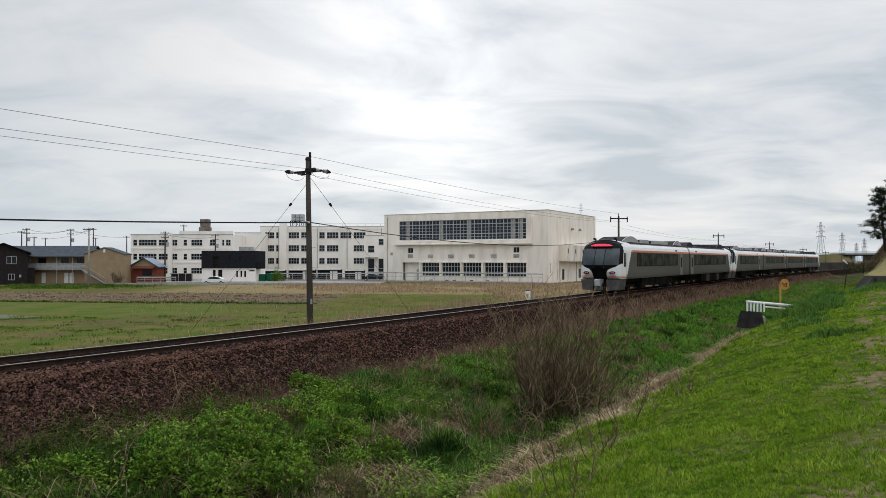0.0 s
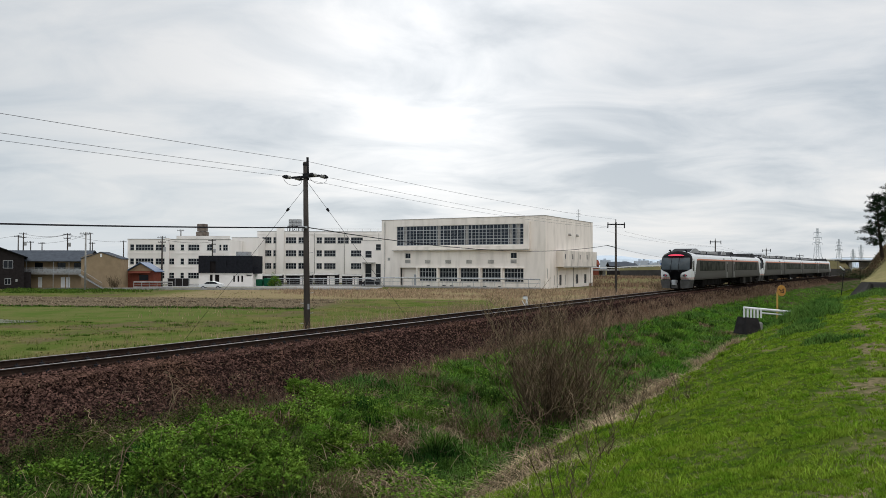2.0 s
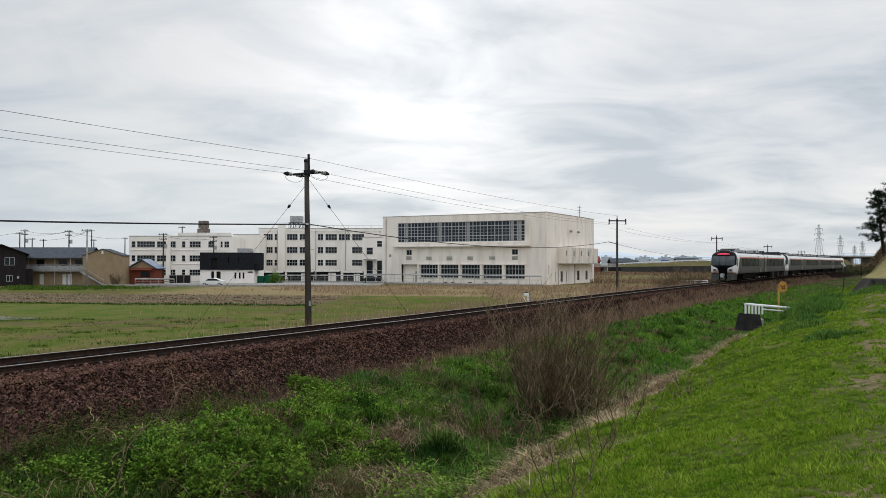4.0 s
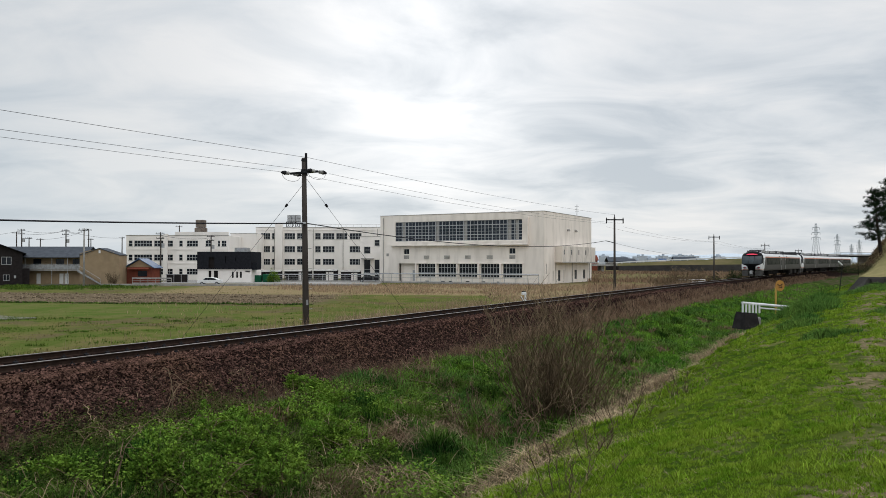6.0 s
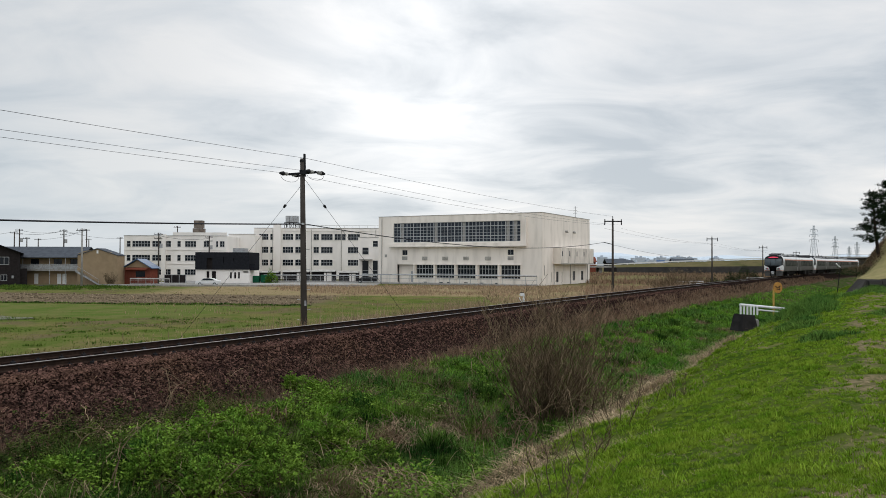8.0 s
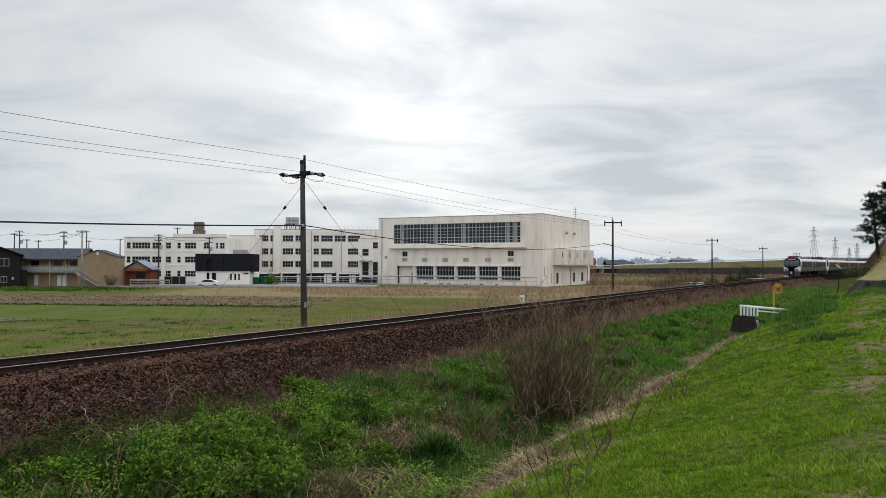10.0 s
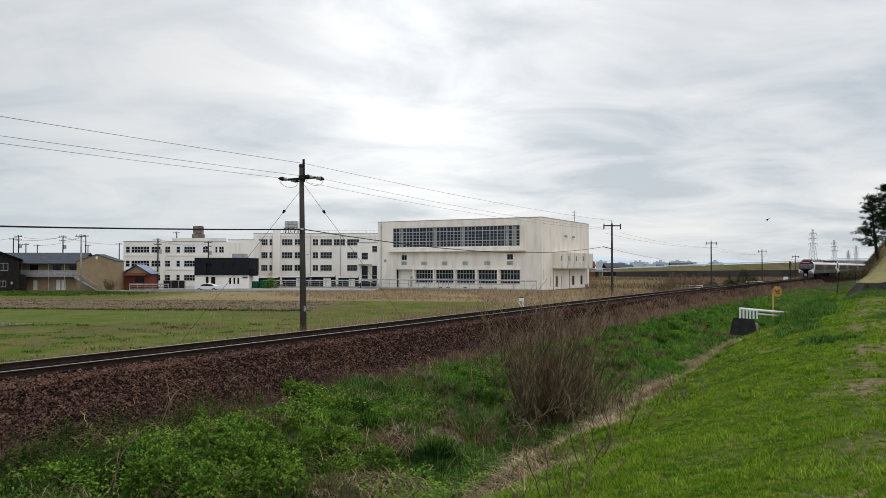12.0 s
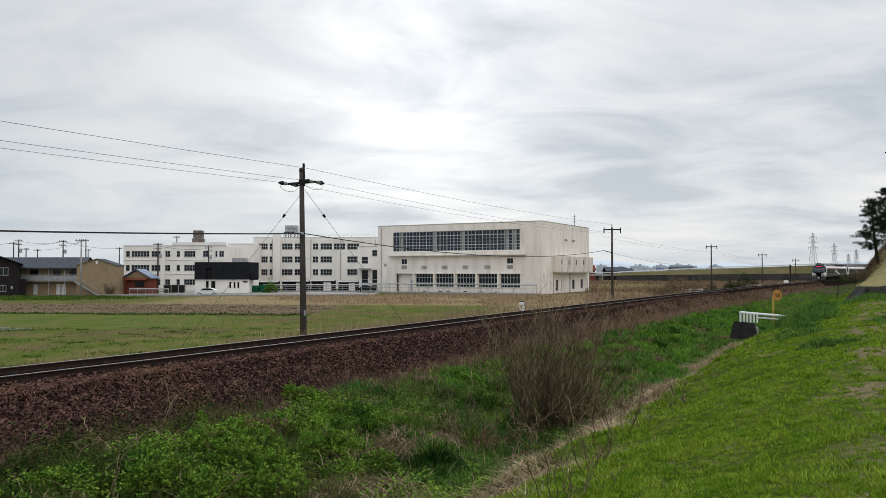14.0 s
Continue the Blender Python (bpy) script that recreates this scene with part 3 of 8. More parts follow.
    for a, b in lows:
        window(g, a, b, 1.3, 4.0, 6, [1.3, 2.1, 3.2, 4.0], bar=0.10, deep=0.30)
        part("hood", Geo().box(a - 0.25, b + 0.15, -0.35, -0.004, 4.02, 4.16), WHITE_WALL, g)
    for a, b in [(9.0, 9.35), (13.95, 14.3), (18.85, 19.2), (23.8, 24.2), (28.72, 29.1)]:
        part("pilaster", Geo().box(a, b, -0.35, -0.004, 0, 4.0), WHITE_WALL, g)
    for a, b in mids:
        window(g, a, b, 6.05, 7.12, 2, 1, sill=False)
        part("louvre", Geo().box(a, b, -0.03, -0.003, 5.0, 5.78), STAIN, g)
    for a, b in vents:
        lv = Geo()
        for k in range(5):
            lv.box(a, b, -0.05, -0.003, 4.98 + k * 0.155, 5.09 + k * 0.155)
        part("louvre", lv, STAIN, g)
    for x in (11.4, 15.2, 17.0, 21.0, 24.6, 28.0):
        part("floor_vent", Geo().box(x, x + 0.8, -0.03, -0.003, 0.2, 0.42), GLASS_DARK, g)
    part("recess_back", Geo().box(4.7, 8.79, 0.9, 1.0, 0.3, 4.05), WHITE_WALL, g)
    part("door", Geo().box(7.75, 8.7, 0.82, 0.895, 0.3, 2.6), FRAME_GREY, g)
    part("small_vent", Geo().box(1.6, 2.2, -0.03, -0.003, 5.6, 6.2), STAIN, g)
    # annexe and fittings on the side wall
    ax = part("annexe", Geo().box(6.0, 27.5, -1.6, -0.004, 4.3, 7.6), ANNEX_WALL, g, "grimy projecting upper store with slit windows", m=side)
    for a in (6.9, 11.2, 15.9, 20.5):
        part("slit_window", Geo().box(a, a + 0.45, -1.62, -1.603, 5.9, 6.9), GLASS_DARK, ax)
    part("annexe_base", Geo().box(6.0, 27.5, -1.7, -1.604, 4.2, 4.42), STAIN, ax)
    for a in (13.5, 18.3):
        v = Geo().tube([(a, -0.004, 11.1), (a, -0.35, 11.1), (a, -0.45, 10.85)], 0.28, 0.22, 10)
        part("ventilator", v, STAIN, g, m=side)
    for a in (6.3, 16.2, 27.8):
        part("downpipe", Geo().tube([(a, -0.12, 0.0), (a, -0.12, 4.2)], 0.07, None, 6), STAIN, g, m=side)
    part("downpipe", Geo().tube([(0.9, -0.12, 0.0), (0.9, -0.12, 13.9)], 0.07, None, 6), STAIN, g)
    an = Geo().tube([(36.6, 24, 14.2), (36.6, 24, 17.2)], 0.05, None, 6)
    for z in (15.6, 16.2, 16.8):
        an.tube([(36.1, 24, z), (37.1, 24, z)], 0.03, None, 5)
    part("aerial", an, DARK_METAL, g)


make_gym()


def block(name, label, x0, x1, y, depth, h, wins, rows, cat="building", wall=None, band_rows=()):
    """A flat-roofed block facing the camera. wins: (x from, x to, columns, rows of windows that it has)."""
    wall = wall or SCHOOL_WALL
    b = thing(name, label, cat, frame_at(x0, y))
    w = x1 - x0
    holes = [(a - x0, c - x0, *rows[k]) for a, c, n, ks in wins for k in ks]
    part("wall", holed_wall(w, h, holes, 0.3), wall, b)
    part("wall", Geo().box(0, 0.3, 0.304, depth, 0, h - 0.004), wall, b)
    part("wall", Geo().box(w - 0.3, w, 0.304, depth, 0, h - 0.004), wall, b)
    part("wall", Geo().box(0.304, w - 0.304, depth - 0.3, depth, 0, h - 0.008), wall, b)
    part("roof", Geo().box(0.304, w - 0.304, 0.304, depth - 0.304, h - 0.6, h - 0.4), STAIN, b)
    part("parapet_cap", Geo().box(-0.08, w + 0.08, -0.08, 0.4, h, h + 0.12), STAIN, b)
    for a, c, n, ks in wins:
        for k in ks:
            window(b, a - x0, c - x0, *rows[k], n, 2, bar=0.09)
    for z0, z1 in band_rows:
        part("string_course", Geo().box(-0.02, w + 0.02, -0.12, -0.004, z0, z1), wall, b)
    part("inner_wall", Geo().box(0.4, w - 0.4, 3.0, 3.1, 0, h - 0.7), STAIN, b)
    return b


R4 = [(10.3, 11.85), (6.9, 8.45), (3.6, 5.1), (0.6, 2.2)]
SCHOOL_R = [(-46.6, -44.2, 4, (0, 1, 2)), (-43.7, -42.9, 1, (0, 1, 2)), (-40.45, -37.7, 4, (0, 1, 2, 3)), (-37.15, -35.55, 2, (0, 1, 2)),
            (-32.4, -31.0, 2, (0, 1, 2)), (-30.4, -27.4, 4, (0, 1, 2, 3)), (-26.9, -24.0, 4, (0,)), (-23.4, -20.3, 4, (0, 1, 2, 3))]
school = block("school_building", "white four-storey school building with rows of windows", -47.9, -14.0, 205, 14, 13.3, SCHOOL_R, R4, band_rows=[(12.55, 12.8)])
part("stair_tower", Geo().box(5.2, 7.1, -0.9, -0.004, 0, 14.2), SCHOOL_WALL, school, "taller stair shaft")
fr = Geo()
for x in (7.5, 8.7, 9.9, 11.0):
    for y in (2.3, 4.7):
        fr.box(x - 0.07, x + 0.07, y - 0.07, y + 0.07, 12.9, 14.98)
for a, b in ((7.5, 8.7), (8.7, 9.9), (9.9, 11.0)):
    fr.tube([(a, 2.3, 13.2), (b, 2.3, 14.9)], 0.05, None, 5).tube([(b, 2.3, 13.2), (a, 2.3, 14.9)], 0.05, None, 5)
fr.box(7.4, 11.1, 2.2, 4.8, 14.86, 14.98).box(7.4, 11.1, 2.2, 2.3, 13.1, 13.2)
part("tank_stand", fr, BROWN_CLAD, school, "dark steel lattice stand")
tank = Geo()
for i in range(3):
    for j in range(2):
        tank.bbox(7.7 + i * 1.1, 8.75 + i * 1.1, 2.4, 4.6, 15.0 + j * 0.9, 15.85 + j * 0.9, 0.06)
part("water_tank", tank, METAL_GREY, school, "panelled grey water tank")
for x in (4.9, 15.0, 22.8, 31.8):
    part("downpipe", Geo().tube([(x, -0.1, 0), (x, -0.1, 13.0)], 0.08, None, 6), STAIN, school)
rail = Geo()
for x in np.arange(11.5, 33.5, 2.0):
    rail.box(x, x + 0.05, 0.3, 0.35, 13.4, 14.1)
rail.box(11.5, 33.6, 0.3, 0.35, 14.05, 14.12)
part("roof_railing", rail, STAIN, school)
R3 = [(8.0, 9.35), (4.7, 6.05), (1.4, 2.7)]
SCHOOL_L = [(-73.2, -72.3, 1, (0, 1)), (-71.9, -67.7, 6, (0, 1, 2)), (-67.2, -62.8, 6, (0, 1, 2)), (-61.3, -60.5, 1, (0, 1, 2)), (-59.5, -56.9, 4, (0, 1, 2)),
            (-55.1, -53.8, 2, (0,)), (-52.2, -51.7, 1, (0,)), (-51.3, -50.2, 2, (0,))]
school2 = block("school_wing", "white three-storey school wing with long window rows", -73.8, -49.7, 185, 12, 10.55, SCHOOL_L, R3, band_rows=[(7.2, 7.4), (3.9, 4.1)])
part("raised_parapet", Geo().box(11.5, 24.1, -0.004, 0.3, 10.7, 11.4), SCHOOL_WALL, school2)
part("stair_tower", Geo().box(8.9, 9.9, -0.5, -0.004, 0, 10.9), SCHOOL_WALL, school2)
part("water_tank", Geo().bbox(15.4, 17.4, 3, 5, 12.6, 14.4, 0.06).bbox(15.2, 17.6, 2.8, 5.2, 10.6, 12.5, 0.06), RUSTY, school2, "stained grey tank on a roof house")
block("school_hall", "plain white school hall wing with dark roof edge", -52.4, -45.8, 197, 14, 11.4, [(-51.0, -50.0, 1, (0,))], [(8.0, 9.0)])

link = block("school_link", "narrow white stair block between school and gymnasium", -18.9, -13.2, 187, 10, 10.4, [(-17.9, -16.4, 1, (0, 1)), (-15.4, -14.2, 1, (0, 2))], [(0.2, 4.9), (6.4, 8.0), (8.2, 9.6)])
part("canopy", Geo().box(0.4, 3.4, -1.6, -0.004, 5.0, 5.25), STAIN, link)
# stand-in for a dark hedge: a plain dark wall with posts and cap
bf = thing("board_fence", "dark hedge beside the lane, built as a flat wall with pale cap", "fence", frame_at(-55.6, 160))
part("boards", Geo().box(0, 4.4, 0, 0.12, 0.2, 1.75), BROWN_CLAD, bf)
part("cap", Geo().box(-0.1, 4.5, -0.08, 0.2, 1.754, 1.86), METAL_GREY, bf)
for x in (0.0, 1.5, 3.0, 4.3):
    part("post", Geo().box(x, x + 0.1, -0.1, -0.004, 0, 1.75), METAL_GREY, bf)


def make_black_house():
    h = thing("modern_house", "boxy house with black upper and white lower storey", "house", frame_at(-50.8, 165))
    part("lower_wall", holed_wall(11.3, 2.85, [(2.3, 2.9, 0.1, 2.5), (3.4, 4.3, 0.1, 2.5), (7.2, 7.6, 1.0, 2.3), (8.1, 8.5, 1.0, 2.3), (8.9, 9.3, 1.0, 2.3), (10.0, 11.1, 2.2, 2.5)], 0.2), SCHOOL_WALL, h, "white rendered ground floor")
    part("lower_wall", Geo().box(0, 0.2, 0.204, 9, 0, 2.85).box(11.1, 11.3, 0.204, 9, 0, 2.85).box(0, 11.3, 9.004, 9.2, 0, 2.85), SCHOOL_WALL, h)
    part("entry_dark", Geo().box(2.0, 9.6, 0.5, 0.6, 0, 2.8), BROWN_CLAD, h)
    part("upper_wall", holed_wall(11.3, 6.5, [(2.4, 3.6, 2.86, 5.3), (5.9, 6.05, 4.2, 5.6), (8.0, 8.15, 4.6, 5.3)], 0.2, 2.854), BLACK_CLAD, h, "black metal cladding", m=pose(0, -0.3, 0))
    part("upper_wall", Geo().box(0, 0.2, -0.096, 9, 2.854, 6.5).box(11.1, 11.3, -0.096, 9, 2.854, 6.5).box(0, 11.3, 9.004, 9.2, 2.854, 6.5), BLACK_CLAD, h)
    part("alcove", Geo().box(2.2, 3.8, 0.25, 0.35, 2.86, 5.4), BROWN_CLAD, h)
    part("roof", Geo().box(0.2, 11.1, -0.1, 9.0, 6.2, 6.35), ROOF_SLATE, h)
    part("upper_floor", Geo().box(0.2, 11.1, -0.29, 9.0, 2.86, 2.95), BLACK_CLAD, h)
    part("bay", Geo().bbox(11.304, 12.4, 0.4, 4, 2.7, 4.1, 0.03), BLACK_CLAD, h)
    part("roof_deck", Geo().box(7.0, 9.6, 3, 6, 6.36, 7.4), METAL_GREY, h)


make_black_house()


def gable_roof(parent, x0, x1, y0, y1, z, rise, material, along="x", over=0.4, t=0.14):
    """Two thick roof slopes; the ridge runs along x or y."""
    if along == "y":
        mid, base = (x0 + x1) / 2, [(x0 - over, -1), (x1 + over, 1)]
        turn = Matrix(((0, 1, 0, 0), (1, 0, 0, 0), (0, 0, 1, 0), (0, 0, 0, 1)))
        a, b, lo, hi = y0 - over, y1 + over, x0, x1
    else:
        turn = Matrix.Identity(4)
        a, b, lo, hi = x0 - over, x1 + over, y0, y1
    mid = (lo + hi) / 2
    k = rise / (mid - lo)
    for s, e in ((-1, lo), (1, hi)):
        edge = e + s * over
        ze = z - over * k
        poly = [(edge, ze), (mid, z + rise), (mid, z + rise + t), (edge, ze + t)]
        part("roof_slope", Geo().prism(poly, a, b, turn), material, parent)


def make_apartment():
    a = thing("apartment_house", "two-storey tan apartment house with grey roof and balcony", "house", frame_at(-68.4, 150))
    L = 21.0
    doors = [(-3.9, -3.1), (-4.9, -4.1), (-9.3, -8.5), (-13.0, -12.2)]
    part("wall", holed_wall(L, 5.3, [(L + d0, L + d1, 0.1, 2.1) for d0, d1 in doors] + [(L - 17.0, L - 16, 0.1, 2.1)] + [(L + p, L + p + 1.6, 3.7, 4.9) for p in (-18, -14, -10.0, -5.6, -2.4)], 0.2), TAN_WALL, a, m=pose(-L, 1.6, 0))
    part("wall", Geo().box(-L, -0.004, 7.5, 7.7, 0, 5.3), TAN_WALL, a)
    for d0, d1 in doors:
        part("door", Geo().bbox(d0, d1, 1.62, 1.68, 0.1, 2.1, 0.02), WHITE_PAINT, a, "white panelled door")
    for p in (-18, -14, -10.0, -5.6, -2.4):
        part("window", Geo().box(p, p + 1.6, 1.70, 1.73, 3.7, 4.9), GLASS_DARK, a)
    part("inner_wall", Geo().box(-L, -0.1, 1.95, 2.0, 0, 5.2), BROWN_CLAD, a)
    part("balcony_floor", Geo().box(-L, -0.004, 0.0, 1.596, 2.65, 2.85), CONCRETE, a)
    rl = Geo().box(-L, 0.0, 0.0, 0.06, 3.85, 3.95).box(-L, 0, 0.0, 0.05, 2.9, 2.96)
    for i in range(int(L / 0.22)):
        rl.box(-L + i * 0.22, -L + i * 0.22 + 0.05, 0.01, 0.05, 2.95, 3.85)
    part("balcony_panel", Geo().box(-L, -0.3, 0.06, 0.10, 3.0, 3.72), METAL_GREY, a, "pale grey balcony panel")
    part("balcony_rail", rl, METAL_GREY, a, "light grey slatted balcony rail")
    for x in (-20.6, -15.6, -10.7, -5.6, -2.6):
        part("post", Geo().tube([(x, 0.03, 0), (x, 0.03, 5.2)], 0.06, None, 8), METAL_GREY, a)
    gable_roof(a, -L, 0.3, 0.0, 7.7, 5.3, 1.9, ROOF_SLATE, "x", 0.35)
    # gabled end wing
    part("end_wall", Geo().prism([(0.0, 0.0), (7.5, 0.0), (7.5, 5.6), (6.2, 6.25), (3.75, 6.85), (1.3, 6.45), (0.0, 5.9)], -0.6, -0.4, Matrix(((0, 1, 0, 0), (1, 0, 0, 0), (0, 0, 1, 0), (0, 0, 0, 1)))), TAN_WALL, a, "blank tan end wall")
    part("end_wall", Geo().box(7.3, 7.5, -0.396, 3.0, 0, 5.58), TAN_WALL, a)
    part("end_wall", Geo().box(0.2, 7.3, 2.8, 3.0, 0, 5.58), TAN_WALL, a)
    part("end_wall", Geo().box(0.0, 0.2, -0.396, 7.7, 0, 5.3), TAN_WALL, a)
    gable_roof(a, 0.0, 7.5, -0.6, 3.0, 5.62, 1.25, ROOF_SLATE, "y", 0.12)
    part("gable_vent", Geo().box(3.6, 3.95, -0.64, -0.603, 6.0, 6.6), WHITE_PAINT, a)
    st = Geo()
    for i in range(15):
        st.box(0.3 + i * 0.27, 0.62 + i * 0.27, -1.75, -0.75, 2.72 - i * 0.185, 2.76 - i * 0.185)
    stairs = part("stair", st, METAL_GREY, a, "steel outside stair")
    part("stringer", Geo().prism([(-1.8, 0), (-1.75, 0), (-1.75, 0.01), (-1.8, 0.01)], 0, 0.01).add([(0.1, -1.8, 2.5), (4.5, -1.8, -0.1 + 0.1), (4.5, -1.8, 0.25), (0.1, -1.8, 2.9), (0.1, -1.74, 2.5), (4.5, -1.74, 0.0), (4.5, -1.74, 0.25), (0.1, -1.74, 2.9)],
         [(0, 1, 2, 3), (7, 6, 5, 4), (0, 4, 5, 1), (3, 2, 6, 7), (1, 5, 6, 2), (0, 3, 7, 4)]), METAL_GREY, stairs)
    part("handrail", Geo().tube([(0.1, -1.77, 3.8), (4.5, -1.77, 1.1), (4.5, -1.77, 0)], 0.035, None, 6), METAL_GREY, stairs)


make_apartment()


def make_dark_house():
    h = thing("dark_house", "two-storey house with dark brown cladding and gable roof", "house", frame_at(-85.0, 143.2, 29))
    turn = Matrix(((0, 1, 0, 0), (1, 0, 0, 0), (0, 0, 1, 0), (0, 0, 0, 1)))
    part("wall", Geo().prism([(0, 0), (8, 0), (8, 6.0), (4, 7.6), (0, 6.0)], 0, 0.2, turn), BROWN_CLAD, h)
    part("wall", Geo().box(7.8, 8, 0.204, 8, 0, 6.0), BROWN_CLAD, h)
    part("wall", Geo().box(0, 0.2, 0.204, 8, 0, 6.0), BROWN_CLAD, h)
    part("wall", Geo().box(0.204, 7.796, 7.8, 8, 0, 6.0), BROWN_CLAD, h)
    gable_roof(h, 0, 8, 0, 8, 6.02, 1.6, BLACK_CLAD, "y", 0.6)
    for x, z0, z1, w in ((4.6, 3.9, 5.2, 1.5), (4.9, 0.9, 1.9, 0.9), (1.2, 3.9, 5.2, 1.5)):
        wd = part("window", Geo().box(x, x + w, -0.03, -0.003, z0, z1), GLASS_DARK, h)
        fr = Geo().box(x - 0.07, x + w + 0.07, -0.06, -0.031, z1, z1 + 0.08).box(x - 0.07, x + w + 0.07, -0.06, -0.031, z0 - 0.08, z0)
        fr.box(x - 0.07, x, -0.06, -0.031, z0, z1).box(x + w, x + w + 0.07, -0.06, -0.031, z0, z1).box(x + w / 2 - 0.04, x + w / 2 + 0.04, -0.06, -0.031, z0, z1)
        part("frame", fr, FRAME_GREY, wd, "pale window frame")
    part("meter_box", Geo().bbox(6.6, 6.95, -0.15, -0.004, 1.3, 1.8, 0.02), METAL_GREY, h)
    part("lean_to", Geo().box(8.004, 9.2, 1.0, 4.0, 0, 3.1), BROWN_CLAD, h)


make_dark_house()


def make_red_house():
    h = thing("red_house", "low red-brown house with faded blue tin roof", "house", frame_at(-60.9, 153))
    turn = Matrix(((0, 1, 0, 0), (1, 0, 0, 0), (0, 0, 1, 0), (0, 0, 0, 1)))
    part("wall", Geo().prism([(0, 0), (5.0, 0), (5.0, 3.3), (0, 3.3)], 0, 0.2, turn), BRICK_RED, h)
    part("gable", Geo().prism([(0, 3.304), (5.0, 3.304), (2.5, 4.75)], 0, 0.2, turn), TAN_WALL, h)
    part("wall", Geo().box(0, 0.2, 0.204, 4, 0, 3.3).box(4.8, 5.0, 0.204, 4, 0, 3.3).box(0.2, 4.8, 3.8, 4, 0, 3.3), BRICK_RED, h)
    gable_roof(h, 0, 5.0, 0, 4, 3.4, 1.5, ROOF_BLUE, "y", 0.5)
    part("porch_roof", Geo().prism([(-1.2, 2.9), (-0.004, 3.25), (-0.004, 3.33), (-1.2, 2.98)], 0.5, 4.6), BRICK_RED, h, m=pose(0, 0, 0))
    part("window", Geo().box(2.2, 4.0, -0.03, -0.003, 1.5, 2.6), GLASS_DARK, h)


make_red_house()


def far_house(x, y, w, d, wall_h, rise, wall, roof_m, label, turn=0):
    h = thing("far_house", label, "house", frame_at(x, y, turn), group="houses in the distance")
    part("wall", Geo().box(0, w, 0, d, 0, wall_h), wall, h)
    gable_roof(h, 0, w, 0, d, wall_h, rise, roof_m, "x", 0.5)
    part("window", Geo().box(w * 0.3, w * 0.55, -0.04, -0.003, wall_h * 0.55, wall_h * 0.8), GLASS_DARK, h)
    return h


far_house(68, 380, 9, 8, 5.2, 2.2, BRICK_RED, BRICK_RED, "far two-storey house with reddish walls and roof")
far_house(87, 400, 10, 9, 4.6, 2.0, BROWN_CLAD, ROOF_SLATE, "far house with dark roof")
far_house(99, 420, 9, 8, 4.0, 2.0, BROWN_CLAD, ROOF_SLATE, "far low house with dark tiled roof", 20)
far_house(121, 400, 11, 8, 4.6, 2.2, BROWN_CLAD, ROOF_SLATE, "far house with dark brown gable")
far_house(-112, 195, 16, 10, 4.8, 2.2, TAN_WALL, ROOF_SLATE, "far house with grey roof")
rs = random.Random(8)
for i in range(64):
    y = rs.uniform(650, 1500)
    px = rs.uniform(1064, 1285) if i < 56 else rs.uniform(-20, 220)
    h = 4.5 + (rs.uniform(1, 7) if rs.random() < 0.75 else rs.uniform(7, 11)) * y / 1386
    b = thing("far_building", "skyline building with haze painted into its grey", "building", frame_at((px - 784) / 1386 * y, y, rs.uniform(-20, 20)), group="skyline buildings")
    w = rs.uniform(5, 16)
    part("wall", Geo().box(0, w, 0, 12, 0, h), HAZE_GREY, b)
    part("roof_house", Geo().box(w * 0.3, w * 0.5, 3, 7, h, h + 2.0), HAZE_GREY, b)
bl = thing("billboard", "far blue and white billboard above the roofs", "billboard", frame_at((1173 - 784) / 1386 * 520, 520))
part("panel", Geo().box(0, 5.4, 0, 0.3, 3.4, 6.4), mat("billboard_blue", (0.06, 0.16, 0.42), (0.05, 0.14, 0.36), 0.5), bl)
part("panel_bar", Geo().box(0.5, 4.6, -0.05, -0.003, 4.6, 5.4), WHITE_PAINT, bl)
for x in (0.8, 4.4):
    part("leg", Geo().tube([(x, 0.15, 0), (x, 0.15, 3.4)], 0.15, None, 6), METAL_GREY, bl)

# ---- roads, walls and fences before the buildings ----
ASPHALT = mat("asphalt", (0.10, 0.10, 0.10), (0.075, 0.075, 0.075), 0.9, 3.0, bump=0.3, c3=(0.15, 0.14, 0.13), s3=0.4)
lane = part("road", Geo().box(-74, -13, 144.5, 149.5, -0.2, 0.05), ASPHALT)
tagged(lane, "narrow grey lane along the fields", "road", kind="structure")
kerb = part("kerb", Geo().bbox(-62, -13, 143.9, 144.4, -0.2, 0.32, 0.04), CONCRETE)
tagged(kerb, "low concrete edge of the lane", "kerb", kind="structure")
yard = part("pavement", Geo().box(-60, -12, 149.6, 184, -0.2, 0.04), CONCRETE)
tagged(yard, "pale concrete yard before the school", "pavement", kind="structure")


def make_fence(x0, y0, x1, y1, h, step, label, material, wall_h=0.35, bars=3):
    """Posts, rails and a low wall between two points."""
    ln = math.hypot(x1 - x0, y1 - y0)
    f = thing("fence", label, "fence", pose(x0, y0, 0, 0, 0, math.degrees(math.atan2(y1 - y0, x1 - x0))))
    part("base_wall", Geo().box(0, ln, -0.08, 0.08, 0, wall_h), CONCRETE, f)
    n = max(1, round(ln / step))
    for i in range(n + 1):
        part("post", Geo().tube([(ln * i / n, 0, wall_h), (ln * i / n, 0, h)], 0.05, None, 6), material, f)
    for k in range(bars):
        z = wall_h + 0.1 + (h - wall_h - 0.1) * k / max(1, bars - 1)
        part("rail", Geo().tube([(0, 0, z), (ln, 0, z)], 0.15 if k == bars - 1 else 0.035, None, 6), material, f)
    return f


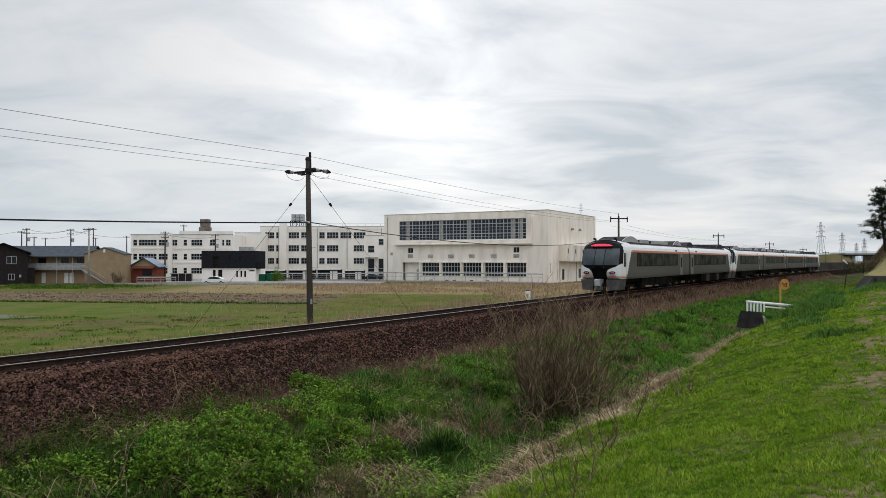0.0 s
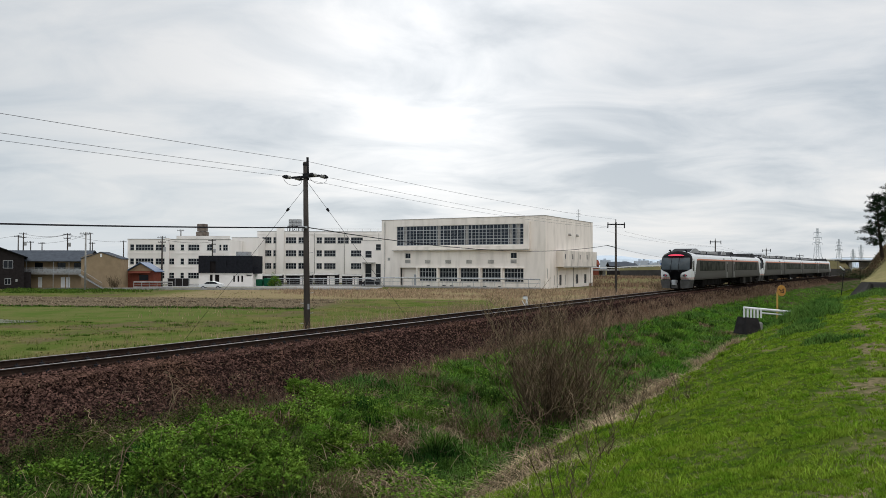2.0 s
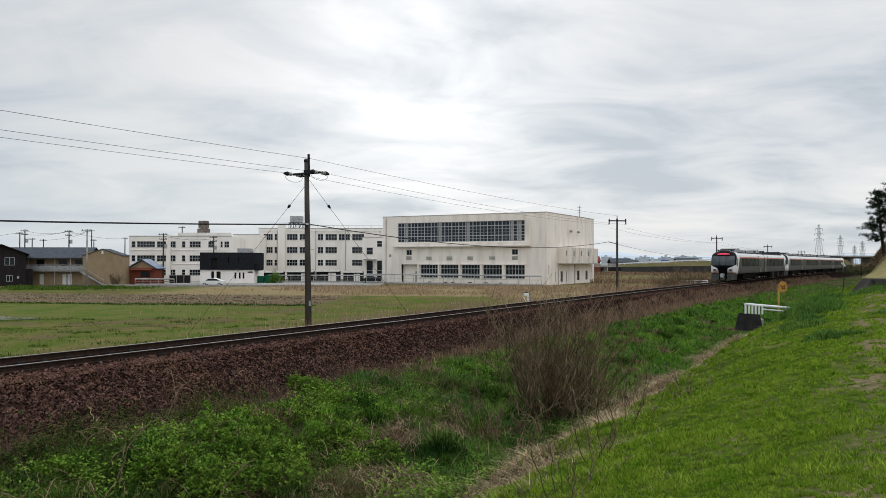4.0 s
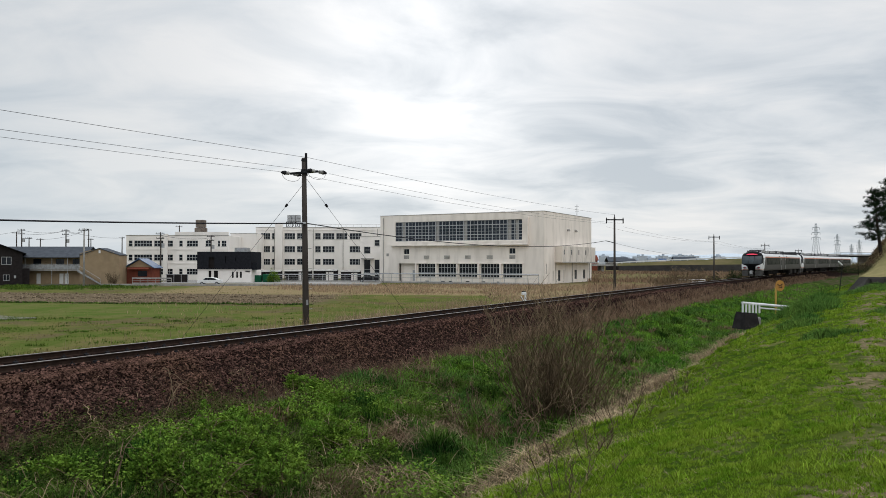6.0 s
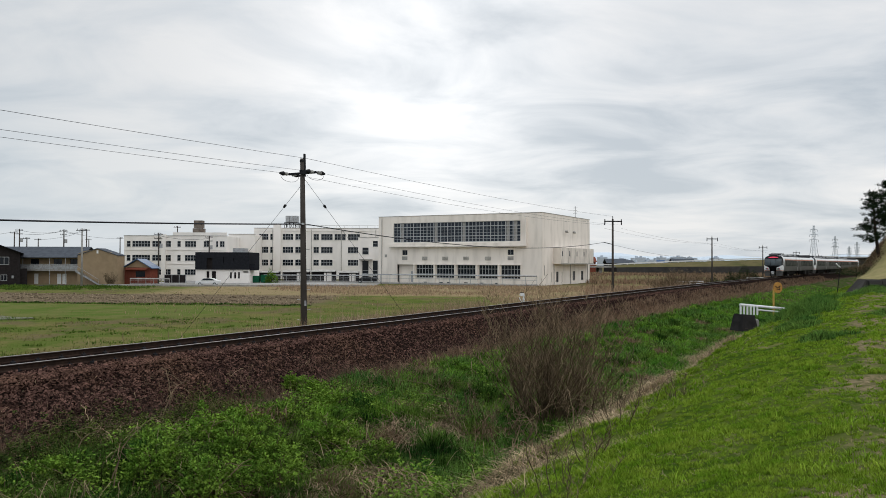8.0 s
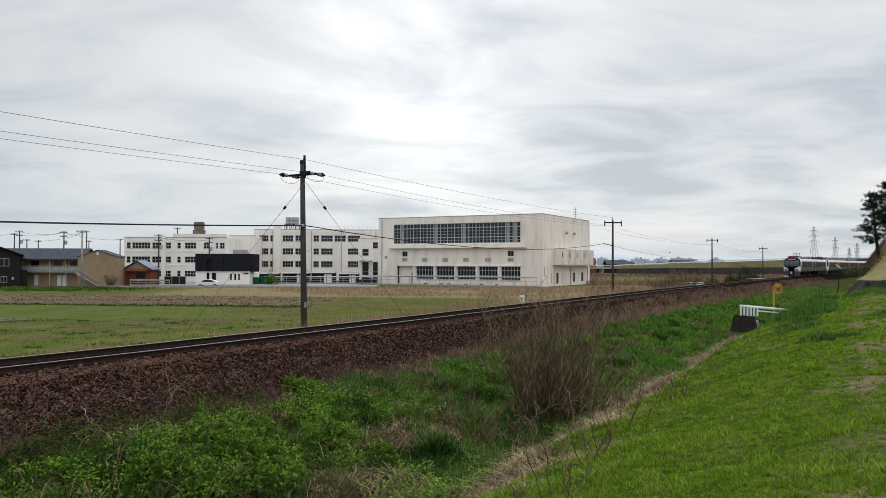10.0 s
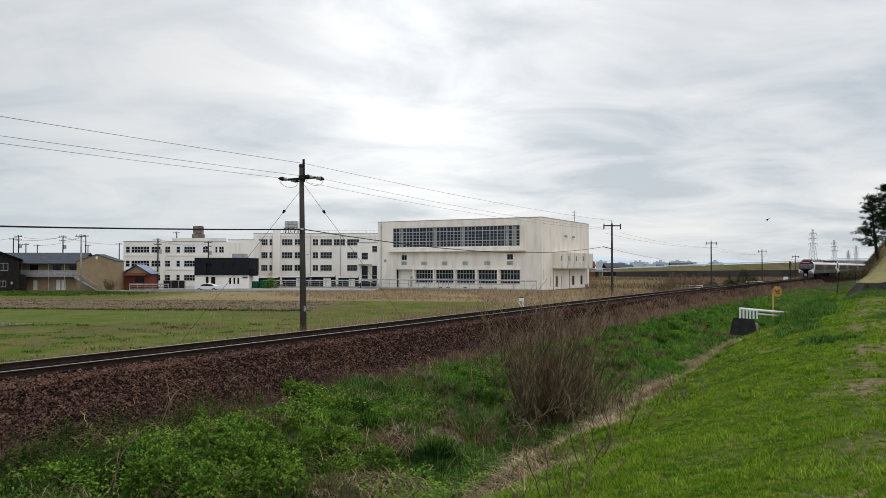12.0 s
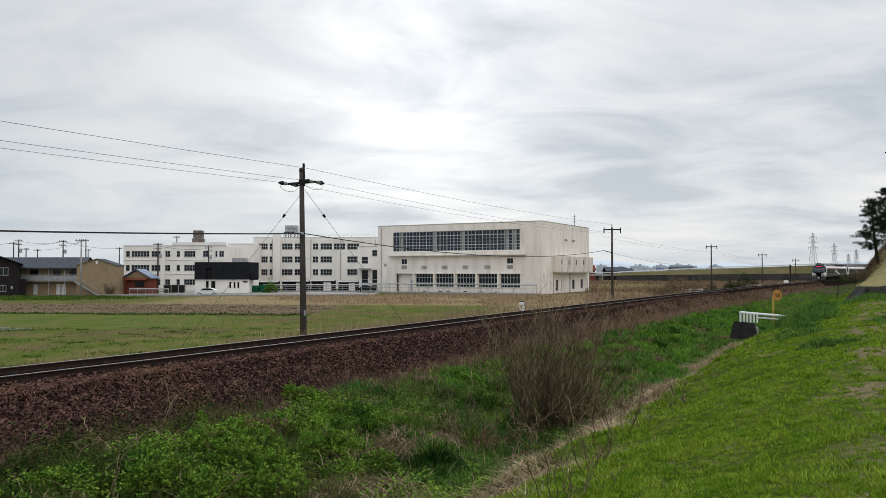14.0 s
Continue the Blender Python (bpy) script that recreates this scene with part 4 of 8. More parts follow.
make_fence(-16.0, 166.8, 18.8, 147.6, 1.95, 2.4, "grey pipe fence on a low wall before the gymnasium", METAL_GREY, 0.3, 3)
make_fence(-38.0, 172.0, -13.2, 172.0, 1.6, 2.4, "grey mesh fence along the school yard", METAL_GREY, 0.3, 4)
make_fence(-59.0, 151.0, -51.5, 151.0, 1.2, 1.5, "light metal fence beside the lane", STAIN, 0.25, 3)


def shed(x, y, w, h, label, panel=True):
    s = thing("bicycle_shed", label, "shed", frame_at(x, y), group="sheds along the school yard")
    part("roof", Geo().prism([(-0.2, h - 0.05), (2.4, h + 0.25), (2.4, h + 0.33), (-0.2, h + 0.03)], 0, w), STAIN, s)
    for i in range(4):
        part("post", Geo().tube([(0.2 + (w - 0.4) * i / 3, 0.2, 0), (0.2 + (w - 0.4) * i / 3, 0.2, h)], 0.06, None, 6), DARK_METAL, s)
    part("back_wall", Geo().box(0, w, 2.2, 2.3, 0, h + 0.2), BROWN_CLAD, s)
    if panel:
        part("side_panel", Geo().box(w * 0.55, w * 0.85, 0.22, 0.3, 0, h - 0.25), SCHOOL_WALL, s)
    return s


for i, (x, w) in enumerate(((-42.0, 6.0), (-35.5, 6.2), (-28.8, 5.6), (-22.6, 4.6))):
    shed(x, 178 + (i % 2), w, 2.1 + 0.12 * (i % 3), "low open shed with grey roof before the school", i != 0)
bin_ = thing("net_enclosure", "green netted enclosure beside the house", "enclosure", frame_at(-37.8, 168))
GREEN_NET = mat("green_net", (0.02, 0.13, 0.07), (0.015, 0.09, 0.05), 0.8, 6.0)
part("net", Geo().bbox(0, 2.0, 0, 1.6, 0, 1.7, 0.05), GREEN_NET, bin_)
part("net", Geo().bbox(-2.6, -0.4, 0, 1.6, 0, 1.5, 0.05), GREEN_NET, bin_)


def make_parked_car(x, y, turn, paint, label):
    c = thing("parked_car", label, "car", pose(x, y, 0.05, 0, 0, turn), group="parked cars")
    prof = [(-2.2, 0.35), (-2.25, 0.62), (-2.1, 0.86), (-1.35, 0.93), (-0.75, 1.36), (0.25, 1.42), (1.0, 1.30), (1.65, 0.98), (2.15, 0.92), (2.22, 0.6), (2.18, 0.35)]
    turn_m = Matrix(((0, 1, 0, 0), (1, 0, 0, 0), (0, 0, 1, 0), (0, 0, 0, 1)))
    part("body", Geo().prism(prof, -0.82, 0.82, turn_m), paint, c)
    for side in (-1, 1):
        part("side_window", Geo().add([(-1.15, side * 0.83, 0.95), (1.35, side * 0.83, 0.95), (0.9, side * 0.825, 1.26), (0.2, side * 0.825, 1.36), (-0.7, side * 0.825, 1.30),
             (-1.15, side * 0.80, 0.95), (1.35, side * 0.80, 0.95), (0.9, side * 0.80, 1.26), (0.2, side * 0.80, 1.36), (-0.7, side * 0.80, 1.30)],
             [(0, 1, 2, 3, 4), (9, 8, 7, 6, 5), (0, 5, 6, 1), (1, 6, 7, 2), (2, 7, 8, 3), (3, 8, 9, 4), (4, 9, 5, 0)]), GLASS_DARK, c)
        for wx in (-1.35, 1.35):
            w = part("wheel", Geo().tube([(wx, side * 0.66, 0.27), (wx, side * 0.86, 0.27)], 0.32, 0.31, 18), DARK_METAL, c)
            part("rim", Geo().tube([(wx, side * 0.86, 0.27), (wx, side * 0.875, 0.27)], 0.19, 0.17, 12), METAL_GREY, w)
        part("headlight", Geo().bbox(-2.24, -2.05, side * 0.6 - 0.15, side * 0.6 + 0.15, 0.62, 0.78, 0.02), HEAD_LAMP, c)
    return c


make_parked_car(-43.0, 147.4, 4, WHITE_PAINT, "white sedan parked on the lane")
make_parked_car(-15.3, 169.5, 0, DARK_METAL, "dark car parked behind the fence")

# ---- raised road with its bridge over the railway ----
ROADSIDE = mat("dry_embankment_grass", (0.125, 0.105, 0.052), (0.085, 0.083, 0.036), 0.95, 0.25, bump=0.5, bscale=3, c3=(0.18, 0.14, 0.08), s3=0.08)
DARK_WALL = mat("dark_block_wall", (0.050, 0.047, 0.045), (0.034, 0.032, 0.030), 0.9, 0.4, bump=0.5, bscale=2, c3=(0.075, 0.07, 0.06), s3=0.15)


def wall_top(t):
    return min(2.5 + 0.28 * (t - 3.3), t - 0.7)


def make_levee():
    lv = thing("road_embankment", "grassy raised road with dark retaining wall and white guard rail", "embankment", kind="structure")
    n = 30
    g, wall, rails = Geo(), Geo(), Geo()
    rows = []
    for i in range(n + 1):
        k = i / n
        x, y = 78 + 92 * k, 346 - 16 * k
        top = 3.3 + 3.9 * k ** 0.8
        rows.append((x, y, top))
    for (x0, y0, t0), (x1, y1, t1) in zip(rows, rows[1:]):
        g.add([(x0, y0 - 6, wall_top(t0)), (x1, y1 - 6, wall_top(t1)), (x1, y1, t1), (x0, y0, t0), (x1, y1 + 12, t1), (x0, y0 + 12, t0)], [(0, 1, 2, 3), (3, 2, 4, 5)])
        wall.add([(x0, y0 - 7, -0.2), (x1, y1 - 7, -0.2), (x1, y1 - 6.2, wall_top(t1) + 0.1), (x0, y0 - 6.2, wall_top(t0) + 0.1), (x1, y1 - 5.8, wall_top(t1) + 0.1), (x0, y0 - 5.8, wall_top(t0) + 0.1)], [(0, 1, 2, 3), (3, 2, 4, 5)])
        rails.add([(x0, y0 + 1, t0 + 0.35), (x1, y1 + 1, t1 + 0.35), (x1, y1 + 1, t1 + 0.8), (x0, y0 + 1, t0 + 0.8), (x0, y0 + 1.1, t0 + 0.35), (x1, y1 + 1.1, t1 + 0.35), (x1, y1 + 1.1, t1 + 0.8), (x0, y0 + 1.1, t0 + 0.8)],
                  [(0, 1, 2, 3), (7, 6, 5, 4), (3, 2, 6, 7), (0, 4, 5, 1)])
        part("guard_post", Geo().box(x0 - 0.1, x0 + 0.1, y0 + 1.12, y0 + 1.3, t0 - 0.1, t0 + 0.8), WHITE_PAINT, lv)
    part("slope", g, ROADSIDE, lv, "dry grass slope", fix=False)
    part("retaining_wall", wall, DARK_WALL, lv, "dark stained retaining wall", fix=False)
    part("guard_rail", rails, WHITE_PAINT, lv, "white guard rail")
    br = thing("road_bridge", "concrete road bridge over the railway", "bridge", kind="structure")
    part("deck", Geo().box(168, 262, 327, 340, 6.9, 7.5), CONCRETE, br)
    part("girder", Geo().box(168, 262, 328, 329, 6.35, 6.896), DARK_WALL, br)
    part("railing", Geo().box(168, 262, 327.1, 327.3, 8.2, 8.35).box(168, 262, 327.1, 327.3, 7.7, 7.8), METAL_GREY, br)
    for x in (172, 181, 187.5, 216):
        part("pier", Geo().bbox(x, x + 1.3, 329, 338, 0, 6.896, 0.1), CONCRETE, br)
    up = thing("small_bridge", "low concrete bridge at the foot of the raised road", "bridge", frame_at(62, 343), kind="structure")
    part("deck", Geo().box(-6, 16.5, 0, 12, 2.5, 3.2), CONCRETE, up)
    for x in (4.0, 9.5):
        part("pier", Geo().bbox(x, x + 1.4, 2, 10, 0, 2.496, 0.1), CONCRETE, up)
    part("railing", Geo().box(-6, 16.5, 0.1, 0.25, 3.7, 4.0), WHITE_PAINT, up)


make_levee()

# ---- far ridge, pylons ----


def make_ridge():
    g = Geo()
    n = 120
    rr = random.Random(2)
    ph = [rr.uniform(0, 6.28) for _ in range(6)]
    for i in range(n + 1):
        x = -3200 + 6400 * i / n
        h = 60 + 45 * math.sin(x / 700 + ph[0]) + 26 * math.sin(x / 290 + ph[1]) + 12 * math.sin(x / 110 + ph[2]) + 6 * math.sin(x / 47 + ph[3])
        h = max(10, h * (0.25 + 0.25 * (x > 300)))
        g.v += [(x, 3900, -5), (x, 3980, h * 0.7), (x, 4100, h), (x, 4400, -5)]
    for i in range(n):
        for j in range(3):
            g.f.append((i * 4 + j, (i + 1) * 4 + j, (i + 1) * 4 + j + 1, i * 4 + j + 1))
    # distance haze is put into the hills' pale blue base colour
    ob = part("backdrop", g, mat("haze_tinted_hills", (0.52, 0.58, 0.64), (0.50, 0.57, 0.63), 1.0, 0.002, spec=0.0), fix=False)
    tagged(ob, "hills along the horizon, haze painted in as pale blue", "hills", kind="structure")


make_ridge()


def make_pylon(px, y, h):
    x = (px - 784) / 1386 * y
    p = thing("transmission_tower", "grey lattice power pylon far behind the fields", "pylon", frame_at(x, y), group="power pylons")
    r = max(0.16, y * 0.00022)
    g = Geo()
    half = lambda k: 4.2 * (1 - k) ** 1.3 * 0.9 + 0.6
    lv = [0, 0.2, 0.38, 0.53, 0.65, 0.76, 0.86, 1.0]
    for sx in (-1, 1):
        for sy in (-1, 1):
            g.tube([(sx * half(k), sy * half(k), h * k) for k in lv], r * 1.3, r, 4)
    for a, b in zip(lv, lv[1:]):
        for s in (-1, 1):
            g.tube([(s * half(a), -half(a), h * a), (-s * half(b), -half(b), h * b)], r * 0.7, None, 4)
            g.tube([(s * half(a), half(a), h * a), (-s * half(b), half(b), h * b)], r * 0.7, None, 4)
    part("lattice", g, PYLON_HAZED, p)
    for k, w in ((0.66, 4.8), (0.78, 4.3), (0.90, 3.7)):
        part("cross_arm", Geo().tube([(-w, 0, h * k), (0, 0, h * k + 0.9), (w, 0, h * k)], r, None, 4).tube([(-w, 0, h * k), (w, 0, h * k)], r, None, 4), PYLON_HAZED, p)
        for s in (-1, 1):
            part("insulator", Geo().tube([(s * w, 0, h * k), (s * w, 0, h * k - 2.2)], r * 1.2, None, 4), PYLON_HAZED, p)


for px, y, top in ((1453, 800, 393), (1491, 1100, 412), (1516, 1500, 430), (1530, 1300, 422)):
    make_pylon(px, y, 4.5 + (461 - top) * y / 1386)
# ---- the diesel train: two coupled sets of two and four cars; local x along the travel, z = 0 at the rail top ----
HALF = [(1.40, 0.98), (1.445, 1.12), (1.46, 1.4), (1.46, 2.89), (1.45, 3.03), (1.40, 3.24), (1.24, 3.46), (0.85, 3.65), (0.4, 3.745), (0.0, 3.77)]


def strip(i0, i1, x0, x1, side):
    """A run of the body's section from HALF[i0] to HALF[i1], on one side, with a return inwards for thickness."""
    pts = [(side * p, q) for p, q in HALF[i0:i1 + 1]]
    inner = [(side * (p - 0.06), q - (0.05 if i >= 5 else 0.0)) for i, (p, q) in list(enumerate(HALF))[i0:i1 + 1]][::-1]
    return Geo().prism(pts + inner, x0, x1)


def roof_strip(x0, x1):
    top = [(p, q) for p, q in HALF[6:]]
    full = [(-p, q) for p, q in top[:-1]] + top[::-1]
    return Geo().prism(full + [(p, q - 0.05) for p, q in full[::-1]], x0, x1)


def section_ring(n=210):
    """Points evenly spread over the whole closed section, starting at the bottom middle."""
    poly = [(0.0, 0.98)] + HALF[:-1] + [(0.0, 3.77)] + [(-p, q) for p, q in HALF[:-1][::-1]] + [(0.0, 0.98)]
    poly = np.array(poly)
    s = np.r_[0, np.cumsum(np.hypot(*np.diff(poly, axis=0).T))]
    t = np.linspace(0, s[-1], n, endpoint=False)
    return np.stack([np.interp(t, s, poly[:, 0]), np.interp(t, s, poly[:, 1])], 1)


def cab_class(x, y, z):
    """Which part of the cab a face belongs to."""
    ay = abs(y)
    if x < -9.52:
        low = np.interp(ay, [0.0, 0.46, 0.50, 0.56, 0.72, 1.1, 1.34, 1.5], [0.0, 0.0, 1.35, 1.56, 1.70, 1.84, 1.98, 2.10])
        if z > low and not (ay > 1.455 and z < 2.9):
            if 1.98 < z < 3.12 and (ay < 0.33 or 0.37 < ay < 1.30):
                return "windscreen"
            return "front_glass"
        return "front_stripe" if 1.08 < z < 1.125 or 1.175 < z < 1.22 else "cab_shell"
    if z > 3.42 and x < -9.0:
        return "front_glass"
    edge = -8.95 + (z - 0.8) * 0.52
    if x < edge or z > 3.03:
        return "front_stripe" if 1.08 < z < 1.125 or 1.175 < z < 1.22 else "cab_shell"
    return "stripe" if z > 2.89 else "body_end"


def make_cab(car):
    ring = section_ring()
    n = len(ring)
    mid = np.array([0.0, 2.0])
    rows = [(x, 1.0) for x in np.arange(-7.4, -9.45, -0.1)]
    a = np.linspace(0, math.pi / 2, 16)[1:]
    rows += [(-9.45 - 0.62 * math.sin(t) ** 0.9, 0.90 + 0.10 * math.cos(t)) for t in a]
    rows += [(-10.07 - 0.33 * (1 - k * k / 0.81), k) for k in np.linspace(0.87, 0.0, 56)]
    vs = []
    for x, k in rows:
        p = mid + (ring - mid) * k
        # the front leans back towards the roof
        lean = np.clip((p[:, 1] - 1.9) / 1.7, 0, 1) ** 1.5 * 0.55 * np.clip((-9.3 - x) / 0.7, 0, 1)
        vs.append(np.stack([np.full(n, x) + lean, p[:, 0], p[:, 1]], 1))
    vs = np.array(vs)
    groups = {}
    for i in range(len(rows) - 1):
        for j in range(n):
            j2 = (j + 1) % n
            q = [vs[i, j], vs[i, j2], vs[i + 1, j2], vs[i + 1, j]]
            c = np.mean(q, 0)
            groups.setdefault(cab_class(c[0] - np.clip((c[2] - 1.9) / 1.7, 0, 1) ** 1.5 * 0.55 * np.clip((-9.3 - c[0]) / 0.7, 0, 1), c[1], c[2]), []).append(((i, j), (i, j2), (i + 1, j2), (i + 1, j)))
    look_of = {"windscreen": (T_GLASS, "dark windscreen glass"), "front_glass": (T_BLACK, "glossy black windscreen surround"), "cab_shell": (T_WHITE, "white cab shell"),
               "front_stripe": (T_ORANGE, "thin orange line"), "stripe": (T_ORANGE, "orange stripe"), "body_end": (T_SILVER, "")}
    for name, faces in groups.items():
        ids, g = {}, Geo()
        for f in faces:
            for key in f:
                if key not in ids:
                    ids[key] = len(g.v)
                    g.v.append(tuple(vs[key]))
            g.f.append(tuple(ids[key] for key in f))
        material, label = look_of[name]
        ob = part(name, g, material, car, label, smooth=True, fix=False)
    for side in (-1, 1):
        # lamp clusters low on the white corners
        lamp = part("lamp_housing", Geo().prism([(side * 0.93 + 0.20 * math.cos(k), 1.44 + 0.10 * math.sin(k)) for k in np.linspace(0, 6.283, 17)[:-1]], -10.33, -10.2), T_BLACK, car)
        part("tail_light", Geo().tube([(-10.33, side * 0.93 - 0.07, 1.44), (-10.36, side * 0.93 - 0.07, 1.44)], 0.045, 0.04, 10), RED_LAMP, lamp, "small red tail light")
        part("headlight", Geo().tube([(-10.33, side * 0.93 + 0.06, 1.44), (-10.36, side * 0.93 + 0.06, 1.44)], 0.05, 0.045, 10), HEAD_LAMP, lamp)
        part("cab_window", Geo().bbox(-9.42, -9.10, side * 1.462 - 0.015, side * 1.462 + 0.015, 1.85, 2.80, 0.01), T_BLACK, car, "tall narrow cab side window")
        part("cab_door", Geo().box(-8.86, -8.82, side * 1.462 - 0.012, side * 1.462 + 0.012, 0.95, 2.85), T_SKIRT, car)
        part("wiper", Geo().tube([(-10.43, side * 0.36, 1.75), (-10.33, side * 0.37, 2.45)], 0.016, 0.01, 5), DARK_METAL, car)
        part("horn", Geo().tube([(-8.9, side * 0.75, 3.66), (-9.0, side * 0.75, 3.82), (-9.25, side * 0.75, 3.82)], 0.05, 0.09, 8), DARK_METAL, car)
        part("corner_skirt", Geo().prism([(side * 0.50, 0.20), (side * 1.26, 0.24), (side * 1.38, 0.965), (side * 0.44, 0.965)], -10.15, -8.7), T_SKIRT, car, "grey front skirt")
    part("top_light", Geo().prism([(0.74 * math.cos(k), 3.37 + 0.085 * math.sin(k) - 0.05 * math.cos(k) ** 2) for k in np.linspace(0, 2 * math.pi, 25)[:-1]], -9.98, -9.60), RED_LAMP, car, "long red lamp bar over the windscreen")
    cp = part("coupler", Geo().bbox(-10.75, -9.9, -0.19, 0.19, 0.55, 1.0, 0.04), METAL_GREY, car, "grey knuckle coupler")
    part("coupler_box", Geo().bbox(-10.62, -10.2, -0.24, 0.24, 0.22, 0.53, 0.04), T_SKIRT, cp)
    part("plough", Geo().box(-10.25, -10.15, -0.42, 0.42, 0.15, 0.75), T_UNDER, car)


def make_car(cab, panes, door, humps):
    """panes: run of windows along x; door: its x; humps: roof units as (x0, x1, top)."""
    car = thing("train_car", "grey and white diesel train car with orange stripe on rails", "train car", group="cars of the train")
    x0 = -7.4 if cab else -10.4
    for side in (-1, 1):
        part("body_side", strip(0, 3, x0, 10.4, side), T_SILVER, car, "brushed grey body side")
        part("stripe", strip(3, 4, x0, 10.4, side), T_ORANGE, car, "orange stripe above the windows")
        part("cantrail", strip(4, 6, x0, 10.4, side), T_WHITE, car, "white roof edge")
        n = max(1, round((panes[1] - panes[0]) / 1.55))
        w = (panes[1] - panes[0]) / n
        for i in range(n):
            a = panes[0] + i * w
            part("window_pane", Geo().bbox(a + 0.05, a + w - 0.05, side * 1.466 - 0.012, side * 1.466 + 0.012, 1.90, 2.78, 0.008), T_PANE, car)
        part("window_band", Geo().box(panes[0] - 0.06, panes[1] + 0.06, side * 1.460 - 0.008, side * 1.460 + 0.008, 1.85, 2.83), T_WIN, car, "black band round the windows")
        dr = part("door", Geo().bbox(door - 0.45, door + 0.45, side * 1.462 - 0.015, side * 1.462 + 0.015, 1.02, 2.84, 0.01), T_DOOR, car, "grey sliding door")
        part("door_window", Geo().box(door - 0.22, door + 0.22, side * 1.475 - 0.012, side * 1.475 + 0.012, 1.7, 2.55), T_WIN, dr)
        part("side_display", Geo().box(door - 2.0, door - 1.5, side * 1.44 - 0.02, side * 1.44 + 0.02, 3.06, 3.18), T_BLACK, car)
    part("roof", roof_strip(x0, 10.4), T_ROOF, car, "dull grey ribbed roof")
    part("end_wall", Geo().prism([(-1.38, 1.0), (1.38, 1.0), (1.42, 2.9), (1.2, 3.42), (-1.2, 3.42), (-1.42, 2.9)], 10.30, 10.395), T_SILVER, car)
    part("gangway", Geo().bbox(10.38, 10.66, -0.5, 0.5, 0.9, 3.0, 0.04), T_UNDER, car, "black rubber gangway")
    if not cab:
        part("end_wall", Geo().prism([(-1.38, 1.0), (1.38, 1.0), (1.42, 2.9), (1.2, 3.42), (-1.2, 3.42), (-1.42, 2.9)], -10.395, -10.30), T_SILVER, car)
    for a, b, top in humps:
        m = b - a
        prof = [(a + m * u, 3.62 + (top - 3.62) * math.sin(math.pi * u) ** 0.75) for u in np.linspace(0, 1, 13)]
        if top < 3.9:
            prof = [(a, 3.6), (a + 0.05, top - 0.06), (a + 0.12, top), (b - 0.12, top), (b - 0.05, top - 0.06), (b, 3.6)]
        turn = Matrix(((0, 1, 0, 0), (1, 0, 0, 0), (0, 0, 1, 0), (0, 0, 0, 1)))
        unit = part("roof_unit", Geo().prism(prof, -0.92, 0.92, turn), T_ROOF, car, "dark grey roof equipment cover")
        part("unit_edge", Geo().prism([(p, q + 0.012) for p, q in prof], -0.97, -0.91, turn), T_RIM, unit)
    part("underframe", Geo().box(-9.6, 9.9, -1.1, 1.1, 0.72, 1.02), T_UNDER, car)
    rnd = random.Random(4)
    x = -4.6
    while x < 4.4:
        w = rnd.uniform(0.7, 1.7)
        for side in (-1, 1):
            part("equipment_box", Geo().bbox(x, min(x + w, 4.8), side * 0.95 - 0.36, side * 0.95 + 0.36, rnd.uniform(0.2, 0.40), 0.98, 0.04), rnd.choice((T_UNDER, T_UNDER, T_BOX)), car)
        x += w + rnd.uniform(0.08, 0.3)
    for bx in (-7.0, 7.0):
        bogie = part("bogie", Geo().bbox(bx - 1.5, bx + 1.5, -1.02, -0.86, 0.36, 0.58, 0.04).bbox(bx - 1.5, bx + 1.5, 0.86, 1.02, 0.36, 0.58, 0.04).box(bx - 0.3, bx + 0.3, -0.9, 0.9, 0.36, 0.62), T_UNDER, car)
        for wx in (-1.05, 1.05):
            for side in (-1, 1):
                part("wheel", Geo().tube([(bx + wx, side * 0.52, 0.43), (bx + wx, side * 0.65, 0.43)], 0.43, 0.43, 20), RUST, bogie)
    if cab:
        make_cab(car)
        # draw the nose out a little beyond the standard end
        for ob in car.children_recursive:
            for v in ob.data.vertices:
                if v.co.x < -7.4:
                    v.co.x = -7.4 + (v.co.x + 7.4) * 1.13
    return car


CAB_HUMPS = [(-8.4, -4.2, 4.06), (-3.9, -1.4, 3.88), (-0.6, 4.6, 3.87), (6.6, 9.6, 4.02)]
MID_HUMPS = [(-9.2, -5.2, 4.04), (-4.4, 0.2, 3.87), (1.2, 5.2, 4.04), (6.0, 8.8, 3.87)]
car_a = make_car(True, (-6.4, 6.0), 7.4, CAB_HUMPS)
car_b = make_car(True, (-6.4, 8.6), 9.6, CAB_HUMPS)
car_c = make_car(False, (-8.6, 8.4), 9.5, MID_HUMPS)
tagged(car_a, "last train car with black windscreen and lit red lamps")
# along the train from its tail: (car, turned round)
CARS = [(car_a, 0), (car_b, 180), (copy_thing(car_a, pose(0, 0, 0)), 0), (car_c, 0), (copy_thing(car_c, pose(0, 0, 0)), 0), (copy_thing(car_b, pose(0, 0, 0)), 180)]
tagged(CARS[2][0], "train car with a white cab facing the set before it")


def train_s(t):
    """Metres along the track of the train's tail."""
    return 50.5 + 11.6 * t - 0.064 * t * t


# middles of the cars, in metres from the tail
MIDDLES = [10.8, 32.1, 53.9, 75.2, 96.5, 117.9]
# ---- poles, wires and small things along the line ----


def spot(px, d):
    """Place where a line d metres beside the track is met in a given direction across the view."""
    k = (px - 784) / 1386
    lo, hi = 6.0, 320.0
    for _ in range(60):
        mid = (lo + hi) / 2
        lo, hi = (mid, hi) if float(beside(mid, d)) / mid < k else (lo, mid)
    return float(beside(lo, d)), lo


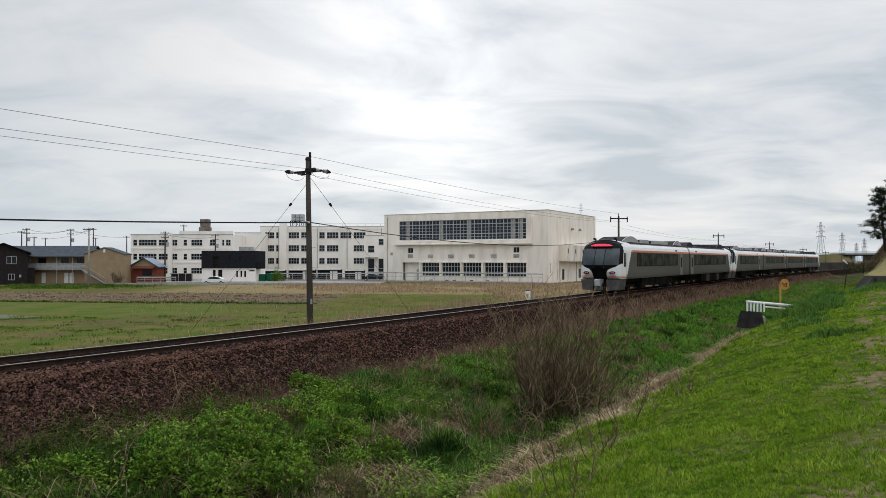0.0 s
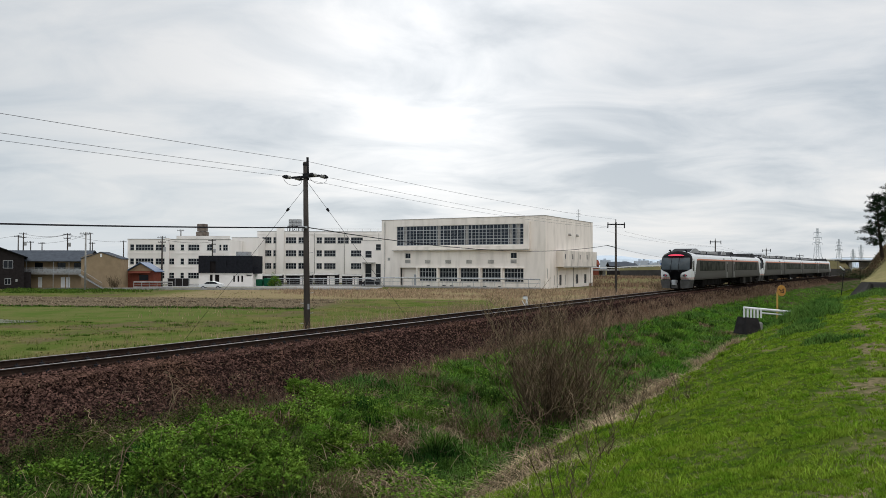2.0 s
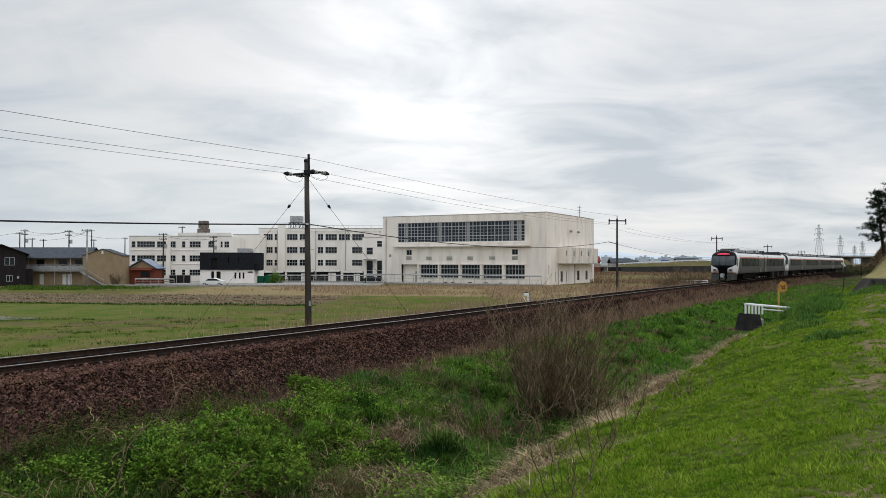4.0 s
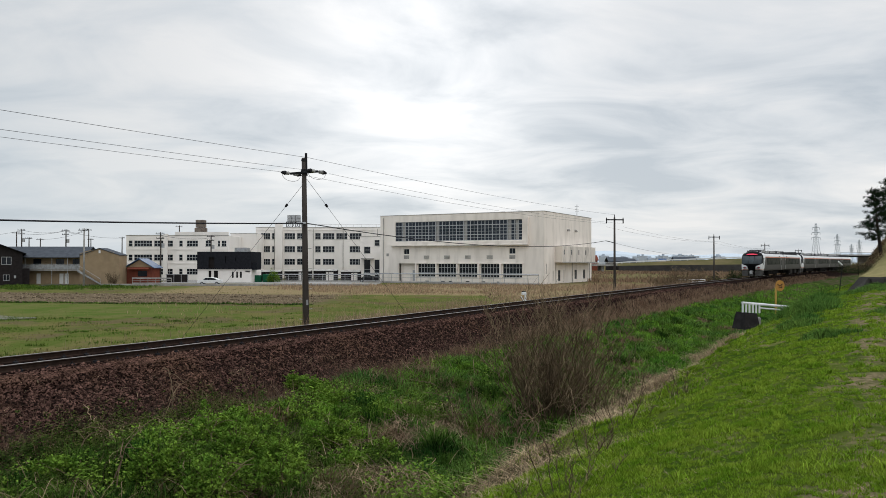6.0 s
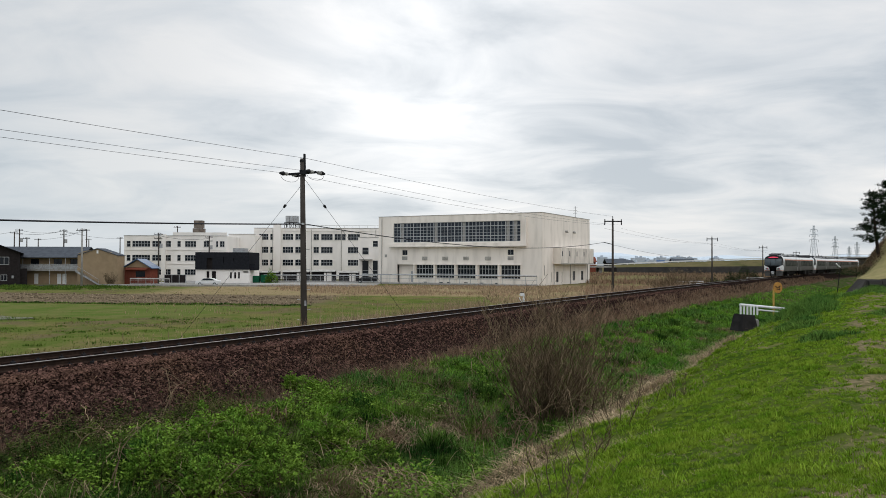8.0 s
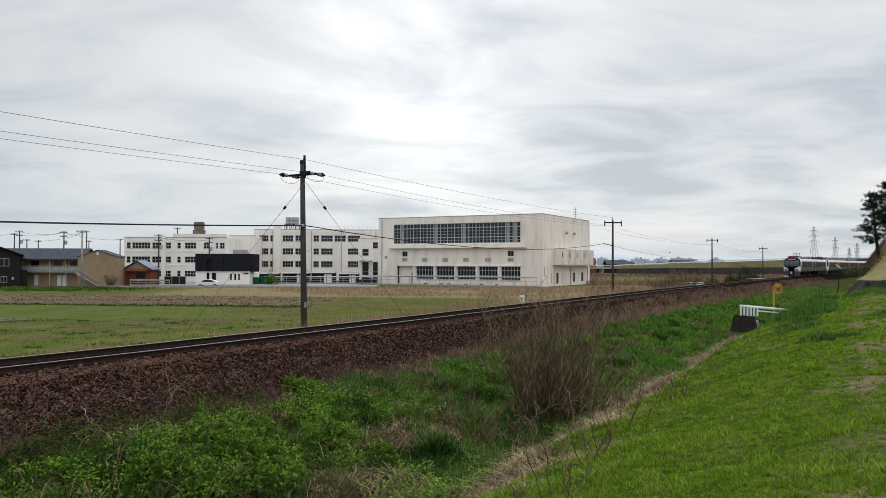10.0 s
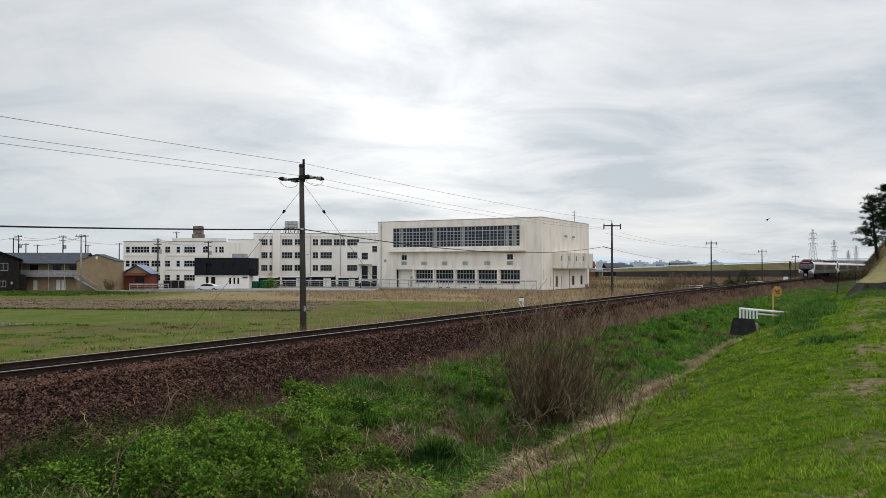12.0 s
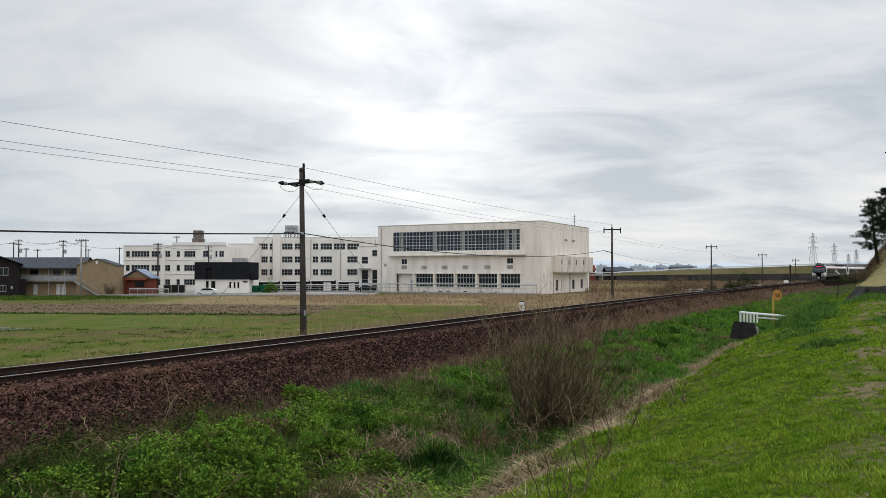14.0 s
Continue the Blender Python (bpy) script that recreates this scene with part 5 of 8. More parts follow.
def base_z(x, y):
    return float(ground_z(x, y))


ARM_TURN = -28.0


def make_main_pole(x, y, top, turn, label):
    z = base_z(x, y) - 0.3
    p = thing("telegraph_pole", label, "pole", pose(x, y, z, 0, -0.9, turn))
    h = top - z
    part("shaft", Geo().tube([(0, 0, 0), (0, 0, h * 0.5), (0, 0, h)], 0.15, 0.095, 14), POLE_CONC, p, "dark weathered concrete shaft", smooth=True)
    part("extension", Geo().tube([(0.09, -0.02, h - 0.75), (0.09, -0.02, h + 0.2)], 0.055, 0.05, 8), DARK_METAL, p)
    part("cross_arm", Geo().bbox(-0.72, 0.72, -0.05, 0.05, h - 0.67, h - 0.58, 0.015), DARK_METAL, p, "dark steel cross-arm", m=pose(0, -0.12, 0, 0, 0, ARM_TURN - turn))
    part("clamp_band", Geo().tube([(0, 0, h - 0.66), (0, 0, h - 0.48)], 0.125, None, 12), DARK_METAL, p)
    part("clamp_band", Geo().tube([(0, 0, h - 0.14), (0, 0, h - 0.06)], 0.11, None, 12), DARK_METAL, p)
    for e in (-1, 1):
        for w in (-1, 1):
            m = pose(0, -0.12, h - 0.63, 0, 0, ARM_TURN - turn) @ pose(e * 0.66, 0, 0, 0, 0, 90 * w)
            st = part("insulator_string", Geo().tube([(0.06, 0, 0), (0.62, 0, 0)], 0.018, None, 6), DARK_METAL, p, m=m)
            for i in range(2):
                part("pale_disc", Geo().tube([(0.20 + i * 0.12, 0, 0), (0.24 + i * 0.12, 0, 0), (0.29 + i * 0.12, 0, 0)], 0.08, 0.045, 10), CONCRETE, st, "pale porcelain disc")
            part("bell", Geo().tube([(0.43, 0, 0), (0.56, 0, 0), (0.66, 0, -0.01)], 0.095, 0.035, 10), DARK_METAL, st, "dark porcelain bell")
        loop = [tuple(pose(0, -0.12, h - 0.65, 0, 0, ARM_TURN - turn) @ Vector((e * 0.66, 0.6 * math.cos(math.pi * t), -0.30 * math.sin(math.pi * t) ** 0.8))) for t in np.linspace(0, 1, 14)]
        part("jumper_wire", Geo().tube(loop, 0.008, None, 5), WIRE, p)
    br = part("lower_bracket", Geo().bbox(-0.32, 0.06, -0.2, -0.12, h - 2.78, h - 2.70, 0.01), METAL_GREY, p, "pale steel bracket")
    for i in range(9):
        s = 1 if i % 2 else -1
        part("step_bolt", Geo().tube([(s * 0.10, 0, 1.6 + i * 0.42), (s * 0.27, 0, 1.62 + i * 0.42)], 0.012, None, 5), METAL_GREY, p)
    part("tag", Geo().box(0.03, 0.11, -0.165, -0.15, 2.2, 2.42), METAL_GREY, p, "small pale tag")
    return p


X1, Y1 = spot(550, -3.8)
TOP1 = 4.5 + (461 - 278) * Y1 / 1386
main_pole = make_main_pole(X1, Y1, TOP1, 8, "tall dark concrete telegraph pole with cross-arm beside the track")


def make_line_pole(x, y, top, label, low=False):
    z = base_z(x, y) - 0.3
    h = top - z
    p = thing("line_pole", label, "pole", pose(x, y, z, 0, random.Random(int(x * 10)).uniform(-0.8, 0.8), 6), group="poles along the railway")
    part("shaft", Geo().tube([(0, 0, 0), (0, 0, h)], 0.125, 0.08, 10), POLE_CONC, p, smooth=True)
    part("cross_arm", Geo().bbox(-0.85, 0.85, -0.14, -0.06, h - 0.27, h - 0.16, 0.015), DARK_METAL, p)
    for s in (-1, 1):
        part("insulator", Geo().tube([(s * 0.78, -0.1, h - 0.02), (s * 0.78, -0.1, h - 0.28), (s * 0.80, -0.1, h - 0.55)], 0.045, 0.06, 8), DARK_METAL, p)
    part("pin", Geo().tube([(0, 0, h), (0, 0, h + 0.28)], 0.04, 0.03, 6), DARK_METAL, p)
    if low:
        part("side_arm", Geo().tube([(0, -0.05, h - 2.35), (-0.85, -0.05, h - 2.15)], 0.035, None, 6), DARK_METAL, p)
    return p


LINE = []
for px, top_y, d in ((1095, 383, -4.2), (1271.5, 415, -4.4), (1362, 430, -4.6), (1421, 440, -4.8), (1462, 446, -5.0), (1489, 449, -5.0)):
    x, y = spot(px, d)
    top = 4.5 + (461 - top_y) * y / 1386
    make_line_pole(x, y, top, "slim dark pole with cross-arm beside the track", px < 1100)
    LINE.append((x, y, top))


def wire(pts, r, label="", sag=0.0, kind="cable"):
    """A hanging cable through supports, with sag between them."""
    g = Geo()
    full = []
    for a, b in zip(pts, pts[1:]):
        a, b = Vector(a), Vector(b)
        n = 16
        for i in range(n):
            t = i / n
            q = a.lerp(b, t)
            q.z -= sag * 4 * t * (1 - t)
            full.append(q)
    full.append(Vector(pts[-1]))
    g.tube(full, r, None, 5)
    return tagged(part("cable", g, WIRE), label, kind, group="cables along the railway")


x2, y2, t2 = LINE[0]
x0, y0 = X1 - 0.50 * 46, Y1 - 0.866 * 46
wire([(x0, y0, TOP1 - 0.05), (X1, Y1, TOP1 + 0.02), (x2, y2, t2 + 0.25)], 0.007, "thin overhead wire between the poles", 0.22)
for off in (-0.95, 0.95):
    e = off / 0.95
    ax, ay = X1 + e * 0.58, Y1 - 0.12 - e * 0.31
    wire([(x0 + off * 0.8, y0, TOP1 - 0.76), (ax - 0.31, ay - 0.58, TOP1 - 0.64)], 0.006, "thin overhead wire on the cross-arm", 0.2)
    wire([(ax + 0.31, ay + 0.58, TOP1 - 0.64), (x2 + off * 0.8, y2, t2 - 0.55)], 0.006, "thin overhead wire on the cross-arm", 0.3)
wire([(x0, y0, TOP1 - 3.1), (X1, Y1, TOP1 - 2.74)], 0.026, "thick black cable below the cross-arm", 0.45)
wire([(X1, Y1, TOP1 - 2.74), (x2 - 0.8, y2, t2 - 2.15)], 0.020, "thick black cable below the cross-arm", 0.75)
pts = [(x2 - 0.8, y2, t2 - 2.15)] + [(x, y, t - 2.9) for x, y, t in LINE[1:]]
wire(pts, 0.011, "black cable from pole to pole", 0.5)
for off in (-0.78, 0.78):
    wire([(x + off, y, t - 0.85) for x, y, t in LINE], 0.007, "overhead wire from pole to pole", 0.35)
for s, (gx, gy) in ((-1, (X1 - 8.0, Y1 + 7.2)), (1, (X1 + 5.2, Y1 + 7.6))):
    a, b = Vector((X1, Y1, TOP1 - 0.9)), Vector((gx, gy, 0.0))
    gw = thing("guy_wire", "taut guy wire with a dark strain insulator", "cable", group="guy wires")
    part("strand", Geo().tube([a, b], 0.008, None, 5), WIRE, gw)
    q = a.lerp(b, 0.125)
    part("insulator", Geo().tube([q, q + (b - a).normalized() * 0.14], 0.06, 0.045, 8), DARK_METAL, gw)


def make_street_pole(px, top_y, y, arms, grey=False):
    x = (px - 784) / 1386 * y
    h = 4.5 + (461 - top_y) * y / 1386
    m = CONCRETE if grey else POLE_CONC
    p = thing("utility_pole", "pale concrete utility pole by the houses" if grey else "dark utility pole with cross-arms beyond the houses", "pole", frame_at(x, y, 15), group="utility poles near the houses")
    part("shaft", Geo().tube([(0, 0, 0), (0, 0, h)], 0.19, 0.12, 8), m, p, smooth=True)
    for i in range(arms):
        z = h - 0.4 - i * 0.9
        part("cross_arm", Geo().box(-0.95 + 0.15 * i, 0.8 - 0.1 * i, -0.2, -0.1, z, z + 0.12), DARK_METAL, p)
        for s in (-0.75, -0.3, 0.35, 0.6):
            part("insulator", Geo().tube([(s, -0.15, z + 0.14), (s, -0.15, z + 0.34)], 0.05, None, 6), DARK_METAL, p)
    if arms > 1:
        part("transformer", Geo().tube([(0.45, -0.1, h - 3.1), (0.45, -0.1, h - 2.2)], 0.3, None, 10), METAL_GREY, p)
    return x, y, h


STREET = [make_street_pole(*a) for a in ((38, 409, 190, 1), (47, 404, 185, 2), (60, 419, 200, 1), (80, 421, 210, 1), (125, 405, 180, 2), (165, 404, 205, 1), (157, 403, 136, 1, True),
                                        (169, 421, 230, 1), (224, 418, 215, 1), (292, 410, 158, 2), (381, 415, 178, 2), (325, 398, 200, 1))]
for a, b in ((1, 4), (4, 6), (0, 4), (4, 8), (3, 5)):
    wire([(*STREET[a][:2], STREET[a][2] - 0.3), (*STREET[b][:2], STREET[b][2] - 0.3)], 0.03, "street cable between utility poles", 0.6)
wire([(-130, 190, 9.0), (*STREET[1][:2], STREET[1][2] - 0.5)], 0.03, "street cable between utility poles", 0.6)
wire([(*STREET[9][:2], STREET[9][2] - 0.6), (*STREET[10][:2], STREET[10][2] - 0.6)], 0.03, "street cable between utility poles", 0.5)

# culvert head with its white railing, on the ditch's bank


def make_culvert():
    c = thing("culvert", "dark concrete culvert head with white pipe railing", "culvert", pose(16.5, 42.0, 0, 0, 0, 20))
    part("head_wall", Geo().add([(-0.55, -0.5, 0.9), (0.5, -0.5, 0.9), (0.5, 0.5, 0.9), (-0.55, 0.5, 0.9), (-0.30, -0.25, 1.80), (0.48, -0.25, 1.72), (0.48, 0.45, 1.72), (-0.30, 0.45, 1.80)], [(0, 3, 2, 1), (4, 5, 6, 7), (0, 1, 5, 4), (1, 2, 6, 5), (2, 3, 7, 6), (3, 0, 4, 7)]), BLACK_BOX, c, "black stained concrete block")
    part("side_wall", Geo().bbox(0.56, 0.95, -0.1, 0.5, 0.9, 1.5, 0.06), CONCRETE, c)
    part("top_rail", Geo().tube([(-0.35, -0.1, 2.30), (3.3, 0.3, 1.98)], 0.07, None, 10), WHITE_PAINT, c, "thick white top rail")
    part("lower_rail", Geo().tube([(0.9, 0.05, 1.99), (3.2, 0.3, 1.78)], 0.045, None, 8), WHITE_PAINT, c)
    for i in range(6):
        k = i / 5
        part("baluster", Geo().bbox(-0.36 + k * 1.12, -0.27 + k * 1.12, -0.12, -0.05, 1.78 - k * 0.06, 2.28 - k * 0.1, 0.01), WHITE_PAINT, c)
    part("post", Geo().tube([(3.2, 0.3, 1.2), (3.2, 0.3, 2.0)], 0.05, None, 8), METAL_GREY, c)
    part("end_plate", Geo().bbox(2.8, 3.7, 0.35, 0.45, 1.3, 2.0, 0.02), METAL_GREY, c)


make_culvert()


def make_sign():
    x, y = 0.4358 * 48, 48.0
    s = thing("round_sign", "faded orange round sign on a yellow pole by the ditch", "sign", pose(x, y, 0, 0, 0, 18))
    part("pole", Geo().tube([(-0.28, 0.03, 1.3), (-0.28, 0.03, 2.95)], 0.055, None, 8), mat("yellow_pole", (0.55, 0.36, 0.10), (0.48, 0.30, 0.08), 0.6, 6.0), s, "yellow painted pole")
    d = part("disc", Geo().tube([(0, 0, 3.02), (0, -0.04, 3.02)], 0.34, 0.33, 28), SIGN_ORANGE, s)
    for a, x0_, z0_, w, h in ((35, -0.12, 3.06, 0.22, 0.05), (-30, 0.08, 3.08, 0.2, 0.05), (10, 0.0, 2.92, 0.26, 0.045), (80, 0.12, 2.97, 0.14, 0.045)):
        part("mark", Geo().box(-w / 2, w / 2, -0.052, -0.044, -h / 2, h / 2), BROWN_CLAD, d, m=pose(x0_, 0, z0_, 0, a, 0))


make_sign()


def make_marker():
    x, y = spot(937, -2.3)
    s = thing("track_marker", "small white post with dark head beside the rails", "marker", pose(x, y, 1.6, 0, 0, 20))
    part("post", Geo().bbox(-0.055, 0.055, -0.05, 0.05, 0.0, 0.95, 0.02), WHITE_PAINT, s)
    part("head", Geo().bbox(-0.26, 0.05, -0.07, 0.07, 0.80, 0.97, 0.03), WHITE_PAINT, s)
    part("cap", Geo().bbox(-0.24, 0.0, -0.06, 0.06, 0.974, 1.03, 0.02), DARK_METAL, s)
    part("brace", Geo().tube([(-0.3, 0, 0.7), (-0.05, 0, 0.25)], 0.03, None, 6), WHITE_PAINT, s)


make_marker()


def make_signal():
    x, y = spot(1412, -3.4)
    s = thing("railway_signal", "black railway signal head showing red on a mast", "signal", pose(x, y, 1.2, 0, 0, 60))
    part("mast", Geo().tube([(0, 0, 0), (0, 0, 3.4)], 0.09, None, 8), DARK_METAL, s)
    h = part("signal_head", Geo().bbox(-0.3, 0.3, -0.12, 0.12, 3.1, 4.6, 0.05), DARK_METAL, s)
    part("backboard", Geo().bbox(-0.42, 0.42, 0.124, 0.15, 2.95, 4.75, 0.02), DARK_METAL, s)
    for i, z in enumerate((3.4, 3.85, 4.3)):
        part("lens", Geo().tube([(0, -0.12, z), (0, -0.16, z)], 0.13, None, 12), RED_LAMP if i == 0 else GLASS_DARK, h)
        part("hood", Geo().tube([(0, -0.12, z + 0.14), (0, -0.34, z + 0.13)], 0.05, None, 6), DARK_METAL, h)


make_signal()


def make_field_culvert(px, d, w, label):
    x, y = spot(px, d)
    c = thing("culvert_railing", label, "railing", pose(x, y, 0, 0, 0, 12), group="small railings in the field")
    part("kerb_wall", Geo().bbox(-w / 2, w / 2, -0.2, 0.2, 0.3, 1.35, 0.05), CONCRETE, c)
    part("rail", Geo().tube([(-w / 2, 0, 1.9), (w / 2, 0, 1.9)], 0.06, None, 6), WHITE_PAINT, c)
    part("rail", Geo().tube([(-w / 2, 0, 1.6), (w / 2, 0, 1.6)], 0.05, None, 6), WHITE_PAINT, c)
    for i in range(5):
        part("post", Geo().tube([(-w / 2 + w * i / 4, 0, 1.3), (-w / 2 + w * i / 4, 0, 1.95)], 0.05, None, 6), WHITE_PAINT, c)


make_field_culvert(1348, -5.5, 3.4, "low concrete culvert wall with white railing")
make_field_culvert(1232, -7.5, 4.2, "weathered pipe railing among reeds")
x, y = spot(1404, -3.2)
cb = thing("trackside_cabinet", "pale grey metal cabinet beside the track", "cabinet", pose(x, y, 1.2, 0, 0, 50))
part("box", Geo().bbox(-0.5, 0.5, -0.35, 0.35, 0.25, 1.35, 0.04), WHITE_PAINT, cb)
part("plinth", Geo().box(-0.55, 0.55, -0.4, 0.4, 0, 0.246), CONCRETE, cb)
x, y = 0.512 * 60, 60.0
pq = thing("marker_post", "leaning thin dark post by the path", "post", pose(x, y, base_z(x, y) - 0.2, 6, 4, 0))
part("stake", Geo().tube([(0, 0, 0), (0, 0, 2.4)], 0.03, None, 6), DARK_METAL, pq)
part("arm", Geo().tube([(0, 0, 2.2), (-0.35, 0, 2.45)], 0.05, None, 6), WHITE_PAINT, pq)

# ---- mound with pines where the path climbs to the road ----
TAN_GRASS = mat("dry_mown_slope", (0.245, 0.205, 0.10), (0.17, 0.155, 0.07), 0.95, 1.4, bump=0.6, bscale=12, c3=(0.16, 0.17, 0.06), s3=0.25)


def mound_z(x, y):
    return 3.5 + 2.0 * np.clip((y - 50) / 14, 0, 1) * np.clip((x - 0.545 * y) / 1.5, 0, 1.6) + 0.012 * np.clip(y - 50, 0, 60)


def make_mound():
    n, m = 46, 40
    g = Geo()
    for i in range(n + 1):
        for j in range(m + 1):
            y = 50.4 + 55 * (i / n) ** 1.4
            x = 0.543 * y - 0.2 + 0.25 * math.sin(y * 0.9) + 26 * (j / m) ** 1.4
            z = float(mound_z(x, y)) + 0.10 * math.sin(x * 1.3) * math.sin(y * 0.9)
            g.v.append((x, y, z if j else 1.2))
    for i in range(n):
        for j in range(m):
            a = i * (m + 1) + j
            g.f.append((a, a + 1, a + m + 2, a + m + 1))
    tagged(part("mound", g, TAN_GRASS, smooth=True, fix=False), "dry mown grass mound beside the path", "mound", kind="structure")
    # dark stone-faced wall along its foot, with a sloping end
    w = thing("retaining_wall", "dark stained block wall at the mound's foot", "wall", kind="structure")
    blk = Geo().bbox(-0.42, 0.42, -0.12, 0.12, -0.16, 0.16, 0.03).mesh("block", DARK_WALL)
    part("core", Geo().prism([(49.2, 1.6), (50.9, 1.6), (50.9, 3.5), (49.9, 3.5)], 27.4, 52), DARK_WALL, w)
    part("end_slope", Geo().add([(24.7, 46.6, 1.9), (27.396, 49.2, 1.6), (27.396, 50.9, 1.6), (26.0, 51.5, 1.6), (27.396, 49.9, 3.48), (27.396, 50.9, 3.48)],
                                [(0, 1, 4), (0, 4, 3), (4, 5, 3), (1, 2, 5, 4), (0, 3, 2, 1), (2, 3, 5)]), DARK_WALL, w)
    rr = random.Random(6)
    for row in range(5):
        z = 1.95 + row * 0.33
        y = 49.2 + (z - 1.6) * 0.7 / 1.9 - 0.05
        for i in range(24):
            ob = new("block", blk)
            ob.parent = w
            ob.matrix_basis = pose(27.9 + i * 0.87 + (0.43 if row % 2 else 0), y + rr.uniform(-0.02, 0.02), z, -18, 0, 0)


make_mound()
NEEDLE = leaf_mat("pine_needles", (0.018, 0.032, 0.014), (0.010, 0.020, 0.010), 0.4, 0.8, 0.15)


def make_pine(x, y, h, seed, lean):
    rr = random.Random(seed)
    z = float(mound_z(x, y)) - 0.2
    p = thing("pine_tree", "dark green pine with bare lower trunk on the mound", "tree", pose(x, y, z, 0, lean, 0), group="pines on the mound")
    trunk = [(0.18 * math.sin(k * 2.1 + seed), 0.1 * math.sin(k * 1.7), h * k) for k in np.linspace(0, 1, 9)]
    part("trunk", Geo().tube(trunk, 0.15, 0.03, 8), BARK, p, smooth=True)
    limbs, tips = Geo(), []
    for i in range(40):
        k = 0.24 + 0.74 * i / 39
        a = rr.uniform(0, 6.28)
        ln = (1 - k) ** 0.6 * h * 0.25 * rr.uniform(0.5, 1.15) + 0.25
        base = Vector((np.interp(k, np.linspace(0, 1, 9), [q[0] for q in trunk]), 0, h * k))
        pts = [base + Vector((math.cos(a) * ln * t, math.sin(a) * ln * t, 0.25 * ln * t * t + 0.10 * ln * math.sin(5 * t + i) * t)) for t in (0, 0.35, 0.7, 1.0)]
        limbs.tube(pts, 0.045 * (1.2 - k), 0.012, 5)
        for t in np.linspace(0.3, 1.0, 8):
            q = pts[0].lerp(pts[3], t)
            q.z = pts[0].z + 0.25 * ln * t * t
            for _ in range(2 if t > 0.5 else 1):
                tips.append(q + Vector((rr.gauss(0, 0.16 + 0.08 * ln), rr.gauss(0, 0.16 + 0.08 * ln), rr.gauss(0.04, 0.05))))
    part("limbs", limbs, BARK, p)
    c = np.array([tuple(q) for q in tips])
    per = 22
    rng = np.random.default_rng(seed)
    base = np.repeat(c, per, 0) + rng.normal(0, 0.05, (len(c) * per, 3))
    d = rng.normal(0, 1, base.shape)
    d[:, 2] = np.abs(d[:, 2]) * 0.7
    d /= np.linalg.norm(d, axis=1, keepdims=True)
    s = np.cross(d, rng.normal(0, 1, d.shape))
    s /= np.linalg.norm(s, axis=1, keepdims=True)
    ln = rng.uniform(0.14, 0.26, (len(base), 1))
    v = np.stack([base - s * 0.014, base + s * 0.014, base + d * ln], 1).reshape(-1, 3)
    ob = new("crown", big_mesh("crown", v, np.arange(len(v)).reshape(-1, 3), NEEDLE))
    ob.parent = p
    tagged(ob, "layered tufts of dark needles")


make_pine(0.566 * 62, 62, 5.2, 3, -2)
make_pine(0.580 * 63, 63.5, 5.3, 7, 3)
make_pine(0.600 * 61, 61, 5.1, 11, 2)
make_pine(0.590 * 66, 66, 4.0, 17, -3)


def make_bird():
    b = thing("bird", "dark bird flying across the cloudy sky", "bird")
    part("body", Geo().tube([(-0.17, 0, 0), (-0.05, 0, 0.0), (0.08, 0, 0.02), (0.16, 0, 0.03), (0.21, 0, 0.03)], 0.05, 0.02, 8), BLACK_CLAD, b)
    wings = []
    for s in (-1, 1):
        w = part("wing", Geo().add([(0.07, 0, 0), (-0.07, 0, 0), (0.0, s * 0.16, 0.03), (-0.10, s * 0.16, 0.03), (-0.09, s * 0.33, 0.02),
                                    (0.07, 0, -0.012), (-0.07, 0, -0.012), (0.0, s * 0.16, 0.018), (-0.10, s * 0.16, 0.018), (-0.09, s * 0.33, 0.012)],
                                   [(0, 2, 3, 1), (2, 4, 3), (5, 6, 8, 7), (7, 8, 9), (0, 5, 7, 2), (2, 7, 9, 4), (4, 9, 8, 3), (3, 8, 6, 1), (0, 1, 6, 5)]), BLACK_CLAD, b)
        wings.append((w, s))
    part("tail", Geo().add([(-0.15, 0.015, 0), (-0.15, -0.015, 0), (-0.28, 0.06, 0), (-0.28, -0.06, 0), (-0.2, 0, -0.012)], [(0, 1, 3, 2), (0, 2, 4), (1, 4, 3), (0, 4, 1), (2, 3, 4)]), BLACK_CLAD, b)
    return b, wings


bird, WINGS = make_bird()
# ---- vegetation and stones ----
RNG = np.random.default_rng(5)
LAWN = leaf_mat("lawn_blades", (0.122, 0.228, 0.016), (0.228, 0.312, 0.036), 0.6, 3.0, 0.3)
MEADOW = leaf_mat("lush_grass", (0.018, 0.056, 0.011), (0.092, 0.155, 0.026), 0.85, 0.9, 0.3)
HERB = leaf_mat("herb_leaves", (0.072, 0.152, 0.020), (0.160, 0.250, 0.036), 0.55, 1.6, 0.12)
DRY = leaf_mat("dry_grass", (0.47, 0.37, 0.235), (0.29, 0.215, 0.135), 0.6, 1.4, 0.25)
STALK = leaf_mat("dead_stalks", (0.085, 0.050, 0.033), (0.20, 0.140, 0.092), 0.45, 0.7, 0.1)
REED = leaf_mat("pale_reeds", (0.36, 0.262, 0.175), (0.27, 0.188, 0.122), 0.45, 0.25, 0.25)
FIELD = leaf_mat("field_grass", (0.070, 0.125, 0.018), (0.185, 0.165, 0.060), 0.45, 0.22, 0.3)


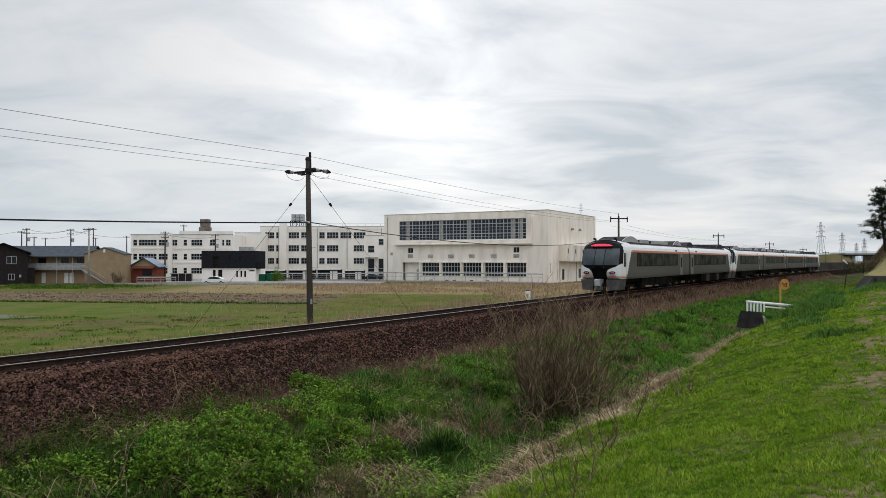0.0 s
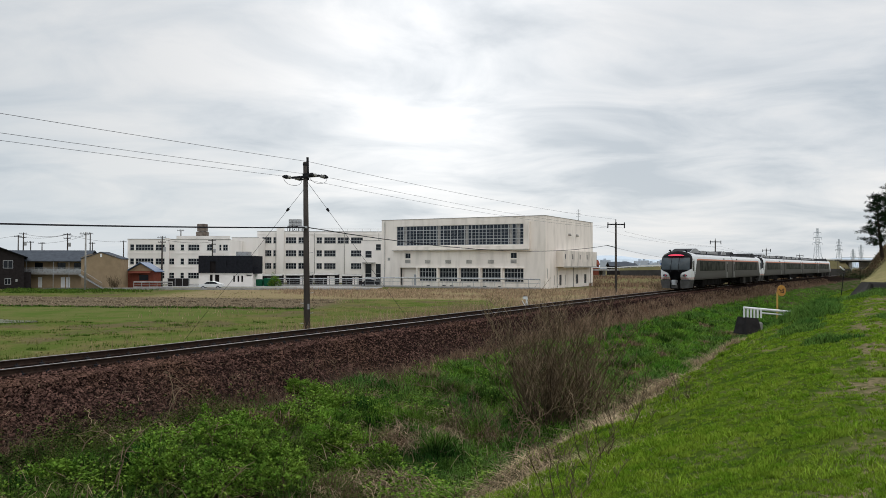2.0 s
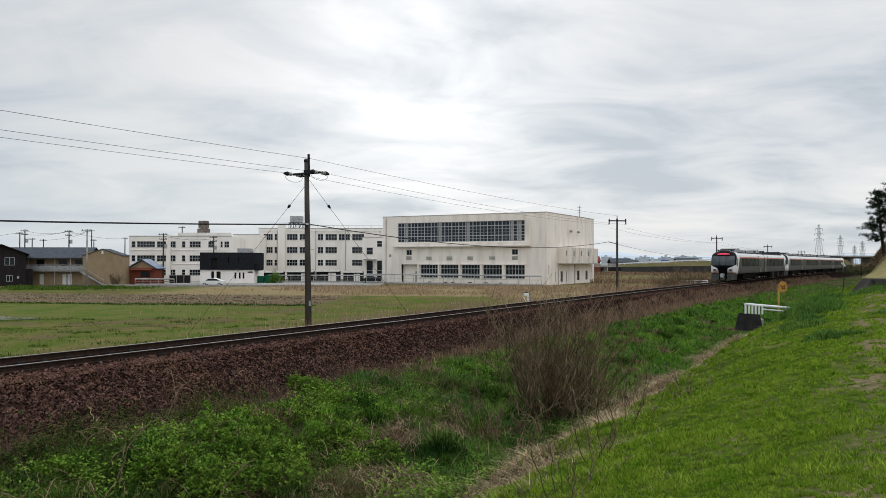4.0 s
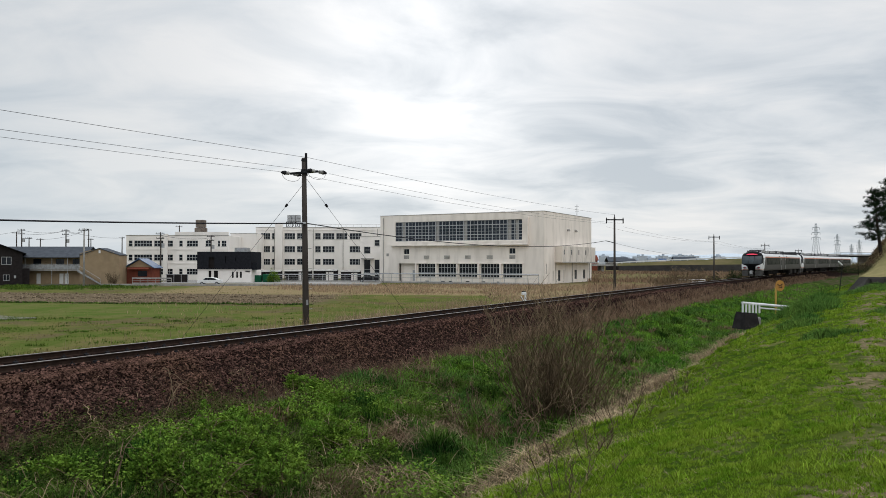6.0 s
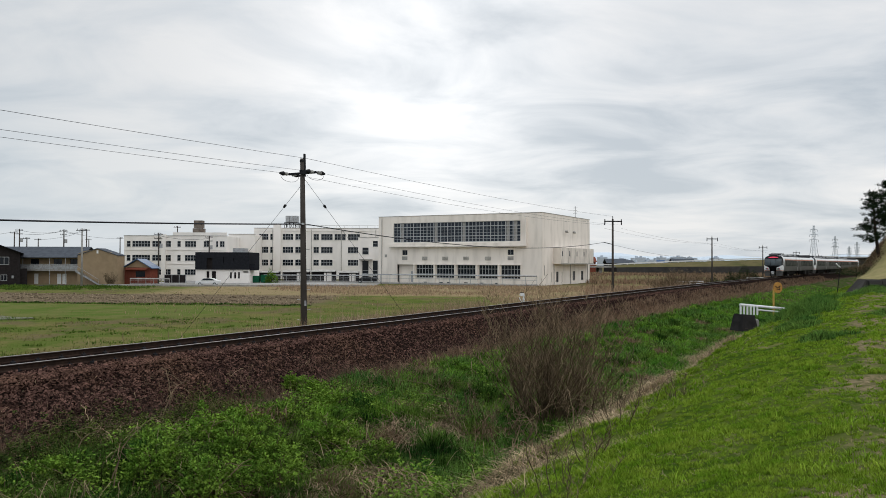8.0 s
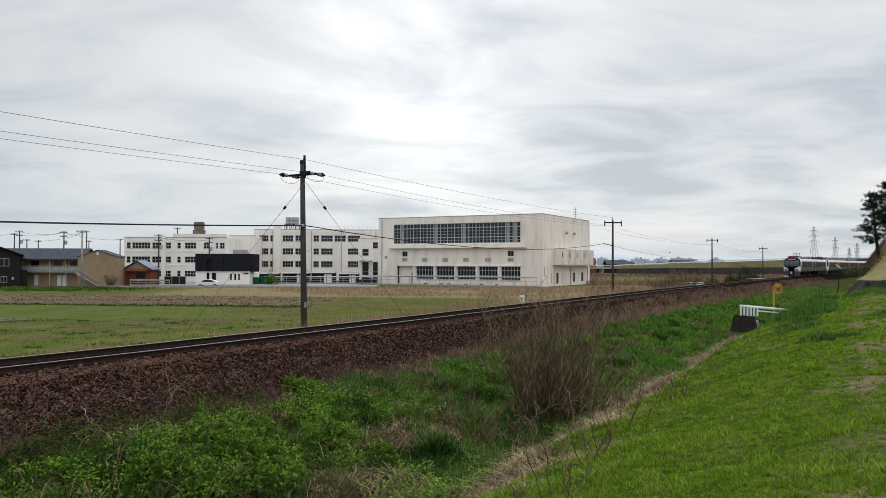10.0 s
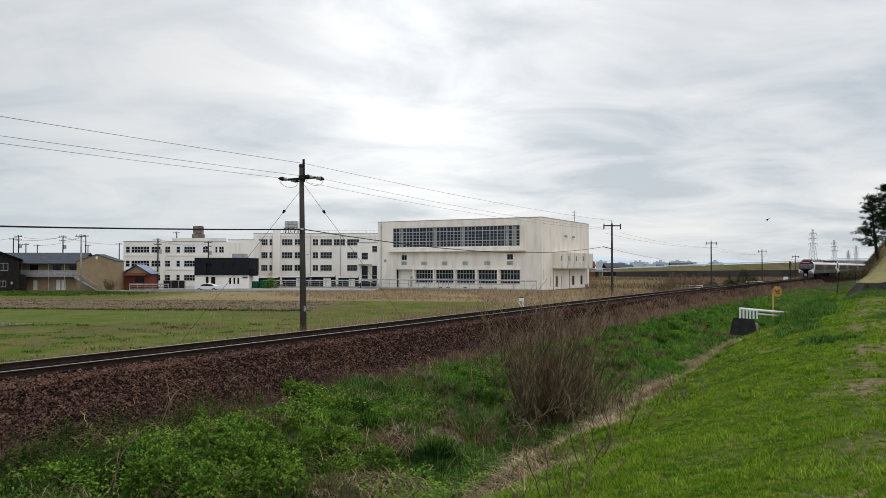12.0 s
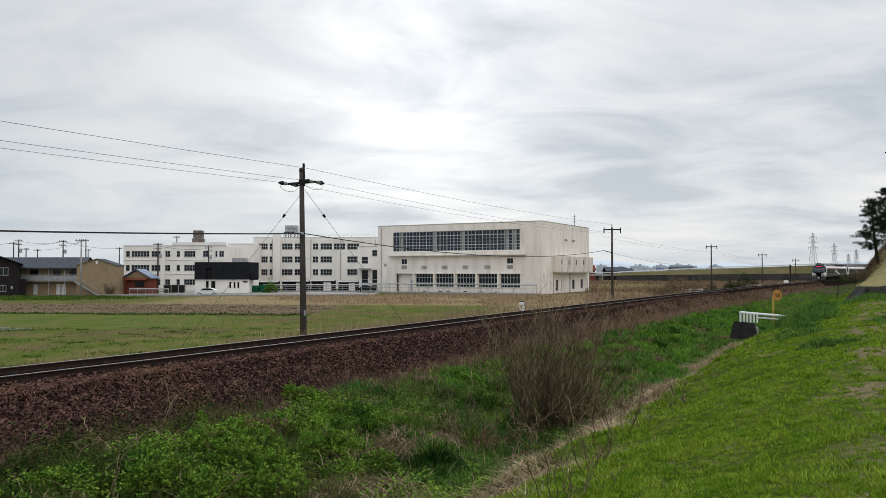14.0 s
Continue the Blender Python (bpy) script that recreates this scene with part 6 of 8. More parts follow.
TUFT = leaf_mat("rank_field_grass", (0.040, 0.085, 0.014), (0.098, 0.150, 0.026), 0.6, 0.5, 0.3)
SLOPE = leaf_mat("rank_slope_grass", (0.048, 0.122, 0.026), (0.125, 0.215, 0.044), 0.85, 0.9, 0.35)
WEED = leaf_mat("dull_weeds", (0.022, 0.040, 0.009), (0.082, 0.096, 0.026), 0.9, 2.2, 0.15)
FINE_TWIG = mat("fine_twig", (0.21, 0.155, 0.098), (0.095, 0.070, 0.046), 0.9, 3.0, island=0.6)
TALL = leaf_mat("tall_grass", (0.062, 0.170, 0.022), (0.160, 0.290, 0.036), 0.7, 0.8, 0.4)
FRINGE = leaf_mat("withered_grass", (0.180, 0.114, 0.076), (0.255, 0.178, 0.118), 0.55, 0.5, 0.2)
CANE = mat("dead_canes", (0.34, 0.255, 0.165), (0.17, 0.122, 0.080), 0.9, 3.0, island=0.8)


LATTICE = np.random.default_rng(77).random((256, 256))


def wave(x, y, s, seed=0.0):
    """Soft irregular patchiness between 0 and 1; s sets the size of the patches (about 3 / s metres)."""
    x, y = np.asarray(x, float) * s * 0.42 + seed * 17.3, np.asarray(y, float) * s * 0.42 + seed * 9.1
    c, n = 0.82, 0.57
    u, v = x * c - y * n, x * n + y * c
    i, j = np.floor(u).astype(int), np.floor(v).astype(int)
    f, g = u - i, v - j
    f, g = f * f * (3 - 2 * f), g * g * (3 - 2 * g)
    q = lambda a, b: LATTICE[(i + a) % 256, (j + b) % 256]
    w = (q(0, 0) * (1 - f) + q(1, 0) * f) * (1 - g) + (q(0, 1) * (1 - f) + q(1, 1) * f) * g
    return np.clip(0.5 + 1.3 * (w - 0.5), 0, 1)


def scatter(n, y0, y1, d0, d1, power=1.0):
    """Random spots in a strip beside the track, thicker towards the eye."""
    u = RNG.random(n)
    y = (y0 ** (-power) + u * (y1 ** (-power) - y0 ** (-power))) ** (-1 / power)
    d = RNG.uniform(d0, d1, n)
    x = beside(y, d)
    keep = np.abs(x) < 0.64 * y + 1.5
    return x[keep], y[keep], d[keep]


def foot(x, y):
    return np.stack([x, y, ground_z(x, y) + rough_z(x, y) - 0.01], 1)


def blades(name, base, h, w, lean, material, label, cat, curl=0.5, flat=1.0, thin=False):
    """Bent tapering blades, three triangles each (thin: one), as one mesh."""
    n = len(base)
    a, b = RNG.uniform(0, 2 * np.pi, n), RNG.uniform(0, 2 * np.pi, n)
    out = np.stack([np.cos(a), np.sin(a), np.zeros(n)], 1) * (lean * RNG.random(n))[:, None]
    side = np.stack([np.cos(b), np.sin(b), np.zeros(n)], 1) * (w / 2)[:, None]
    up = np.stack([np.zeros(n), np.zeros(n), h * flat], 1)
    mid = base + up * 0.55 + out * h[:, None] * 0.35
    tip = base + up * (1 - 0.25 * curl * lean)[:, None] + out * h[:, None] * (0.8 + curl * 0.4)
    if thin:
        v = np.stack([base - side, base + side, tip], 1).reshape(-1, 3)
        return tagged(new(name, big_mesh(name, v, np.arange(3 * n).reshape(-1, 3), material)), label, cat, kind="stuff")
    v = np.stack([base - side, base + side, mid - side * 0.8, mid + side * 0.8, tip], 1).reshape(-1, 3)
    k = np.arange(n)[:, None] * 5
    f = np.concatenate([k + np.array([[0, 1, 3]]), k + np.array([[0, 3, 2]]), k + np.array([[2, 3, 4]])], 1).reshape(-1, 3)
    return tagged(new(name, big_mesh(name, v, f, material)), label, cat, kind="stuff")


def leaves(name, pts, size, material, label, cat, parent=None):
    """Small pointed leaves folded along the middle."""
    n = len(pts)
    d = RNG.normal(0, 1, (n, 3))
    d[:, 2] = d[:, 2] * 0.35 + 0.1
    d /= np.linalg.norm(d, axis=1, keepdims=True)
    s = np.cross(d, np.array([0, 0, 1.0]) + RNG.normal(0, 0.3, (n, 3)))
    s /= np.linalg.norm(s, axis=1, keepdims=True)
    u = np.cross(s, d)
    L = size[:, None]
    v = np.stack([pts, pts + d * L * 0.5 + s * L * 0.30 + u * L * 0.10, pts + d * L, pts + d * L * 0.5 - s * L * 0.30 + u * L * 0.10], 1).reshape(-1, 3)
    k = np.arange(n)[:, None] * 4
    f = np.concatenate([k + np.array([[0, 1, 2]]), k + np.array([[0, 2, 3]])], 1).reshape(-1, 3)
    ob = new(name, big_mesh(name, v, f, material))
    if parent:
        ob.parent = parent
    return tagged(ob, label, cat, kind="" if parent else "stuff")


def grow_lawn():
    x, y, d = scatter(64000, 3.6, 75, 11.1, 27, 1.15)
    patch = wave(x, y, 1.4, 1.0) * 0.25 + wave(x, y, 4.3, 2.0) * 0.25 + wave(x, y, 11.7, 3.0) * 0.25 + wave(x, y, 23.0, 6.0) * 0.25
    worn = (np.abs(d - 17.2 - 0.25 * np.sin(y * 0.8)) < 0.75) & (wave(x, y, 2.2, 5.0) + 0.3 * wave(x, y, 7.0, 1.0) > 0.55)
    keep = (d + bank_shift(y, d) > 11.1 + 1.2 * wave(x, y, 2.3, 9.0)) & (RNG.random(len(x)) < 0.62 + 0.5 * patch) & ~(worn & (RNG.random(len(x)) < 0.62))
    x, y, patch, d = x[keep], y[keep], patch[keep], d[keep]
    # each spot is a small tuft whose blades lean outwards
    k = 22
    n = len(x)
    h = (0.030 + 0.100 * patch ** 1.7 * RNG.uniform(0.2, 1.0, n)) * np.clip(0.85 + y * 0.02, 0.85, 2.0) * np.where(d < 13.2, 1.6, 1.0)
    a = RNG.uniform(0, 2 * np.pi, (n, k))
    q = RNG.random((n, k)) * np.clip(0.018 + y * 0.0022, 0.02, 0.10)[:, None]
    bx, by = (x[:, None] + q * np.cos(a)).ravel(), (y[:, None] + q * np.sin(a)).ravel()
    base = foot(bx, by)
    hh = (h[:, None] * RNG.uniform(0.55, 1.1, (n, k))).ravel()
    out = (RNG.uniform(0.2, 1.0, (n, k))).ravel() * hh
    w = np.repeat(np.clip(0.0022 + y * 0.0006, 0.003, 0.03), k)
    t = RNG.uniform(0, 2 * np.pi, n * k)
    side = np.stack([np.cos(t), np.sin(t), np.zeros(n * k)], 1) * w[:, None]
    tip = base + np.stack([np.cos(a).ravel() * out, np.sin(a).ravel() * out, hh], 1)
    v = np.stack([base - side, base + side, tip], 1).reshape(-1, 3)
    tagged(new("lawn_grass", big_mesh("lawn_grass", v, np.arange(len(v)).reshape(-1, 3), LAWN)), "short bright green grass on the bank", "grass", kind="stuff")
    x, y, d = scatter(60000, 3.8, 60, 12.8, 26, 1.5)
    keep = (wave(x, y, 1.9, 7.0) * 0.6 + wave(x, y, 5.3, 2.0) * 0.4 + 0.3 * RNG.random(len(x)) > 0.66) | (np.abs(d - 17.2) < 0.8)
    x, y = x[keep], y[keep]
    blades("dry_lawn_tufts", foot(x, y), RNG.uniform(0.03, 0.11, len(x)), np.clip(0.003 + y * 0.0005, 0.004, 0.02), np.full(len(x), 1.8), DRY, "dry straw in the lawn", "grass", flat=0.45, thin=True)
    # dry litter along the bank's edge
    x, y, d = scatter(26000, 5.5, 45, 11.6, 14.2, 1.2)
    keep = wave(x, y, 2.6, 4.0) * 0.5 + wave(x, y, 6.3, 1.0) * 0.5 + 0.25 * RNG.random(len(x)) > 0.60 + 0.12 * (d - 11.6)
    x, y = x[keep], y[keep]
    blades("dry_litter", foot(x, y), RNG.uniform(0.10, 0.30, len(x)), np.clip(0.004 + y * 0.0005, 0.006, 0.02), np.full(len(x), 1.8), DRY, "dry stems lying in the grass of the bank", "grass", flat=0.55, thin=True)
    # low leafy tufts standing out of the lawn
    cx, cy, _ = scatter(260, 4.5, 45, 13.4, 24, 1.0)
    k = 130
    a, q = RNG.uniform(0, 2 * np.pi, (len(cx), k)), np.sqrt(RNG.random((len(cx), k))) * RNG.uniform(0.08, 0.26, (len(cx), 1))
    x, y = (cx[:, None] + q * np.cos(a)).ravel(), (cy[:, None] + q * np.sin(a)).ravel()
    blades("lawn_tufts", foot(x, y), RNG.uniform(0.04, 0.13, len(x)), np.clip(0.006 + y * 0.0006, 0.006, 0.03), np.full(len(x), 1.3), LAWN, "taller green tufts in the lawn", "grass")


def grow_slope():
    x, y, d = scatter(250000, 7.5, 130, 3.4, 11.6, 0.95)
    p = wave(x, y, 0.55, 3.0) * 0.4 + wave(x, y, 1.7, 4.0) * 0.3 + wave(x, y, 5.1, 8.0) * 0.3
    low = np.clip((d - 3.2 - 1.2 * wave(x, y, 0.9, 5.0)) / 1.6, 0, 1)
    keep = (RNG.random(len(x)) < (p * 1.6 - 0.34) * low + 0.12 * low) | ((y > 34) & (d > 4.6) & (RNG.random(len(x)) < 0.85))
    keep &= (d < 10.2) | (RNG.random(len(x)) < np.interp(y, [10, 18, 24], [0.12, 0.2, 0.9]) * (wave(x, y, 1.9, 2.0) > 0.4))
    keep &= (y > 20) | (x / y > -0.02) | (RNG.random(len(x)) < 0.35)
    x, y, p, d = x[keep], y[keep], p[keep], d[keep]
    h = (0.08 + 0.46 * p ** 1.6 * RNG.random(len(x))) * np.where(d > 9, 1.15, 1.0) 
    for name, sel, material in (("ditch_grass", y < 27, MEADOW), ("lush_slope_grass", y >= 27, TALL)):
        n = int(sel.sum())
        blades(name, foot(x[sel], y[sel]), h[sel], np.clip(0.006 + y[sel] * 0.0006, 0.008, 0.06), RNG.uniform(0.5, 1.5, n), material, "lush green grass on the ditch slopes", "grass")
    # drooping tussocks, dark and withered, that break up the slope
    for name, material, label, count, hh in (("dark_tussocks", MEADOW, "dark drooping grass tussocks on the slope", 150, 0.66), ("bright_tussocks", TALL, "fresh green tussocks on the slope", 90, 0.5),
                                             ("withered_tussocks", FRINGE, "withered brown tussocks on the slope", 60, 0.5)):
        cx, cy, _ = scatter(count, 11 if material == MEADOW else 17, 55, 4.6, 11.0, 0.35)
        k = 170
        a, q = RNG.uniform(0, 2 * np.pi, (len(cx), k)), np.sqrt(RNG.random((len(cx), k))) * RNG.uniform(0.15, 0.55, (len(cx), 1))
        x, y = (cx[:, None] + q * np.cos(a)).ravel(), (cy[:, None] + q * np.sin(a)).ravel()
        size = (RNG.uniform(0.5, 1.15, (len(cx), 1)) * RNG.uniform(0.5, 1.0, (len(cx), k))).ravel()
        blades(name, foot(x, y), hh * size, np.clip(0.008 + y * 0.0006, 0.01, 0.04), RNG.uniform(0.8, 1.7, len(x)), material, label, "grass", curl=0.9)
    for name, material, label, count, hh in (("drooping_tufts", SLOPE, "dark drooping grass tufts on the far slope", 150, 0.75), ("fresh_tufts", TALL, "fresh green grass tufts on the far slope", 190, 0.6)):
        cx, cy, _ = scatter(count, 24, 75, 4.6, 10.8, 0.2)
        k = 130
        a, q = RNG.uniform(0, 2 * np.pi, (len(cx), k)), np.sqrt(RNG.random((len(cx), k))) * RNG.uniform(0.25, 0.65, (len(cx), 1))
        x, y = (cx[:, None] + q * np.cos(a)).ravel(), (cy[:, None] + q * np.sin(a)).ravel()
        size = (RNG.uniform(0.5, 1.15, (len(cx), 1)) * RNG.uniform(0.6, 1.0, (len(cx), k)) * (1.05 - 0.5 * q / 0.65)).ravel()
        blades(name, foot(x, y), hh * size, np.clip(0.014 + y * 0.0007, 0.02, 0.07), RNG.uniform(0.7, 1.8, len(x)), material, label, "grass", curl=1.0)
    for cx, cy, r, hh in ((1.0, 19.3, 0.8, 0.75), (1.7, 17.6, 0.8, 0.7), (0.5, 21.0, 0.9, 0.8), (1.9, 22.6, 0.9, 0.75), (0.2, 17.2, 0.8, 0.65), (2.0, 15.6, 0.7, 0.6), (1.1, 15.9, 0.7, 0.6), (0.1, 15.2, 0.7, 0.5),
                          (1.2, 13.8, 0.7, 0.5), (0.4, 24.0, 1.0, 0.8), (-0.8, 21.5, 0.9, 0.7), (-1.6, 19.8, 0.8, 0.6), (3.6, 23.4, 0.8, 0.6), (4.4, 25.2, 0.9, 0.6), (-2.2, 22.4, 0.8, 0.6)):
        n = 620
        a, q = RNG.uniform(0, 2 * np.pi, n), np.sqrt(RNG.random(n))
        x, y = cx + r * q * np.cos(a), cy + r * q * np.sin(a)
        blades("drooping_clump", foot(x, y), hh * RNG.uniform(0.45, 1.0, n) * (1.05 - 0.45 * q), np.full(n, 0.020), RNG.uniform(0.8, 1.9, n), SLOPE, "long drooping grass clump in the ditch", "grass", curl=1.0)
    # heaps of pale straw on the bank's edge
    for cy, cd, r, n in ((18.0, 11.2, 1.5, 2900), (19.8, 10.8, 1.5, 2700), (22.2, 10.9, 1.7, 3000), (14.2, 11.6, 1.1, 1900), (12.0, 11.8, 0.9, 1500), (16.2, 11.6, 0.9, 1500), (20.8, 11.9, 0.9, 900), (24.8, 11.6, 0.9, 900), (37.0, 11.2, 1.2, 2600), (34.0, 11.3, 0.8, 1200), (25.5, 11.2, 0.9, 1200)):
        q, a = np.sqrt(RNG.random(n)) * r, RNG.uniform(0, 2 * np.pi, n)
        x, y = beside(cy, cd - bank_shift(cy, cd)) + q * np.cos(a) * 0.75 + q * np.sin(a) * 0.35, cy + q * np.sin(a)
        blades("straw_heap", foot(x, y) + np.array([0, 0, 0.06]), RNG.uniform(0.2, 0.7, n) * (1.1 - 0.5 * q / r), np.clip(0.008 + y * 0.0006, 0.010, 0.03), RNG.uniform(0.8, 2.2, n), DRY, "matted heap of pale straw on the bank", "grass", flat=0.25)
    # standing tufts of dry grass on the bank's edge
    for cy, cd, r, n, hh in ((32.0, 11.2, 1.1, 2300, 0.95), (30.2, 11.5, 0.7, 900, 0.6), (27.4, 11.6, 0.6, 600, 0.45), (21.5, 11.5, 0.7, 900, 0.5), (18.8, 11.7, 0.6, 700, 0.45)):
        q, a = np.sqrt(RNG.random(n)) * r, RNG.uniform(0, 2 * np.pi, n)
        x, y = beside(cy, cd) + q * np.cos(a), cy + q * np.sin(a)
        blades("dry_tuft", foot(x, y), hh * RNG.uniform(0.4, 1.0, n) * (1.1 - 0.5 * q / r), np.full(n, 0.016), RNG.uniform(0.6, 1.6, n), DRY, "pale dry grass tuft on the bank's edge", "grass", curl=0.9, flat=0.8)
    # brown fringe between the rails and the green
    x, y, d = scatter(46000, 24, 170, 1.9, 4.5, 0.7)
    keep = (RNG.random(len(x)) < (0.25 + 0.75 * wave(x, y, 0.6, 3.0)) * np.clip((y - 24) / 22, 0, 1)) & (d > np.interp(y, [26, 60], [3.4, 1.9]))
    x, y, d = x[keep], y[keep], d[keep]
    blades("brown_fringe", foot(x, y), RNG.uniform(0.10, 0.5, len(x)) * np.clip((d - 1.2) / 1.5, 0.3, 1), np.clip(0.006 + y * 0.0004, 0.01, 0.05), RNG.uniform(0.4, 1.4, len(x)), FRINGE, "brown withered grass below the rails", "grass")
    # dead stalks along the foot of the ballast and through the slope
    x, y, d = scatter(100000, 8, 130, 2.3, 10.2, 0.9)
    q = wave(x, y, 0.8, 9.0) * 0.6 + wave(x, y, 2.9, 2.0) * 0.4
    keep = RNG.random(len(x)) < np.where(d < 5.2, (0.10 + 0.55 * q) * np.where(x / y < -0.36, 0.5, 1.0), np.clip(q * 1.6 - 0.55, 0, 1) * np.where(y > 28, 0.25, 1.0))
    x, y, d, q = x[keep], y[keep], d[keep], q[keep]
    h = np.where(d < 3.2, 0.5, 1.0) * RNG.uniform(0.12, 0.30 + 0.55 * q, len(x))
    blades("dead_stalks", foot(x, y), h, np.clip(0.004 + y * 0.00035, 0.006, 0.03), RNG.uniform(0.5, 1.8, len(x)), STALK, "brown dead stalks below the ballast", "grass", flat=0.8)
    # straw hanging over the bank's edge
    x, y, d = scatter(150000, 6.0, 80, 9.8, 13.4, 0.9)
    keep = RNG.random(len(x)) < np.exp(-((d + bank_shift(y, d) - np.interp(y, [9, 13, 20], [11.8, 11.5, 11.1]) - 0.40 * np.sin(y * 0.7) - 0.2 * np.sin(y * 2.3)) / (0.45 + 0.5 * wave(x, y, 1.3, 2.0))) ** 2) * np.clip(3.4 * (wave(x, y, 1.6, 6.0) * 0.6 + wave(x, y, 3.6, 3.0) * 0.4) - 1.15, 0.02, 1) * np.interp(y, [22, 28], [1, 0.35])
    x, y = x[keep], y[keep]
    blades("straw", foot(x, y), RNG.uniform(0.10, 0.55, len(x)), np.clip(0.004 + y * 0.0005, 0.006, 0.03), RNG.uniform(0.7, 2.2, len(x)), DRY, "pale straw matted along the bank's edge", "grass", flat=0.25)


def shoots(name, x, y, h, per, size, material, label):
    """Leafy stems: leaves set along a leaning stem, larger below."""
    n = len(x)
    t = RNG.random((n, per)) ** 0.7
    a = RNG.uniform(0, 2 * np.pi, (n, 1))
    lean = RNG.uniform(0.1, 0.6, (n, 1)) * h[:, None]
    b = RNG.uniform(0, 2 * np.pi, (n, per))
    r = size * 0.9 * (1.1 - 0.6 * t)
    px = x[:, None] + np.cos(a) * lean * t ** 1.5 + np.cos(b) * r
    py = y[:, None] + np.sin(a) * lean * t ** 1.5 + np.sin(b) * r
    pz = (ground_z(x, y) + rough_z(x, y))[:, None] + h[:, None] * t
    pts = np.stack([px, py, pz], -1).reshape(-1, 3)
    leaves(name, pts, (size * RNG.uniform(0.6, 1.25, (n, per)) * (1.15 - 0.45 * t)).ravel(), material, label, "weeds")


def arcs(name, x, y, length, r, material, label, low=1.0):
    """Thin bowed stems lying over one another."""
    n = len(x)
    base = foot(x, y)
    a = RNG.uniform(0, 2 * np.pi, n)
    rise = RNG.uniform(0.15, 0.75, n) * length * low
    reach = RNG.uniform(0.3, 1.0, n) * length
    ts = np.linspace(0, 1, 6)
    c = base[:, None, :] + np.stack([np.cos(a)[:, None] * reach[:, None] * ts, np.sin(a)[:, None] * reach[:, None] * ts,
                                     rise[:, None] * (1.9 * ts - 1.3 * ts ** 2)], -1)
    c += RNG.normal(0, 0.02, c.shape) * ts[None, :, None]
    rr = r[:, None, None] * (1.1 - 0.7 * ts)[None, :, None]
    ring = np.array([(1, 0, 0.3), (-0.5, 0.86, -0.3), (-0.5, -0.86, 0.4)])
    v = (c[:, :, None, :] + rr[..., None] * ring[None, None]).reshape(-1, 3)
    f = []
    for i in range(5):
        for j in range(3):
            k = (j + 1) % 3
            f.append((i * 3 + j, i * 3 + k, i * 3 + 3 + k, i * 3 + 3 + j))
    f = (np.arange(n)[:, None, None] * 18 + np.array(f)[None]).reshape(-1, 4)
    return tagged(new(name, big_mesh(name, v, f, material)), label, "bramble", kind="stuff")


def leafy_mound(cx, cy, r, h, seed):
    """A low shrub: bowed stems whose tips carry rosettes of small leaves, set over a lumpy dome."""
    rr = np.random.default_rng(seed)
    z = float(ground_z(cx, cy))
    s = thing("leafy_shrub", "low sprawling shrub with small bright green leaves in the ditch", "shrub", pose(cx, cy, z), group="leafy shrubs in the ditch")
    n = int(330 * r / 0.7)
    u = rr.normal(0, 1, (n, 3))
    u[:, 2] = np.abs(u[:, 2]) * 0.9
    u /= np.linalg.norm(u, axis=1, keepdims=True)
    a = np.arctan2(u[:, 1], u[:, 0])
    lump = 0.80 + 0.16 * np.sin(3 * a + seed) + 0.14 * np.sin(5 * a + 2.3 * u[:, 2] * 3 + seed * 1.7) + 0.10 * np.sin(9 * u[:, 0] + 7 * u[:, 1] + seed)
    depth = np.where(rr.random(n) < 0.72, rr.uniform(0.88, 1.06, n), rr.uniform(0.45, 0.88, n))
    tip = u * (lump * depth)[:, None] * np.array([r, r, h])
    # rosettes
    k = 14
    b = rr.uniform(0, 2 * np.pi, (n, k))
    e = np.stack([np.cos(b), np.sin(b), rr.uniform(-0.15, 0.75, (n, k))], -1) + 0.5 * u[:, None, :]
    e /= np.linalg.norm(e, axis=2, keepdims=True)
    size = rr.uniform(0.036, 0.068, (n, k, 1))
    root = tip[:, None, :] + e * rr.uniform(0.0, 0.05, (n, k, 1)) - u[:, None, :] * rr.uniform(0, 0.09, (n, k, 1))
    side = np.cross(e, np.array([0, 0, 1.0]) + rr.normal(0, 0.35, (n, k, 3)))
    side /= np.linalg.norm(side, axis=2, keepdims=True)
    up = np.cross(side, e)
    v = np.stack([root, root + e * size * 0.55 + side * size * 0.34 + up * size * 0.10, root + e * size, root + e * size * 0.55 - side * size * 0.34 + up * size * 0.10], 2).reshape(-1, 3)
    q = np.arange(n * k)[:, None] * 4
    f = np.concatenate([q + np.array([[0, 1, 2]]), q + np.array([[0, 2, 3]])], 1).reshape(-1, 3)
    ob = new("foliage", big_mesh("foliage", v, f, HERB))
    ob.parent = s
    tagged(ob, kind="stuff")
    g = Geo()
    for i in range(0, n, 6):
        t = Vector(tip[i])
        g.tube([(0.1 * t.x, 0.1 * t.y, -0.1), (0.55 * t.x, 0.55 * t.y, 0.65 * t.z), t], 0.008, 0.003, 4, cap=False)
    tagged(part("stem_mass", g, TWIG, s, fix=False), kind="stuff")


